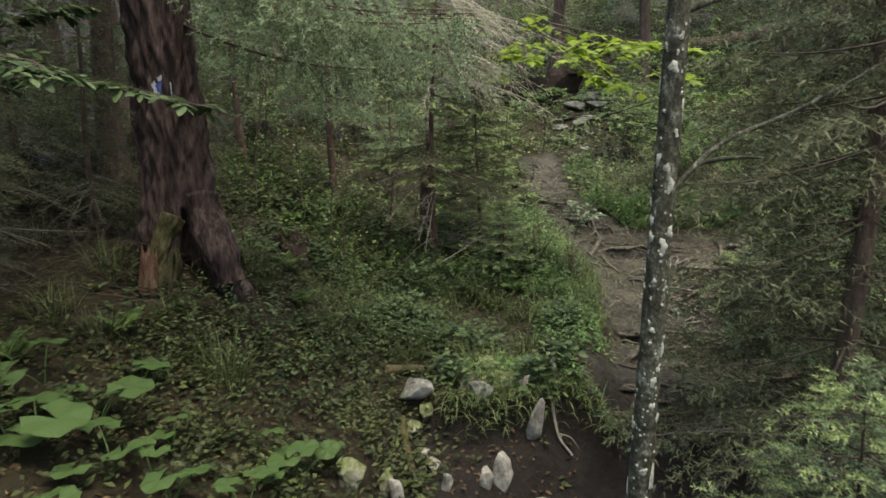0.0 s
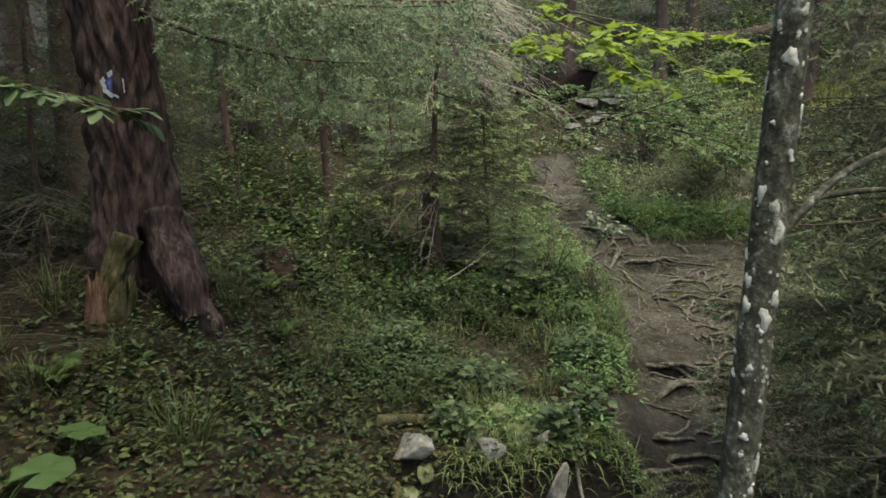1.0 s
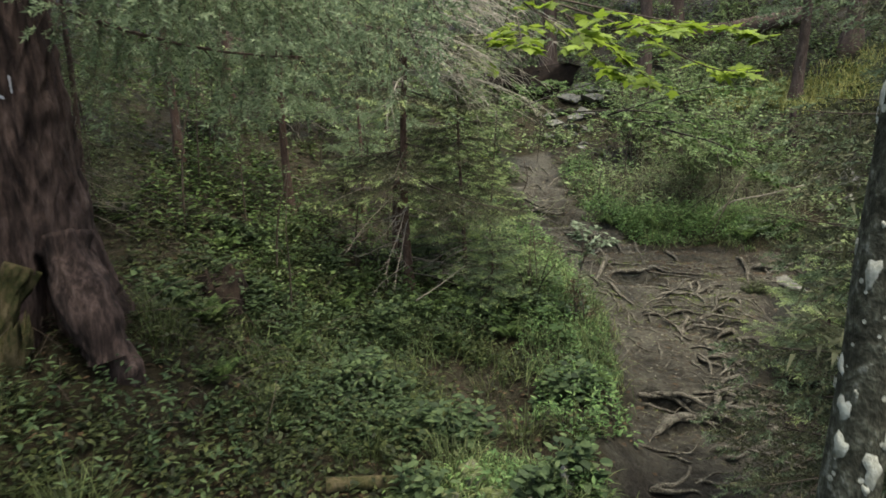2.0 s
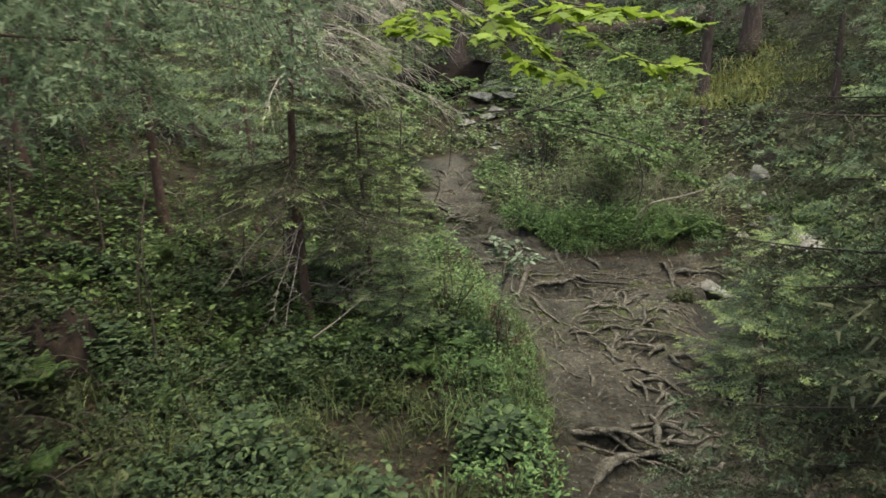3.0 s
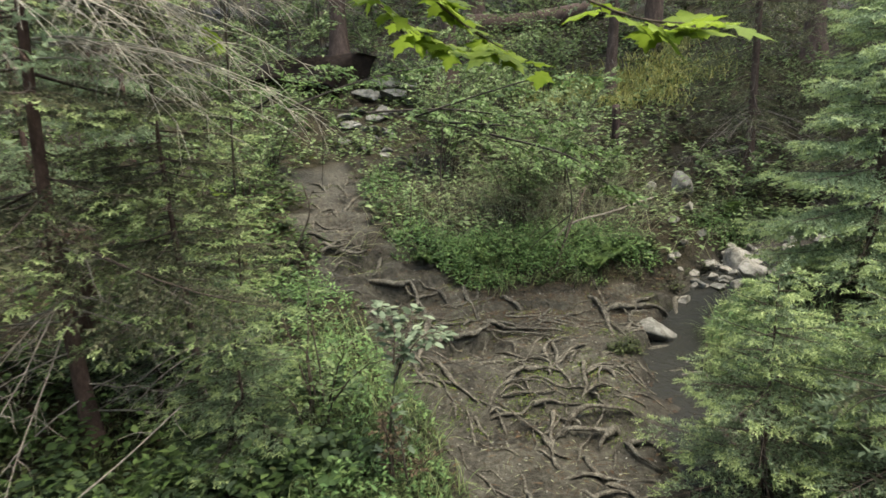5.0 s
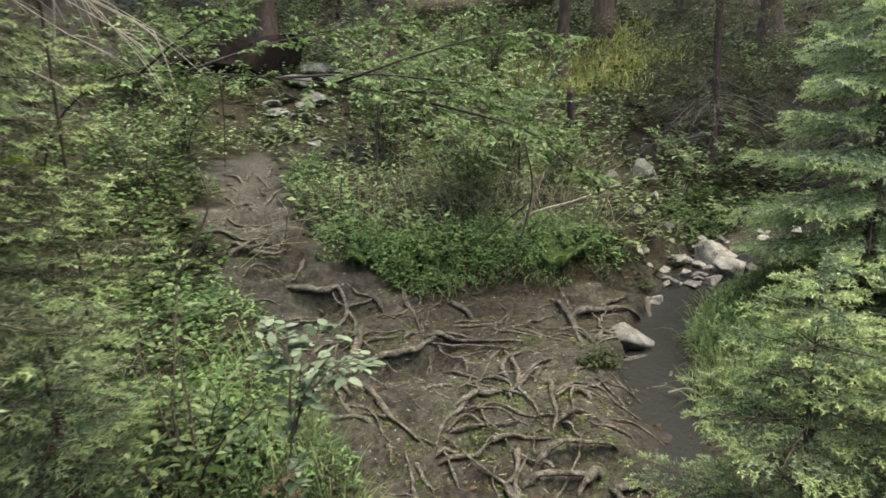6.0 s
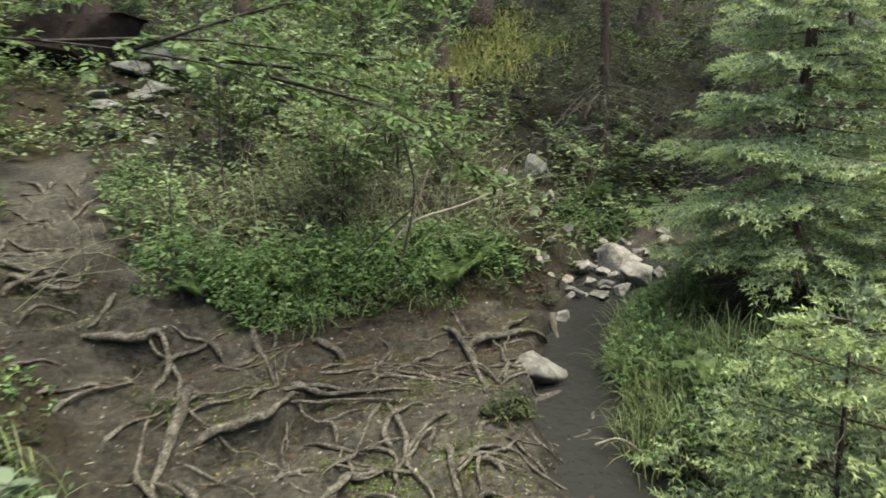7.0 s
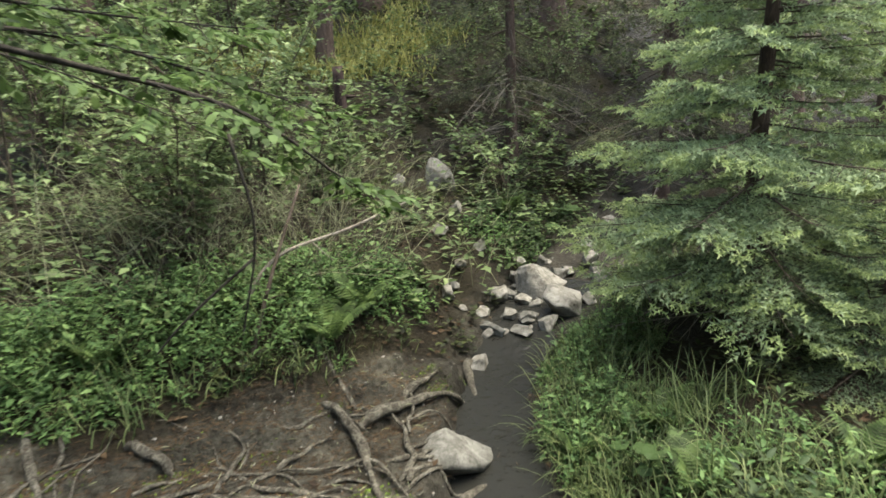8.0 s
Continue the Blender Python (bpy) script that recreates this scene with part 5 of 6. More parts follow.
# ---- grey-barked tree beside the stream ----
tree = thing("broadleaf_tree", "slim grey tree with white lichen blotches on its bark", "tree")
zz = np.linspace(-0.2, 5.5, 60)
aa = np.linspace(0, 2 * np.pi, 20, endpoint=False)
A, Z = np.meshgrid(aa, zz)
rad = 0.056 * (1 - 0.08 * Z) + 0.05 * np.exp(-np.maximum(Z, 0) / 0.12) + 0.003 * ripple(np.stack([np.cos(A), np.sin(A), Z * 2], -1), 0.5)
V = np.stack([np.cos(A) * rad + 0.012 * Z, np.sin(A) * rad, Z], -1)
idx = np.arange(A.size).reshape(A.shape)
nxt = np.roll(idx, -1, 1)
g = Geo().add(V, np.stack([idx[:-1], nxt[:-1], nxt[1:], idx[1:]], -1).reshape(-1, 4))
M_GREY = grain_material("grey bark", [(0.32, (0.012, 0.012, 0.008)), (0.47, (0.035, 0.034, 0.024)), (0.56, (0.07, 0.07, 0.05)), (0.66, (0.2, 0.2, 0.17))], 16, (1, 1, 0.7), 0.9, 0.8, 4.0)
part("trunk", g, M_GREY, tree)
LICHEN = grain_material("white lichen", [(0.34, (0.1, 0.1, 0.075)), (0.46, (0.27, 0.27, 0.225)), (0.6, (0.42, 0.42, 0.36))], 30, (1, 1, 1), 0.95, 0.4)
tree.matrix_basis = pose(1.24, 2.84, ground_at(1.24, 2.84))
r = np.random.default_rng(19)
for k in range(78):
    z0 = 0.12 + 2.7 * (k + r.uniform(0, 1)) / 78
    a0 = r.normal(-2.1, 1.1)
    size = r.uniform(0.06, 0.15) ** 2 * (1.7 if z0 < 0.95 else 1.0)
    n = 14
    t = np.linspace(0, 2 * np.pi, n, endpoint=False)
    g = Geo()
    rows = [(0.0, 0.0045)] + [(0.75, 0.004), (1.0, 0.001)]
    wob = 1 + 0.22 * np.sin(t * 2 + r.uniform(0, 6)) + 0.16 * np.sin(t * 5 + r.uniform(0, 6)) + 0.2 * np.sin(t * 3 + r.uniform(0, 6))
    V = []
    for sc, lift in rows[1:]:
        zz_ = z0 + np.sin(t) * size * wob * sc * r.uniform(1.0, 1.5)
        base = 0.056 * (1 - 0.08 * zz_) + 0.05 * np.exp(-np.maximum(zz_, 0) / 0.12)
        an = a0 + np.cos(t) * size * wob * sc / 0.06
        V.append(np.stack([np.cos(an) * (base + lift) + 0.012 * zz_, np.sin(an) * (base + lift), zz_], -1))
    base = 0.056 * (1 - 0.08 * z0) + 0.05 * np.exp(-z0 / 0.12)
    top = np.array([[math.cos(a0) * (base + 0.0045) + 0.012 * z0, math.sin(a0) * (base + 0.0045), z0]])
    i = np.arange(n)
    j = (i + 1) % n
    g.add(np.concatenate([V[0], V[1], top]), np.concatenate([np.stack([i, i + n, j + n], -1), np.stack([i, j + n, j], -1), np.stack([np.full(n, 2 * n), i, j], -1)]))
    part("lichen_patch", g, LICHEN, tree, "pale grey-white lichen")
g = Geo()
for k in range(150):
    z0, a0, size = r.uniform(0.1, 2.9), r.normal(-2.0, 1.3), r.uniform(0.002, 0.007)
    t = np.linspace(0, 2 * np.pi, 7, endpoint=False)
    zz_ = z0 + np.sin(t) * size
    base = 0.056 * (1 - 0.08 * zz_) + 0.05 * np.exp(-np.maximum(zz_, 0) / 0.12) + 0.0045
    an = a0 + np.cos(t) * size / 0.056
    i = np.arange(1, 6)
    g.add(np.stack([np.cos(an) * base + 0.012 * zz_, np.sin(an) * base, zz_], -1), np.stack([0 * i, i, i + 1], -1))
tagged(part("lichen_speckle", g, LICHEN, tree, "tiny pale lichen specks"), kind="stuff")
gz = ground_at(1.24, 2.84)
for pts, r0 in (([(1.27, 2.85, 1.48), (1.5, 2.92, 1.7), (1.8, 2.97, 1.83), (2.1, 3.05, 1.98), (2.5, 3.15, 2.2)], 0.013), ([(1.42, 2.9, 1.63), (1.56, 2.9, 1.65), (1.67, 2.89, 1.65)], 0.011), ([(1.26, 2.86, 2.2), (1.45, 2.9, 2.27), (1.6, 2.95, 2.3)], 0.018)):
    p = smooth_line(np.array(pts) - (1.24, 2.84, gz), 5)
    part("branch", Geo().add(*tube(p, np.linspace(r0, r0 * 0.45, len(p)), 8)), M_GREY, tree, "bare grey branch")


# ---- stones ----
def stone(name, label, category, x, y, wide, deep, tall_, seed, material=M_STONE, turn=0.0, sink=0.35, group="", z=None, cuts=13):
    """A stone: a ball cut by random planes and roughened."""
    bm = bmesh.new()
    bmesh.ops.create_icosphere(bm, subdivisions=4 if wide > 0.15 else 3, radius=1.0)
    v = np.array([q.co[:] for q in bm.verts])
    f = np.array([[q.index for q in t.verts] for t in bm.faces])
    bm.free()
    r = np.random.default_rng(seed)
    for k in range(cuts):
        n = unit(r.normal(size=3) * (1, 1, 0.8))
        d = v @ n
        v = v - np.outer(np.maximum(0, d - r.uniform(0.35, 0.68)), n)
    v = v / np.abs(v).max(0)
    v = v * (1 + 0.07 * rough(v + seed, 1.0, 3) + 0.035 * np.abs(ripple(v + seed, 0.3)))[:, None]
    v = v * (wide / 2, deep / 2, tall_ / 2)
    ob = part(name, Geo().add(v, f), material)
    zz_ = ground_at(x, y) if z is None else z
    ob.matrix_basis = pose(x, y, zz_ + tall_ * (0.5 - sink), r.uniform(-8, 8), r.uniform(-8, 8), turn)
    return tagged(ob, label, category, group)


for k, (x, y, w, h, a) in enumerate(((5.45, 10.2, 0.26, 0.13, 40), (6.5, 10.55, 0.56, 0.36, 10), (6.3, 10.15, 0.48, 0.3, 60), (6.1, 10.7, 0.26, 0.14, 0), (6.38, 11.2, 0.16, 0.14, 30), (6.4, 11.6, 0.24, 0.2, 70), (6.85, 12.3, 0.5, 0.42, 15), (6.35, 12.4, 0.24, 0.2, 80), (7.2, 10.65, 0.24, 0.16, 25), (6.05, 10.15, 0.2, 0.14, 5), (6.0, 10.45, 0.2, 0.13, 50), (5.85, 10.6, 0.16, 0.1, 35), (6.45, 10.85, 0.2, 0.14, 65), (5.75, 10.85, 0.14, 0.1, 15), (6.9, 10.95, 0.2, 0.15, 45), (5.95, 11.0, 0.13, 0.1, 75), (6.25, 10.55, 0.24, 0.14, 12), (6.55, 10.15, 0.2, 0.13, 33), (5.7, 10.4, 0.17, 0.09, 71), (5.6, 10.75, 0.2, 0.12, 28), (7.0, 10.4, 0.28, 0.2, 52), (7.5, 10.9, 0.24, 0.16, 9), (7.8, 10.75, 0.3, 0.16, 66), (8.2, 11.1, 0.3, 0.2, 20), (6.0, 11.3, 0.2, 0.14, 5))):
    stone("boulder" if w > 0.3 else "stone", "pale weathered limestone lying in the stream bed", "rock", x, y, w, w * 0.75, h, 300 + k, M_STONE, a, 0.3, "stones in the stream")
stone("boulder", "pale rounded limestone boulder at the water's edge", "rock", 4.57, 9.48, 0.54, 0.36, 0.27, 611, M_GULLY, 15, 0.34, "stones in the stream", None, 6)
r = np.random.default_rng(350)
for k in range(46):
    u = r.uniform(0, 1)
    x, y = 5.75 + 1.2 * u + r.normal(0, 0.1), 10.3 + 0.45 * u + r.normal(0, 0.17)
    w = 0.06 + 0.26 * r.uniform() ** 1.6
    stone("stone", "angular pale limestone piece in the stream bed", "rock", x, y, w, w * r.uniform(0.5, 0.8), w * r.uniform(0.3, 0.55), 351 + k, M_GULLY if k % 3 else M_STONE, r.uniform(0, 180), 0.35, "stones in the stream")
for k, (x, y, w, d, h, a, m) in enumerate(((0.02, 4.6, 0.36, 0.24, 0.2, -25, M_GULLY), (0.5, 4.6, 0.22, 0.16, 0.17, 10, M_GULLY), (0.92, 4.48, 0.13, 0.12, 0.42, 10, M_STONE), (0.69, 3.98, 0.15, 0.12, 0.34, 40, M_STONE), (0.57, 3.9, 0.12, 0.1, 0.2, 15, M_STONE), (-0.22, 3.42, 0.2, 0.16, 0.2, 20, M_STONE_MOSS), (-0.05, 3.6, 0.14, 0.11, 0.2, 60, M_STONE_MOSS), (0.03, 3.55, 0.1, 0.08, 0.18, 15, M_STONE), (0.0, 4.35, 0.22, 0.16, 0.14, 30, M_STONE_MOSS), (0.13, 4.5, 0.18, 0.14, 0.1, 70, M_STONE_MOSS), (0.22, 4.05, 0.12, 0.09, 0.08, 70, M_STONE), (0.12, 4.2, 0.1, 0.08, 0.07, 40, M_STONE), (0.32, 3.75, 0.08, 0.06, 0.16, 40, M_STONE), (0.95, 4.05, 0.14, 0.08, 0.06, 5, M_STONE), (-0.8, 5.75, 0.16, 0.12, 0.16, 0, M_STONE_MOSS), (0.72, 4.8, 0.22, 0.16, 0.2, 30, M_STONE_MOSS), (0.42, 4.78, 0.22, 0.14, 0.19, 80, M_STONE_MOSS), (1.1, 4.95, 0.2, 0.16, 0.26, 50, M_STONE), (0.58, 4.98, 0.18, 0.12, 0.2, 20, M_STONE_MOSS), (0.86, 4.72, 0.1, 0.08, 0.16, 20, M_STONE))):
    stone("stone", "mossy grey stone in the muddy bank" if m is M_STONE_MOSS else "pale stone standing in dark mud", "rock", x, y, w, d, h, 400 + k, m, a, 0.25, "stones by the mud")
for k, (x, y, w) in enumerate(((2.2, 16.0, 0.5), (2.5, 15.3, 0.4), (2.75, 15.6, 0.45), (2.0, 15.6, 0.35), (2.2, 14.9, 0.3), (2.5, 15.8, 0.4), (2.1, 16.4, 0.5), (2.35, 15.1, 0.25), (2.6, 16.2, 0.5), (2.4, 16.6, 0.6), (2.9, 16.4, 0.7), (3.2, 17.0, 0.8), (2.7, 17.2, 0.7), (3.6, 17.4, 0.8), (3.1, 17.9, 0.8), (2.6, 14.8, 0.3), (2.5, 14.4, 0.25))):
    stone("boulder", "grey rock of a small stony gully", "rock", x + 0.25, y, w, w * 0.8, w * 0.4, 500 + k, M_GULLY, k * 40, 0.45, "rocks of the far gully")
def snag(name, label, category, x, y, rad, tall_, seed, material, lean=0.0):
    """A broken, crumbling stump with a jagged rim."""
    r = np.random.default_rng(seed)
    n, m = 36, 14
    a = np.linspace(0, 2 * np.pi, n, endpoint=False)
    rim = tall_ * (0.7 + 0.3 * ripple(np.stack([np.cos(a) * 2, np.sin(a) * 2, a * 0 + seed], -1), 1.3) + 0.1 * r.normal(size=n))
    V = []
    for k in range(m):
        s_ = k / (m - 1)
        z = -0.12 + s_ * (rim + 0.12)
        w = rad * (1.25 - 0.45 * s_) * (1 + 0.16 * ripple(np.stack([np.cos(a), np.sin(a), z * 3 + seed], -1), 0.7))
        V.append(np.stack([np.cos(a) * w + lean * z, np.sin(a) * w, z], -1))
    V.append(np.stack([np.cos(a) * rad * 0.5 + lean * rim, np.sin(a) * rad * 0.5, rim * 0.6], -1))
    V.append(np.stack([np.cos(a) * rad * 0.1, np.sin(a) * rad * 0.1, rim * 0 + tall_ * 0.35], -1))
    idx_ = np.arange(n * len(V)).reshape(len(V), n)
    nx_ = np.roll(idx_, -1, 1)
    ob = part(name, Geo().add(np.concatenate(V), np.stack([idx_[:-1], nx_[:-1], nx_[1:], idx_[1:]], -1).reshape(-1, 4)), material)
    ob.location = (x, y, ground_at(x, y))
    return tagged(ob, label, category)


snag("mossy_stump", "crumbling mossy stump between the spruce's roots", "stump", -2.04, 4.92, 0.09, 0.3, 3, M_MOSSWOOD, 0.3)
snag("rotten_stump", "orange-brown rotten wood by the stump", "stump", -2.1, 4.8, 0.07, 0.34, 8, M_WOOD_ROT, 0.1)
snag("root_plate", "dark upturned root plate with clinging earth", "tree stump", -1.6, 6.75, 0.24, 0.24, 5, M_SHADE_EARTH, 0.25)
# added lump, coloured near black to stand for the dark hollow here
stone("hollow_shade_bank", "near-black bank standing for a shaded hollow above the upper trail", "earth bank", 1.9, 17.6, 3.2, 1.2, 1.6, 454, M_SHADE_EARTH, 10, 0.3)


# ---- roots across the trail ----
def root(*pts, thick=0.02, arch=0.0):
    k = root.count = root.count + 1
    thick = thick * 1.1
    r = np.random.default_rng(900 + k)
    p = np.array(pts, float)
    line = smooth_line(p, 7) if len(p) > 2 else np.linspace(p[0], p[1], 9)
    n = len(line)
    s = np.linspace(0, 1, n)
    line = line + np.stack([ripple(np.stack([s * 3 + k, s, s * 0 + k * 1.7], -1), 1.1), ripple(np.stack([s * 3 + k * 2, s + 3, s * 0 + k * 0.7], -1), 1.1)], -1) * 0.012
    rad = thick * (1.15 - 0.8 * s) * (1 + 0.25 * ripple(np.stack([s * 6, s * 0 + k, s * 0], -1), 1.2)) * np.minimum(1, 0.45 + s * 6) * np.minimum(1, 0.3 + (1 - s) * 5)
    near = (line[:, 0] > CX[0]) & (line[:, 0] < CX[-1]) & (line[:, 1] > CY[0]) & (line[:, 1] < CY[-1])
    z = height(line[:, 0], line[:, 1]) + np.where(near, sample(CARVE, CX, CY, line[:, 0], line[:, 1]), 0) + rad * 0.55 + arch * np.sin(np.pi * s) + thick * 0.8 * ripple(np.stack([s * 5 + k, s * 0, s * 0 + k], -1), 1.3)
    z = np.convolve(np.pad(z, 2, mode="edge"), np.ones(5) / 5, "valid")
    z = z - thick * 1.6 * (np.maximum(0, 1 - s * 7) + np.maximum(0, 1 - (1 - s) * 7))
    core = np.column_stack([line, z])
    v, f = tube(core, rad, 10)
    c = np.concatenate([np.repeat(core, 10, 0), core[:1], core[-1:]])
    v = c + (v - c) * (1 + 0.22 * ripple(v * (1, 1, 1), 0.06) + 0.12 * ripple(v, 0.025))[:, None] * (1, 1, 0.85)
    ob = part("tree_root", Geo().add(v, f), M_ROOT)
    return tagged(ob, "bare grey-brown root worn smooth across the trail" if thick >= 0.015 else "thin bare root lying on the trodden soil", "tree root", "roots on the trail")


root.count = 0
for pts, thick, arch in ROOTS:
    root(*pts, thick=thick, arch=arch)
# thin roots between the large ones
r = np.random.default_rng(61)
made = 0
while made < 105:
    x, y = r.uniform(1.9, 4.4), r.uniform(6.3, 10.2)
    if float(trail_share(np.array([x]), np.array([y]))[0]) < 0.8:
        continue
    a, ln = r.choice((r.normal(0.0, 0.45), r.normal(1.8, 0.6))), r.uniform(0.25, 0.9)
    pts = [(x, y)]
    for k in range(5):
        a += r.normal(0, 0.42)
        pts.append((pts[-1][0] + math.cos(a) * ln / 5, pts[-1][1] + math.sin(a) * ln / 5))
    root(*pts, thick=float(r.uniform(0.06, 0.115) ** 2 + 0.002))
    made += 1


made = 0
while made < 20:
    x, y = r.uniform(1.7, 3.0), r.uniform(5.2, 6.9)
    if float(trail_share(np.array([x]), np.array([y]))[0]) < 0.7:
        continue
    a, ln = r.normal(0.1, 0.6), r.uniform(0.3, 0.9)
    pts = [(x, y)]
    for k in range(4):
        a += r.normal(0, 0.4)
        pts.append((pts[-1][0] + math.cos(a) * ln / 4, pts[-1][1] + math.sin(a) * ln / 4))
    root(*pts, thick=float(r.uniform(0.08, 0.14) ** 2 + 0.002))
    made += 1
made = 0
while made < 22:
    x, y = r.uniform(1.15, 2.2), r.uniform(10.4, 13.9)
    if float(trail_share(np.array([x]), np.array([y]))[0]) < 0.7:
        continue
    a, ln = r.choice((r.normal(0.0, 0.4), r.normal(1.6, 0.4))), r.uniform(0.25, 0.8)
    pts = [(x, y)]
    for k in range(4):
        a += r.normal(0, 0.4)
        pts.append((pts[-1][0] + math.cos(a) * ln / 4, pts[-1][1] + math.sin(a) * ln / 4))
    root(*pts, thick=float(r.uniform(0.07, 0.14) ** 2 + 0.002))
    made += 1


# ---- butterbur and ferns ----
def butterbur(x, y, count, size, seed):
    plant = thing("butterbur_plant", "butterbur with broad round green leaves on stalks", "plant", "butterbur on the bank", (x, y, ground_at(x, y)))
    r = np.random.default_rng(seed)
    for k in range(count):
        a, d = r.uniform(0, 6.28), r.uniform(0.04, 0.22)
        h = r.uniform(0.1, 0.24)
        tip = np.array([math.cos(a) * d, math.sin(a) * d, h])
        g = Geo()
        ln = size * r.uniform(0.65, 1.1)
        out = heading(np.array(a + r.normal(0, 0.5)), r.uniform(-0.25, 0.1))
        stamp(g, ROUND, [tip - out * ln * 0.3], [out], unit(r.normal(0, 0.16, 3) + (0, 0, 1)), [ln])
        g.add(*tube(smooth_line([(0, 0, -0.03), tip * (0.45, 0.45, 0.6), tip - (0, 0, 0.01)], 4), [0.005] * 8 + [0.003], 5, False))
        part("leaf", g, M_BUTTER, plant)
    return plant


BB = ((-2.02, 3.47, 2, 0.2), (-1.69, 2.97, 2, 0.22), (-1.59, 3.72, 2, 0.17), (-1.6, 3.29, 3, 0.18), (-1.31, 2.96, 3, 0.17), (-1.15, 3.03, 2, 0.16), (-0.98, 2.89, 2, 0.17), (-0.63, 2.9, 3, 0.16), (-0.47, 3.42, 4, 0.15), (-0.47, 3.21, 3, 0.15), (-1.18, 3.29, 2, 0.15), (-1.71, 2.84, 2, 0.22), (-1.28, 2.46, 2, 0.17), (1.15, 7.35, 4, 0.1), (1.45, 7.0, 4, 0.1), (7.2, 11.2, 5, 0.14), (7.6, 11.4, 5, 0.15), (5.0, 8.6, 4, 0.1))
for k, (x, y, n, s) in enumerate(BB):
    butterbur(x, y, n, s, 700 + k)


def fern(x, y, count, ln, seed):
    plant = thing("fern", "green fern with arching feathery fronds", "fern", "ferns", (x, y, ground_at(x, y)))
    r = np.random.default_rng(seed)
    for k in range(count):
        g = Geo()
        stamp(g, FRONDS[k % 2], [(0, 0, 0)], [heading(np.array(k * 6.28 / count + r.normal(0, 0.25)), r.uniform(0.3, 0.75))], (0, 0, 1), [0.72 * ln * r.uniform(0.75, 1.15)])
        part("frond", g, M_FERN, plant)
    return plant


for k, (x, y, n, ln) in enumerate(((4.35, 10.35, 7, 0.5), (4.65, 10.5, 7, 0.5), (3.2, 10.6, 7, 0.45), (2.6, 10.75, 6, 0.4), (3.8, 10.75, 7, 0.45), (-2.0, 4.25, 6, 0.35), (-2.3, 3.6, 7, 0.4), (0.2, 7.4, 7, 0.45), (-0.6, 8.2, 7, 0.45), (-1.2, 7.2, 7, 0.4), (1.0, 8.6, 7, 0.45), (7.0, 11.5, 7, 0.5), (-1.5, 8.4, 7, 0.45), (5.3, 7.9, 6, 0.4), (0.5, 9.6, 7, 0.45), (4.9, 8.35, 6, 0.4), (5.3, 8.75, 7, 0.4), (5.0, 9.0, 6, 0.35), (-0.2, 9.4, 7, 0.45), (1.6, 6.4, 6, 0.3), (-0.9, 6.6, 7, 0.4), (-0.3, 6.2, 6, 0.35), (-1.5, 6.3, 7, 0.45), (0.35, 6.95, 6, 0.35), (-0.7, 7.4, 7, 0.4), (-1.9, 7.6, 7, 0.45), (0.9, 7.2, 6, 0.35), (-1.1, 5.5, 6, 0.35))):
    fern(x, y, n, ln, 760 + k)


# ---- broadleaf branches reaching into the path ----
def leafy_branch(name, label, category, paths, shape, size, leaf, seed, wood=M_STEM, **more):
    root_ = thing(name, label, category)
    leaves, stem = Geo(), Geo()
    for k, p in enumerate(paths):
        twig_leaves(leaves, stem, smooth_line(p, 6), shape, size, seed + k, **more)
    tagged(part("branchwork", stem, wood, root_), kind="stuff")
    tagged(part("foliage", leaves, leaf, root_), kind="stuff")
    return root_


leafy_branch("sapling", "slender sapling with a spray of pale grey-green leaves", "sapling", [
    [(1.56, 7.5, ground_at(1.56, 7.5) - 0.05), (1.58, 7.52, 0.3), (1.66, 7.55, 0.74)],
    [(1.6, 7.52, 0.5), (1.74, 7.52, 0.7), (1.86, 7.54, 0.74)],
    [(1.6, 7.53, 0.55), (1.62, 7.6, 0.76), (1.54, 7.68, 0.85)],
    [(1.62, 7.53, 0.5), (1.7, 7.62, 0.72), (1.76, 7.72, 0.8)],
], LEAF, 0.062, M_PALE, 815, twigs=14, reach=0.14, per=6, flat=0.15, droop=0.1, thick=0.006)
leafy_branch("maple_tree", "thin maple with luminous yellow-green lobed leaves", "maple tree", [
    [(0.75, 8.75, 0.0), (0.8, 8.5, 1.6), (0.9, 8.0, 2.9), (1.15, 7.2, 2.85), (1.3, 6.7, 2.55), (1.33, 6.3, 2.36)],
    [(1.1, 7.4, 2.85), (1.5, 7.05, 2.55), (1.79, 6.83, 2.25), (2.0, 6.7, 2.1)],
    [(1.2, 7.0, 2.75), (1.7, 6.6, 2.5), (2.13, 6.28, 2.22), (2.35, 6.1, 2.16)],
    [(1.2, 7.1, 2.8), (1.9, 6.9, 2.62), (2.4, 6.6, 2.5), (2.6, 6.4, 2.42)],
    [(1.0, 7.6, 2.85), (1.3, 7.4, 2.6), (1.6, 7.3, 2.35), (1.85, 7.2, 2.2)],
    [(0.95, 7.8, 2.8), (0.95, 7.2, 2.55), (0.95, 6.9, 2.42)],
    [(1.6, 6.7, 2.5), (1.8, 6.3, 2.5), (1.9, 5.95, 2.42)],
], PALM, 0.155, M_MAPLE, 830, twigs=11, reach=0.24, per=4, flat=0.05, droop=0.05, thick=0.009)
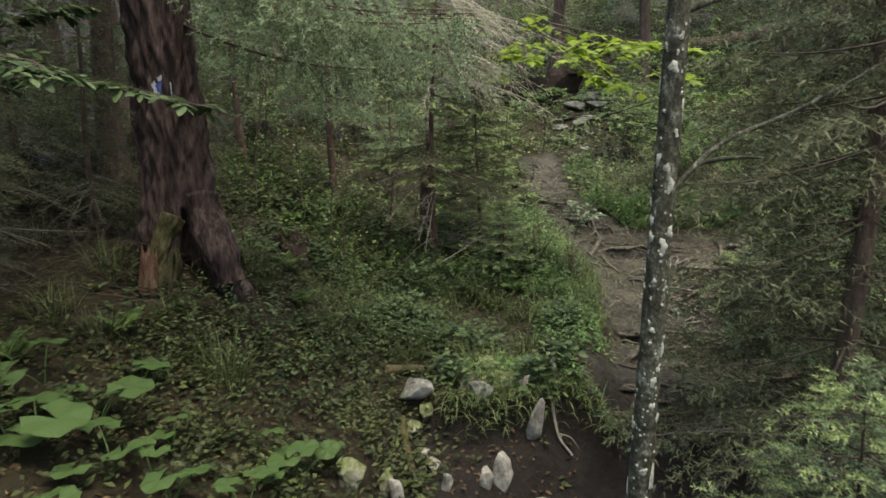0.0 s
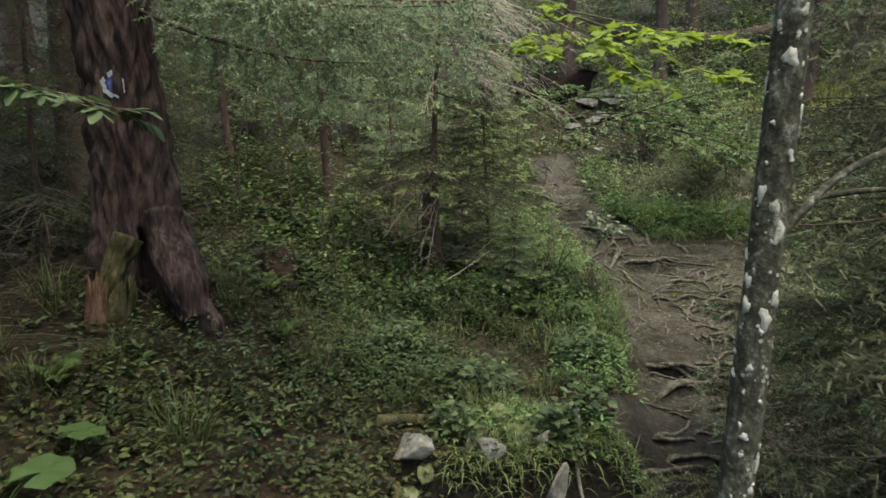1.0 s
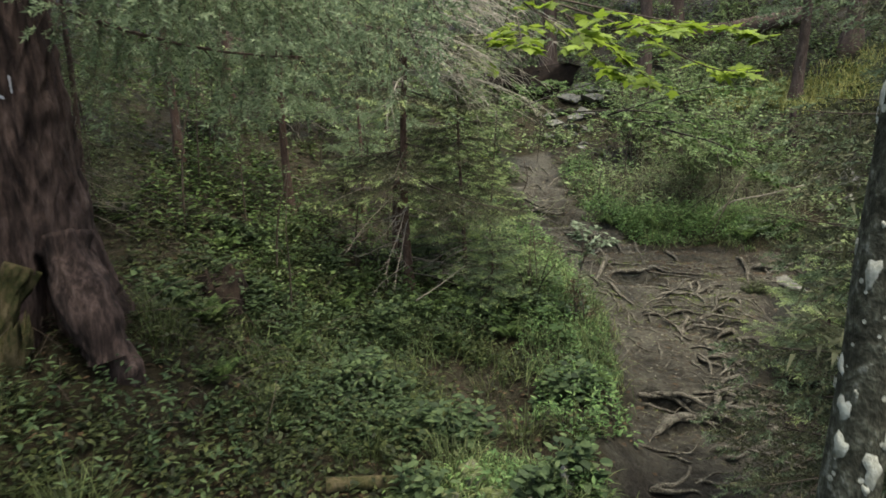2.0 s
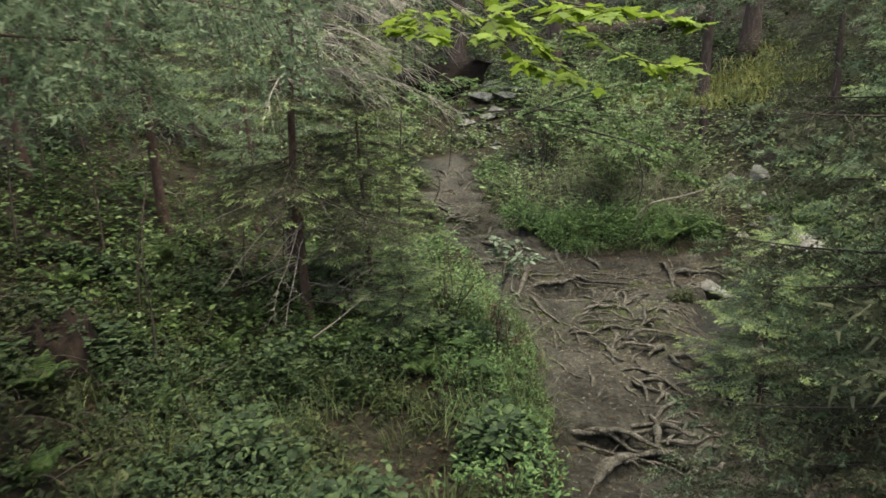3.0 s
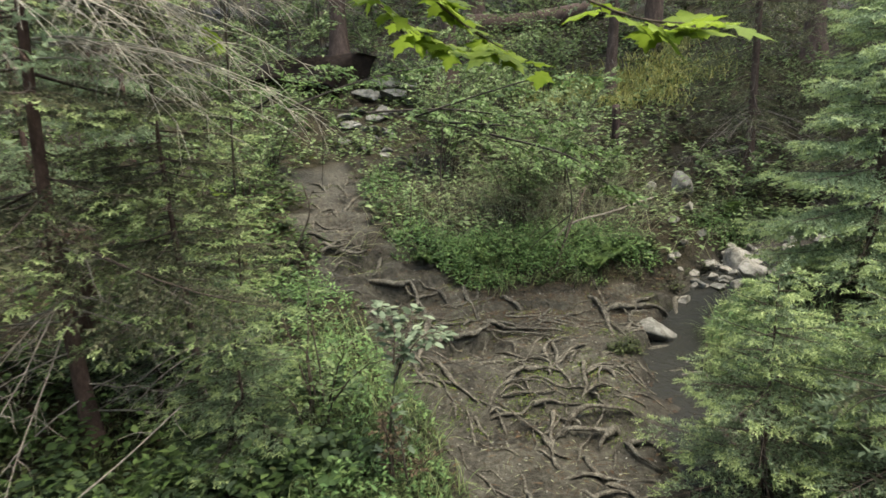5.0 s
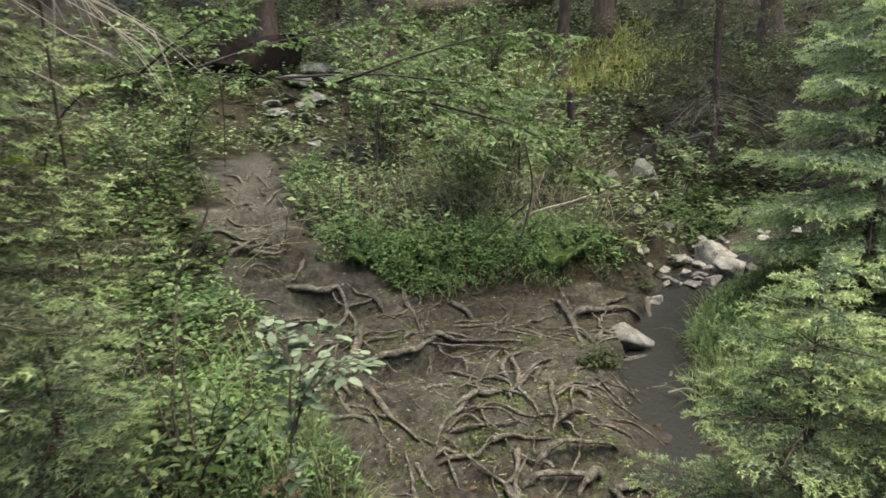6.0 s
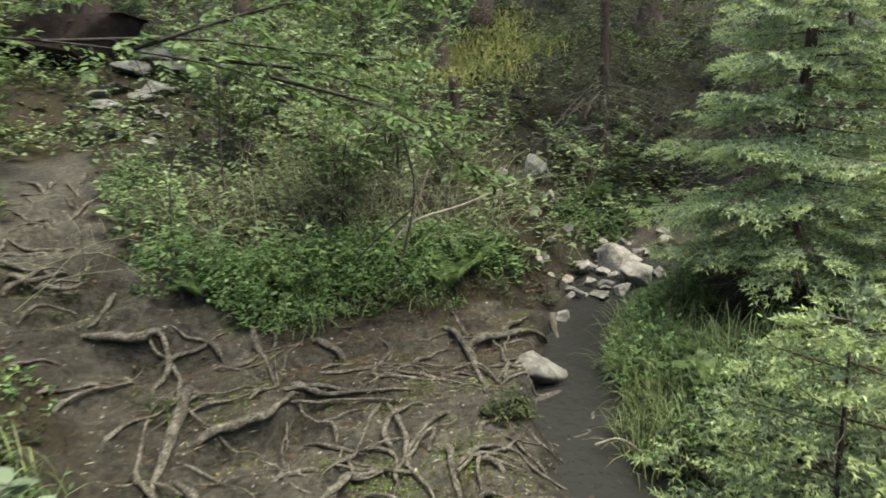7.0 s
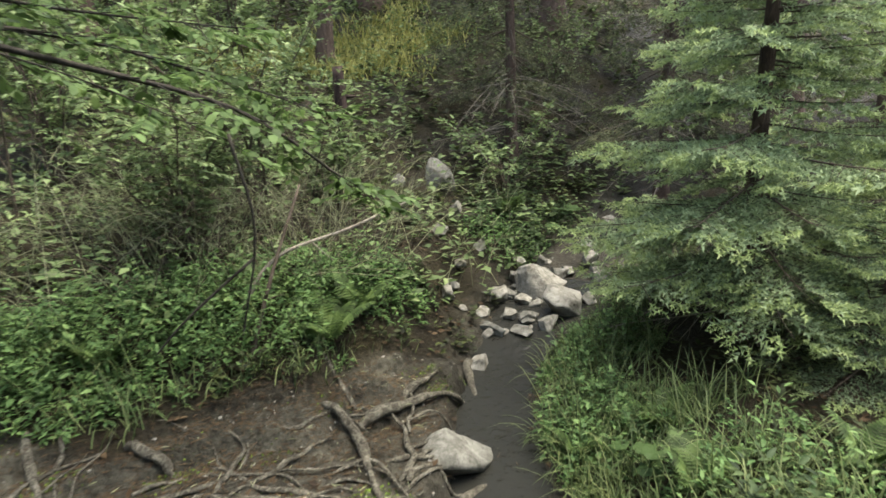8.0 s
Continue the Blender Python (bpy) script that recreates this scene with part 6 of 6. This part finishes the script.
leafy_branch("broadleaf_sapling", "sapling reaching out a level spray of grey-green leaves", "sapling", [
    [(-3.2, 3.9, 0.1), (-3.0, 3.8, 1.2), (-2.4, 3.6, 1.95), (-1.6, 3.45, 2.02), (-0.85, 3.4, 1.87)],
    [(-2.9, 3.75, 1.4), (-2.3, 3.4, 2.1), (-1.7, 3.2, 2.1), (-1.45, 3.1, 2.02)],
    [(-2.7, 3.7, 1.7), (-2.2, 3.7, 2.3), (-1.7, 3.6, 2.42)],
], LEAF, 0.085, M_TEAL, 850, twigs=32, reach=0.26, per=8, flat=0.08, droop=0.12, thick=0.012)
over = leafy_branch("leaning_tree", "thin leaning tree with long branches over the trail", "tree", [
    [(-0.2, 12.0, 0.6), (0.1, 11.6, 1.5), (0.7, 11.0, 1.93), (1.49, 10.6, 1.94), (2.4, 10.0, 1.82), (3.0, 9.62, 1.64), (3.45, 9.28, 1.4)],
    [(1.9, 10.35, 1.9), (2.6, 10.15, 1.92), (3.2, 9.95, 1.85), (3.7, 9.7, 1.8)],
    [(2.3, 10.1, 1.85), (2.9, 9.9, 2.05), (3.5, 9.8, 2.2), (4.1, 9.75, 2.2)],
    [(2.6, 9.95, 1.8), (3.2, 9.95, 1.75), (3.8, 10.0, 1.6), (4.4, 10.2, 1.45)],
    [(1.2, 10.75, 1.95), (1.9, 10.9, 2.2), (2.6, 10.9, 2.35), (3.2, 10.8, 2.4)],
    [(0.9, 10.9, 1.95), (1.3, 10.3, 2.2), (1.6, 9.8, 2.3)],
    [(2.9, 9.7, 1.7), (3.6, 9.6, 1.5), (4.1, 9.7, 1.2), (4.5, 9.9, 1.0)],
], LEAF, 0.06, M_HAZEL, 870, M_DARKWOOD, twigs=32, reach=0.36, per=12, flat=0.2, droop=0.15, thick=0.012)
for pts, r0 in (([(1.49, 10.58, 1.9), (1.5, 10.57, 1.6), (1.47, 10.58, 1.2)], 0.012), ([(3.45, 9.28, 1.42), (3.5, 9.25, 1.1), (3.46, 9.33, 0.72)], 0.01), ([(3.5, 9.28, 1.0), (3.3, 9.4, 0.8), (3.2, 9.45, 0.68)], 0.01), ([(2.3, 10.05, 1.8), (2.4, 10.0, 1.5), (2.45, 10.0, 1.2)], 0.006)):
    part("twig", Geo().add(*tube(smooth_line(pts, 5), np.linspace(r0 * 0.6, r0 * 0.3, 11), 6)), M_DARKWOOD, over, "bare hanging twig")

# more shrubs up the slopes
shrubs = [shrub("shrub", "leafy green shrub of the forest slope", "shrub", 3.6 + k, 13.9 + k, 8, 1.6, 1.1, SMALL, 0.085, M_SHRUB, 240 + k, 14, 0.36, 7, group="slope shrubs") for k in range(3)]
r = np.random.default_rng(88)
for k, (x, y, s) in enumerate(((4.1, 14.8, 1.0), (4.4, 13.4, 1.1), (5.6, 13.2, 0.9), (5.0, 15.0, 1.1), (6.2, 16.0, 1.0), (3.9, 16.6, 1.2), (1.0, 14.0, 0.9), (0.6, 16.2, 1.1), (1.4, 17.6, 1.2), (-0.8, 15.0, 1.0), (-2.4, 12.2, 1.0), (-1.2, 11.4, 0.8), (-3.2, 10.6, 1.0), (0.7, 12.6, 0.8), (7.0, 17.8, 1.1), (10.4, 16.2, 1.1), (9.6, 13.2, 0.9), (5.4, 18.4, 1.2), (2.2, 19.6, 1.3), (7.8, 20.5, 1.3), (11.8, 19, 1.3), (-3.6, 16.5, 1.2), (3.6, 21.5, 1.4), (8.6, 9.9, 0.8), (7.9, 9.4, 0.7), (9.2, 7.6, 0.9), (10.6, 9.4, 1.1), (11.8, 8.4, 1.2), (12.6, 10, 1.2), (10.8, 11.6, 1.1), (13.4, 12.6, 1.3), (-3.8, 8.2, 0.9), (-4.2, 6.4, 0.8), (1.4, 21, 1.3), (2.8, 23.4, 1.5), (4.4, 23.6, 1.5), (0.0, 22, 1.4), (5.8, 22.6, 1.4), (-1.6, 20, 1.3), (3.2, 19.2, 1.0), (9.0, 23, 1.5), (4.6, 26.5, 1.7), (1.8, 26.5, 1.7), (7.2, 26, 1.7))):
    base = shrubs[k % 3]
    again(base, x, y, r.uniform(0, 360), s, "leafy green shrub of the forest slope", 0.05)


# ---- dead wood ----
def stick(label, pts, r0, r1, material=M_TWIG, name="dead_branch", side=0, seed=0, category="dead branch"):
    p = smooth_line(pts, 6)
    g = Geo()
    g.add(*tube(p, np.linspace(r0, r1, len(p)), 8))
    r = np.random.default_rng(seed)
    for k in range(side):
        i = int(r.integers(2, len(p) - 1))
        d = unit(p[i] - p[i - 1] + r.normal(0, 0.6, 3))
        ln = r.uniform(0.08, 0.3)
        g.add(*tube(smooth_line([p[i], p[i] + d * ln * 0.5 + r.normal(0, 0.015, 3), p[i] + d * ln], 3), np.linspace(r1 * 0.8, 0.001, 7), 5, False))
    return tagged(part(name, g, material), label, category)


G = ground_at
stick("bare pale dead branch lying through the shrub", [(4.0, 10.75, G(4.0, 10.75) + 0.05), (4.25, 10.75, 0.62), (4.7, 10.65, 0.75), (5.2, 10.6, 0.9)], 0.016, 0.006, M_TWIG, side=6, seed=1)
stick("dark broken branch leaning in the shrub", [(3.9, 10.4, G(3.9, 10.4)), (4.1, 10.5, 0.6), (4.4, 10.7, 1.05)], 0.014, 0.008, M_STEM, side=3, seed=2)
stick("thin dark dead stick standing at the trail's edge", [(1.0, 10.55, G(1.0, 10.55)), (1.22, 10.47, 0.7), (1.33, 10.45, 0.98), (1.28, 10.5, 1.24)], 0.011, 0.006, M_STEM, side=3, seed=3)
stick("mossy log lying on the bank edge", [(-0.25, 4.86, G(-0.25, 4.86) + 0.05), (0.02, 4.92, G(0.02, 4.92) + 0.05), (0.27, 4.95, G(0.27, 4.95) + 0.04)], 0.045, 0.038, M_MOSSWOOD, "fallen_log", 0, 4, "log")
stick("mossy rotting branch sloping into the mud", [(-0.06, 4.42, G(-0.06, 4.42) + 0.05), (0.02, 4.1, G(0.02, 4.1) + 0.05), (0.13, 3.7, G(0.13, 3.7) + 0.03)], 0.035, 0.024, M_MOSSWOOD, "rotting_branch", 0, 5)
stick("forked stick half sunk in mud", [(1.05, 4.75, G(1.05, 4.75) + 0.02), (1.1, 4.55, G(1.1, 4.55) + 0.03), (1.2, 4.45, G(1.2, 4.45) + 0.02)], 0.014, 0.008, M_TWIG, side=2, seed=6)
stick("bare twig lying in the shallow water", [(4.25, 8.6, -0.3), (4.35, 8.5, -0.25), (4.38, 8.3, -0.3)], 0.008, 0.004, M_TWIG, side=2, seed=7)
stick("moss-brown fallen trunk lying on the far slope", [(5.9, 20.2, G(5.9, 20.2) + 0.2), (7.4, 19.8, G(7.4, 19.8) + 0.22), (9.2, 19.2, G(9.2, 19.2) + 0.2)], 0.26, 0.22, M_BARK, "fallen_log", 0, 8, "log")
stick("broken dark trunk standing on the slope", [(6.35, 13.4, G(6.35, 13.4) - 0.1), (6.33, 13.4, 1.4), (6.3, 13.4, 1.95)], 0.09, 0.06, M_OLDBARK, "broken_trunk", 4, 9, "tree stump")
stick("pale fallen stick on the dark bank", [(0.05, 7.25, 0.2), (0.25, 7.4, 0.3), (0.5, 7.6, 0.45)], 0.006, 0.003, M_TWIG, side=2, seed=10)

# dry grey twigs hanging in the spruce by the trail
g = Geo()
r = np.random.default_rng(99)
for k in range(50):
    z0 = r.uniform(2.2, 3.6)
    a = r.normal(-0.45, 0.5)
    s = np.linspace(0, 1, 7)[:, None]
    p = np.array([0, 0, z0]) + heading(np.array(a), 0.1) * s * r.uniform(0.7, 1.6) + np.array([0, 0, -0.5]) * s**2
    g.add(*tube(p, np.linspace(0.006, 0.0015, 7), 4, False))
    for q in range(26):
        i = r.integers(1, 7)
        d = unit(heading(np.array(a + r.normal(0, 0.9)), -0.6) + r.normal(0, 0.3, 3))
        ln = r.uniform(0.08, 0.3)
        g.add(*tube(np.array([p[i], p[i] + d * ln * 0.5, p[i] + d * ln - (0, 0, 0.1 * ln)]), [0.002, 0.0016, 0.0008], 3, False))
tagged(part("dry_twigwork", g, M_BLEACHED, mid_spruce, "bleached dry hanging twigs"), kind="stuff")

# painted trail mark on the old trunk
m_paint = grain_material("white marker paint", [(0.3, (0.1, 0.11, 0.13)), (0.5, (0.26, 0.27, 0.3)), (0.7, (0.42, 0.43, 0.46))], 30, (1, 1, 1), 0.8, 0.3)
m_blue = grain_material("blue marker paint", [(0.3, (0.012, 0.015, 0.05)), (0.5, (0.02, 0.03, 0.1)), (0.7, (0.05, 0.07, 0.18))], 30, (1, 1, 1), 0.8, 0.3)
for nm, m, lo, hi, lift in (("white_ring", m_paint, 0.62, 1.0, 0.022), ("blue_spot", m_blue, 0.0, 0.6, 0.024)):
    t = np.linspace(0, 2 * np.pi, 28, endpoint=False)
    g = Geo()
    V = []
    for sc in (lo, hi):
        a = 5.1 + np.cos(t) * sc * 0.28 * (1 + 0.1 * np.sin(t * 7))
        z = 1.52 + np.sin(t) * sc * 0.085 * (1 + 0.12 * np.sin(t * 9))
        rr_ = 0.25 * (1 - 0.04 * z) + 0.08 * np.exp(-z / 0.7) + lift
        V.append(np.stack([np.cos(a) * rr_ - 0.03 * z, np.sin(a) * rr_, z], -1))
    i = np.arange(28)
    j = (i + 1) % 28
    g.add(np.concatenate(V), np.stack([i, i + 28, j + 28, j], -1))
    part(nm, g, m, big_spruce, "faded painted trail mark")

# twig bits, needles and grit on the trail
g = Geo()
r = np.random.default_rng(41)
x, y = r.uniform(1.2, 5.0, 9000), r.uniform(5.8, 13, 9000)
ok = (trail_share(x, y) > 0.5) & (r.uniform(0, 1, 9000) < 0.25 + 0.75 * ss(-0.2, 0.5, ripple(np.stack([x, y, 0 * x], -1), 0.7)))
x, y = x[ok], y[ok]
P = np.stack([x, y, height(x, y) + 0.004], -1)
L = r.uniform(0.015, 0.07, len(x))
bit = (np.array([(0, -0.5, 0), (0, 0.5, 0), (1, 0.3, 0.02), (1, -0.3, 0.02), (0.5, 0, 0.09)]), np.array([(0, 4, 1), (1, 4, 2), (2, 4, 3), (3, 4, 0)]))
stamp(g, bit, P, heading(r.uniform(0, 6.28, len(x)), r.normal(0, 0.08, len(x))), (0, 0, 1), L, 0.005)
q = r.permutation(len(x))[: len(x) // 2]
h = Geo()
stamp(h, bit, P[q] + r.normal(0, 0.03, (len(q), 3)) * (1, 1, 0) + (0, 0, 0.004), heading(r.uniform(0, 6.28, len(q)), r.normal(0, 0.08, len(q))), (0, 0, 1), L[q] * 0.8, 0.003)
plants("straw_bits", "pale bits of straw and twig strewn on the soil", h, M_HAY, "litter")
plants("trail_litter", "bits of twig and brown needles on the trail", g, M_LITTER, "litter")
g = Geo()
x, y = r.uniform(1.5, 5.2, 2600), r.uniform(6.0, 12.5, 2600)
ok = trail_share(x, y) > 0.4
x, y = x[ok], y[ok]
v0 = unit(np.array([(1, 1, 1), (1, -1, -1), (-1, 1, -1), (-1, -1, 1), (0.2, 0.9, -1), (-0.8, 0.1, 0.6)]))
f0 = np.array([(0, 1, 4), (0, 4, 2), (0, 2, 5), (0, 5, 3), (0, 3, 1), (1, 3, 2), (1, 2, 4), (3, 5, 2)])
stamp(g, (v0, f0), np.stack([x, y, height(x, y)], -1), heading(r.uniform(0, 6.28, len(x)), 0 * x), (0, 0, 1), 0.004 + 0.014 * r.uniform(0, 1, len(x)) ** 3, 0.004 + 0.014 * r.uniform(0, 1, len(x)) ** 3)
plants("grit", "small pebbles scattered on the trail", g, M_STONE, "pebbles")

g = Geo()
r = np.random.default_rng(47)
for k in range(110):
    line = ROOTS[int(r.integers(0, 45))][0]
    i = int(r.integers(0, len(line) - 1))
    c = line[i] + (line[i + 1] - line[i]) * r.uniform() + r.normal(0, 0.05, 2)
    n = int(r.integers(30, 120))
    x, y = c[0] + r.normal(0, 0.07, n), c[1] + r.normal(0, 0.05, n)
    P = np.stack([x, y, height(x, y) + 0.003], -1)
    stamp(g, SMALL, P, heading(r.uniform(0, 6.28, n), r.uniform(0.1, 0.9, n)), unit(r.normal(0, 0.4, P.shape) + (0, 0, 1)), r.uniform(0.008, 0.02, n))
plants("root_moss", "thin moss and tiny seedlings between the roots", g, M_MOSS, "moss")

# grass and moss hanging over the bank edge above the mud
g = Geo()
r = np.random.default_rng(57)
x = r.uniform(0.25, 1.6, 900)
y = 4.52 - 0.1 * np.sin(x * 4) + r.normal(0.12, 0.08, 900) + 0.3 * np.maximum(0, x - 0.9)
P = np.stack([x, y, height(x, y)], -1)
for k, b in enumerate(BLADES):
    q = P[k::3]
    stamp(g, b, q, heading(r.normal(-1.4, 0.8, len(q)), r.uniform(-0.2, 0.6, len(q))), (0, 0, 1), r.uniform(0.08, 0.24, len(q)), 0.008)
plants("bank_grass", "grass drooping over the muddy bank", g, M_GRASS, "grass")

# dry brush below the old spruce
g = Geo()
r = np.random.default_rng(71)
for k in range(520):
    x, y = (r.normal(-2.1, 0.75), r.normal(6.0, 0.8)) if k % 2 else (r.normal(-3.1, 0.5), r.normal(5.0, 0.6))
    p = np.array([x, y, ground_at(x, y) + r.uniform(0, 0.12)])
    d = unit(np.array([r.normal(), r.normal(), r.uniform(0.0, 0.7)]))
    ln = r.uniform(0.15, 0.6)
    g.add(*tube(smooth_line([p, p + d * ln * 0.5 + r.normal(0, 0.02, 3), p + d * ln - (0, 0, 0.1)], 3), np.linspace(0.004, 0.0012, 7), 3, False))
plants("dry_brush", "brown dry twigs heaped in the shade", g, M_STEM, "brushwood")

# rust-brown needle drift along the foot of the island
g = Geo()
r = np.random.default_rng(43)
x, y = r.normal(3.6, 0.9, 7500), r.normal(9.95, 0.3, 7500)
ok = (trail_share(x, y) > 0.15) & (x < 4.9)
x, y = x[ok], y[ok]
stamp(g, bit, np.stack([x, y, height(x, y) + 0.004], -1), heading(r.uniform(0, 6.28, len(x)), r.normal(0, 0.1, len(x))), (0, 0, 1), r.uniform(0.012, 0.04, len(x)), 0.004)
plants("needle_drift", "rust-brown needles drifted along the trail's edge", g, M_LITTER, "litter")

shrub("dry_seedling", "small dead brown spruce seedling at the trail's edge", "seedling", 1.6, 7.34, 5, 0.55, 0.16, SMALL, 0.03, M_BROWN, 215, 10, 0.12, 8)
stick("broken reddish trunk standing behind the spruce", [(-0.3, 9.0, G(-0.3, 9.0) - 0.1), (-0.3, 9.0, G(-0.3, 9.0) + 0.4), (-0.28, 9.0, G(-0.28, 9.0) + 0.95)], 0.1, 0.085, M_BARK_RED, "broken_trunk", 0, 12, "tree stump")

# thin bare-stemmed saplings on the shaded slope
for k, (x, y, h) in enumerate(((-0.8, 8.67, 1.9), (-1.34, 7.5, 1.7), (-1.05, 7.0, 1.3), (-0.5, 9.3, 1.6), (-1.9, 8.3, 2.1), (-2.3, 7.7, 2.3), (-1.5, 10.0, 1.9), (-0.7, 10.9, 2.2), (-2.7, 9.0, 2.2), (0.35, 9.9, 1.7), (-3.0, 7.4, 2.4), (2.55, 11.6, 1.4), (3.1, 12.2, 1.7))):
    z = ground_at(x, y)
    q = np.random.default_rng(990 + k).normal(0, 0.12, 4)
    leafy_branch("sapling", "thin dark sapling stem with few leaves", "sapling", [
        [(x, y, z - 0.05), (x + q[0] * 0.3, y, z + h * 0.35), (x + q[0], y + q[1], z + h * 0.7), (x + q[2], y + q[3], z + h)],
    ], SMALL, 0.055, M_SHRUB, 995 + k, twigs=13, reach=0.26, per=5, flat=0.25, droop=0.15, thick=0.012)

# dry stalks and bare twigs tangled in the island's shrubs
g, h = Geo(), Geo()
r = np.random.default_rng(131)
for k in range(420):
    x, y = r.normal(4.2, 0.95), max(10.85, r.normal(11.35, 0.45))
    p = np.array([x, y, ground_at(x, y)])
    d = heading(np.array(r.uniform(0, 6.28)), r.uniform(0.5, 1.3))
    ln = r.uniform(0.4, 1.25)
    q = smooth_line([p, p + d * ln * 0.55, p + d * ln + (d[0] * 0.2, d[1] * 0.2, -0.22 * ln)], 4)
    (g if k % 3 else h).add(*tube(q, np.linspace(0.0035, 0.001, len(q)), 3, False))
    for j in range(4):
        i = int(r.integers(3, len(q)))
        e = unit(d + r.normal(0, 0.6, 3))
        (g if k % 3 else h).add(*tube(np.array([q[i], q[i] + e * 0.1, q[i] + e * 0.2 - (0, 0, 0.03)]), [0.002, 0.0015, 0.0008], 3, False))
plants("dry_stalks", "pale dry stalks standing among the island's shrubs", g, M_HAY, "dry stalks")
plants("bare_twigs", "thin dark bare twigs tangled in the shrubs", h, M_STEM, "twigs")

# a small leafy plant on the bare soil by the water
for k, (cx, cy, n) in enumerate(((3.92, 8.95, 60), (2.2, 9.66, 8))):
    g = Geo()
    herbs(g, sow(n, cx - 0.13, cx + 0.13, cy - 0.1, cy + 0.1, None, 170 + k, 2.0, -0.3), NARROW, 0.05, 0.14, 7, 175 + k, (-0.2, 0.7))
    plants("leafy_plant", "small leafy green plant on the bare soil", g, M_HERB, "plant")
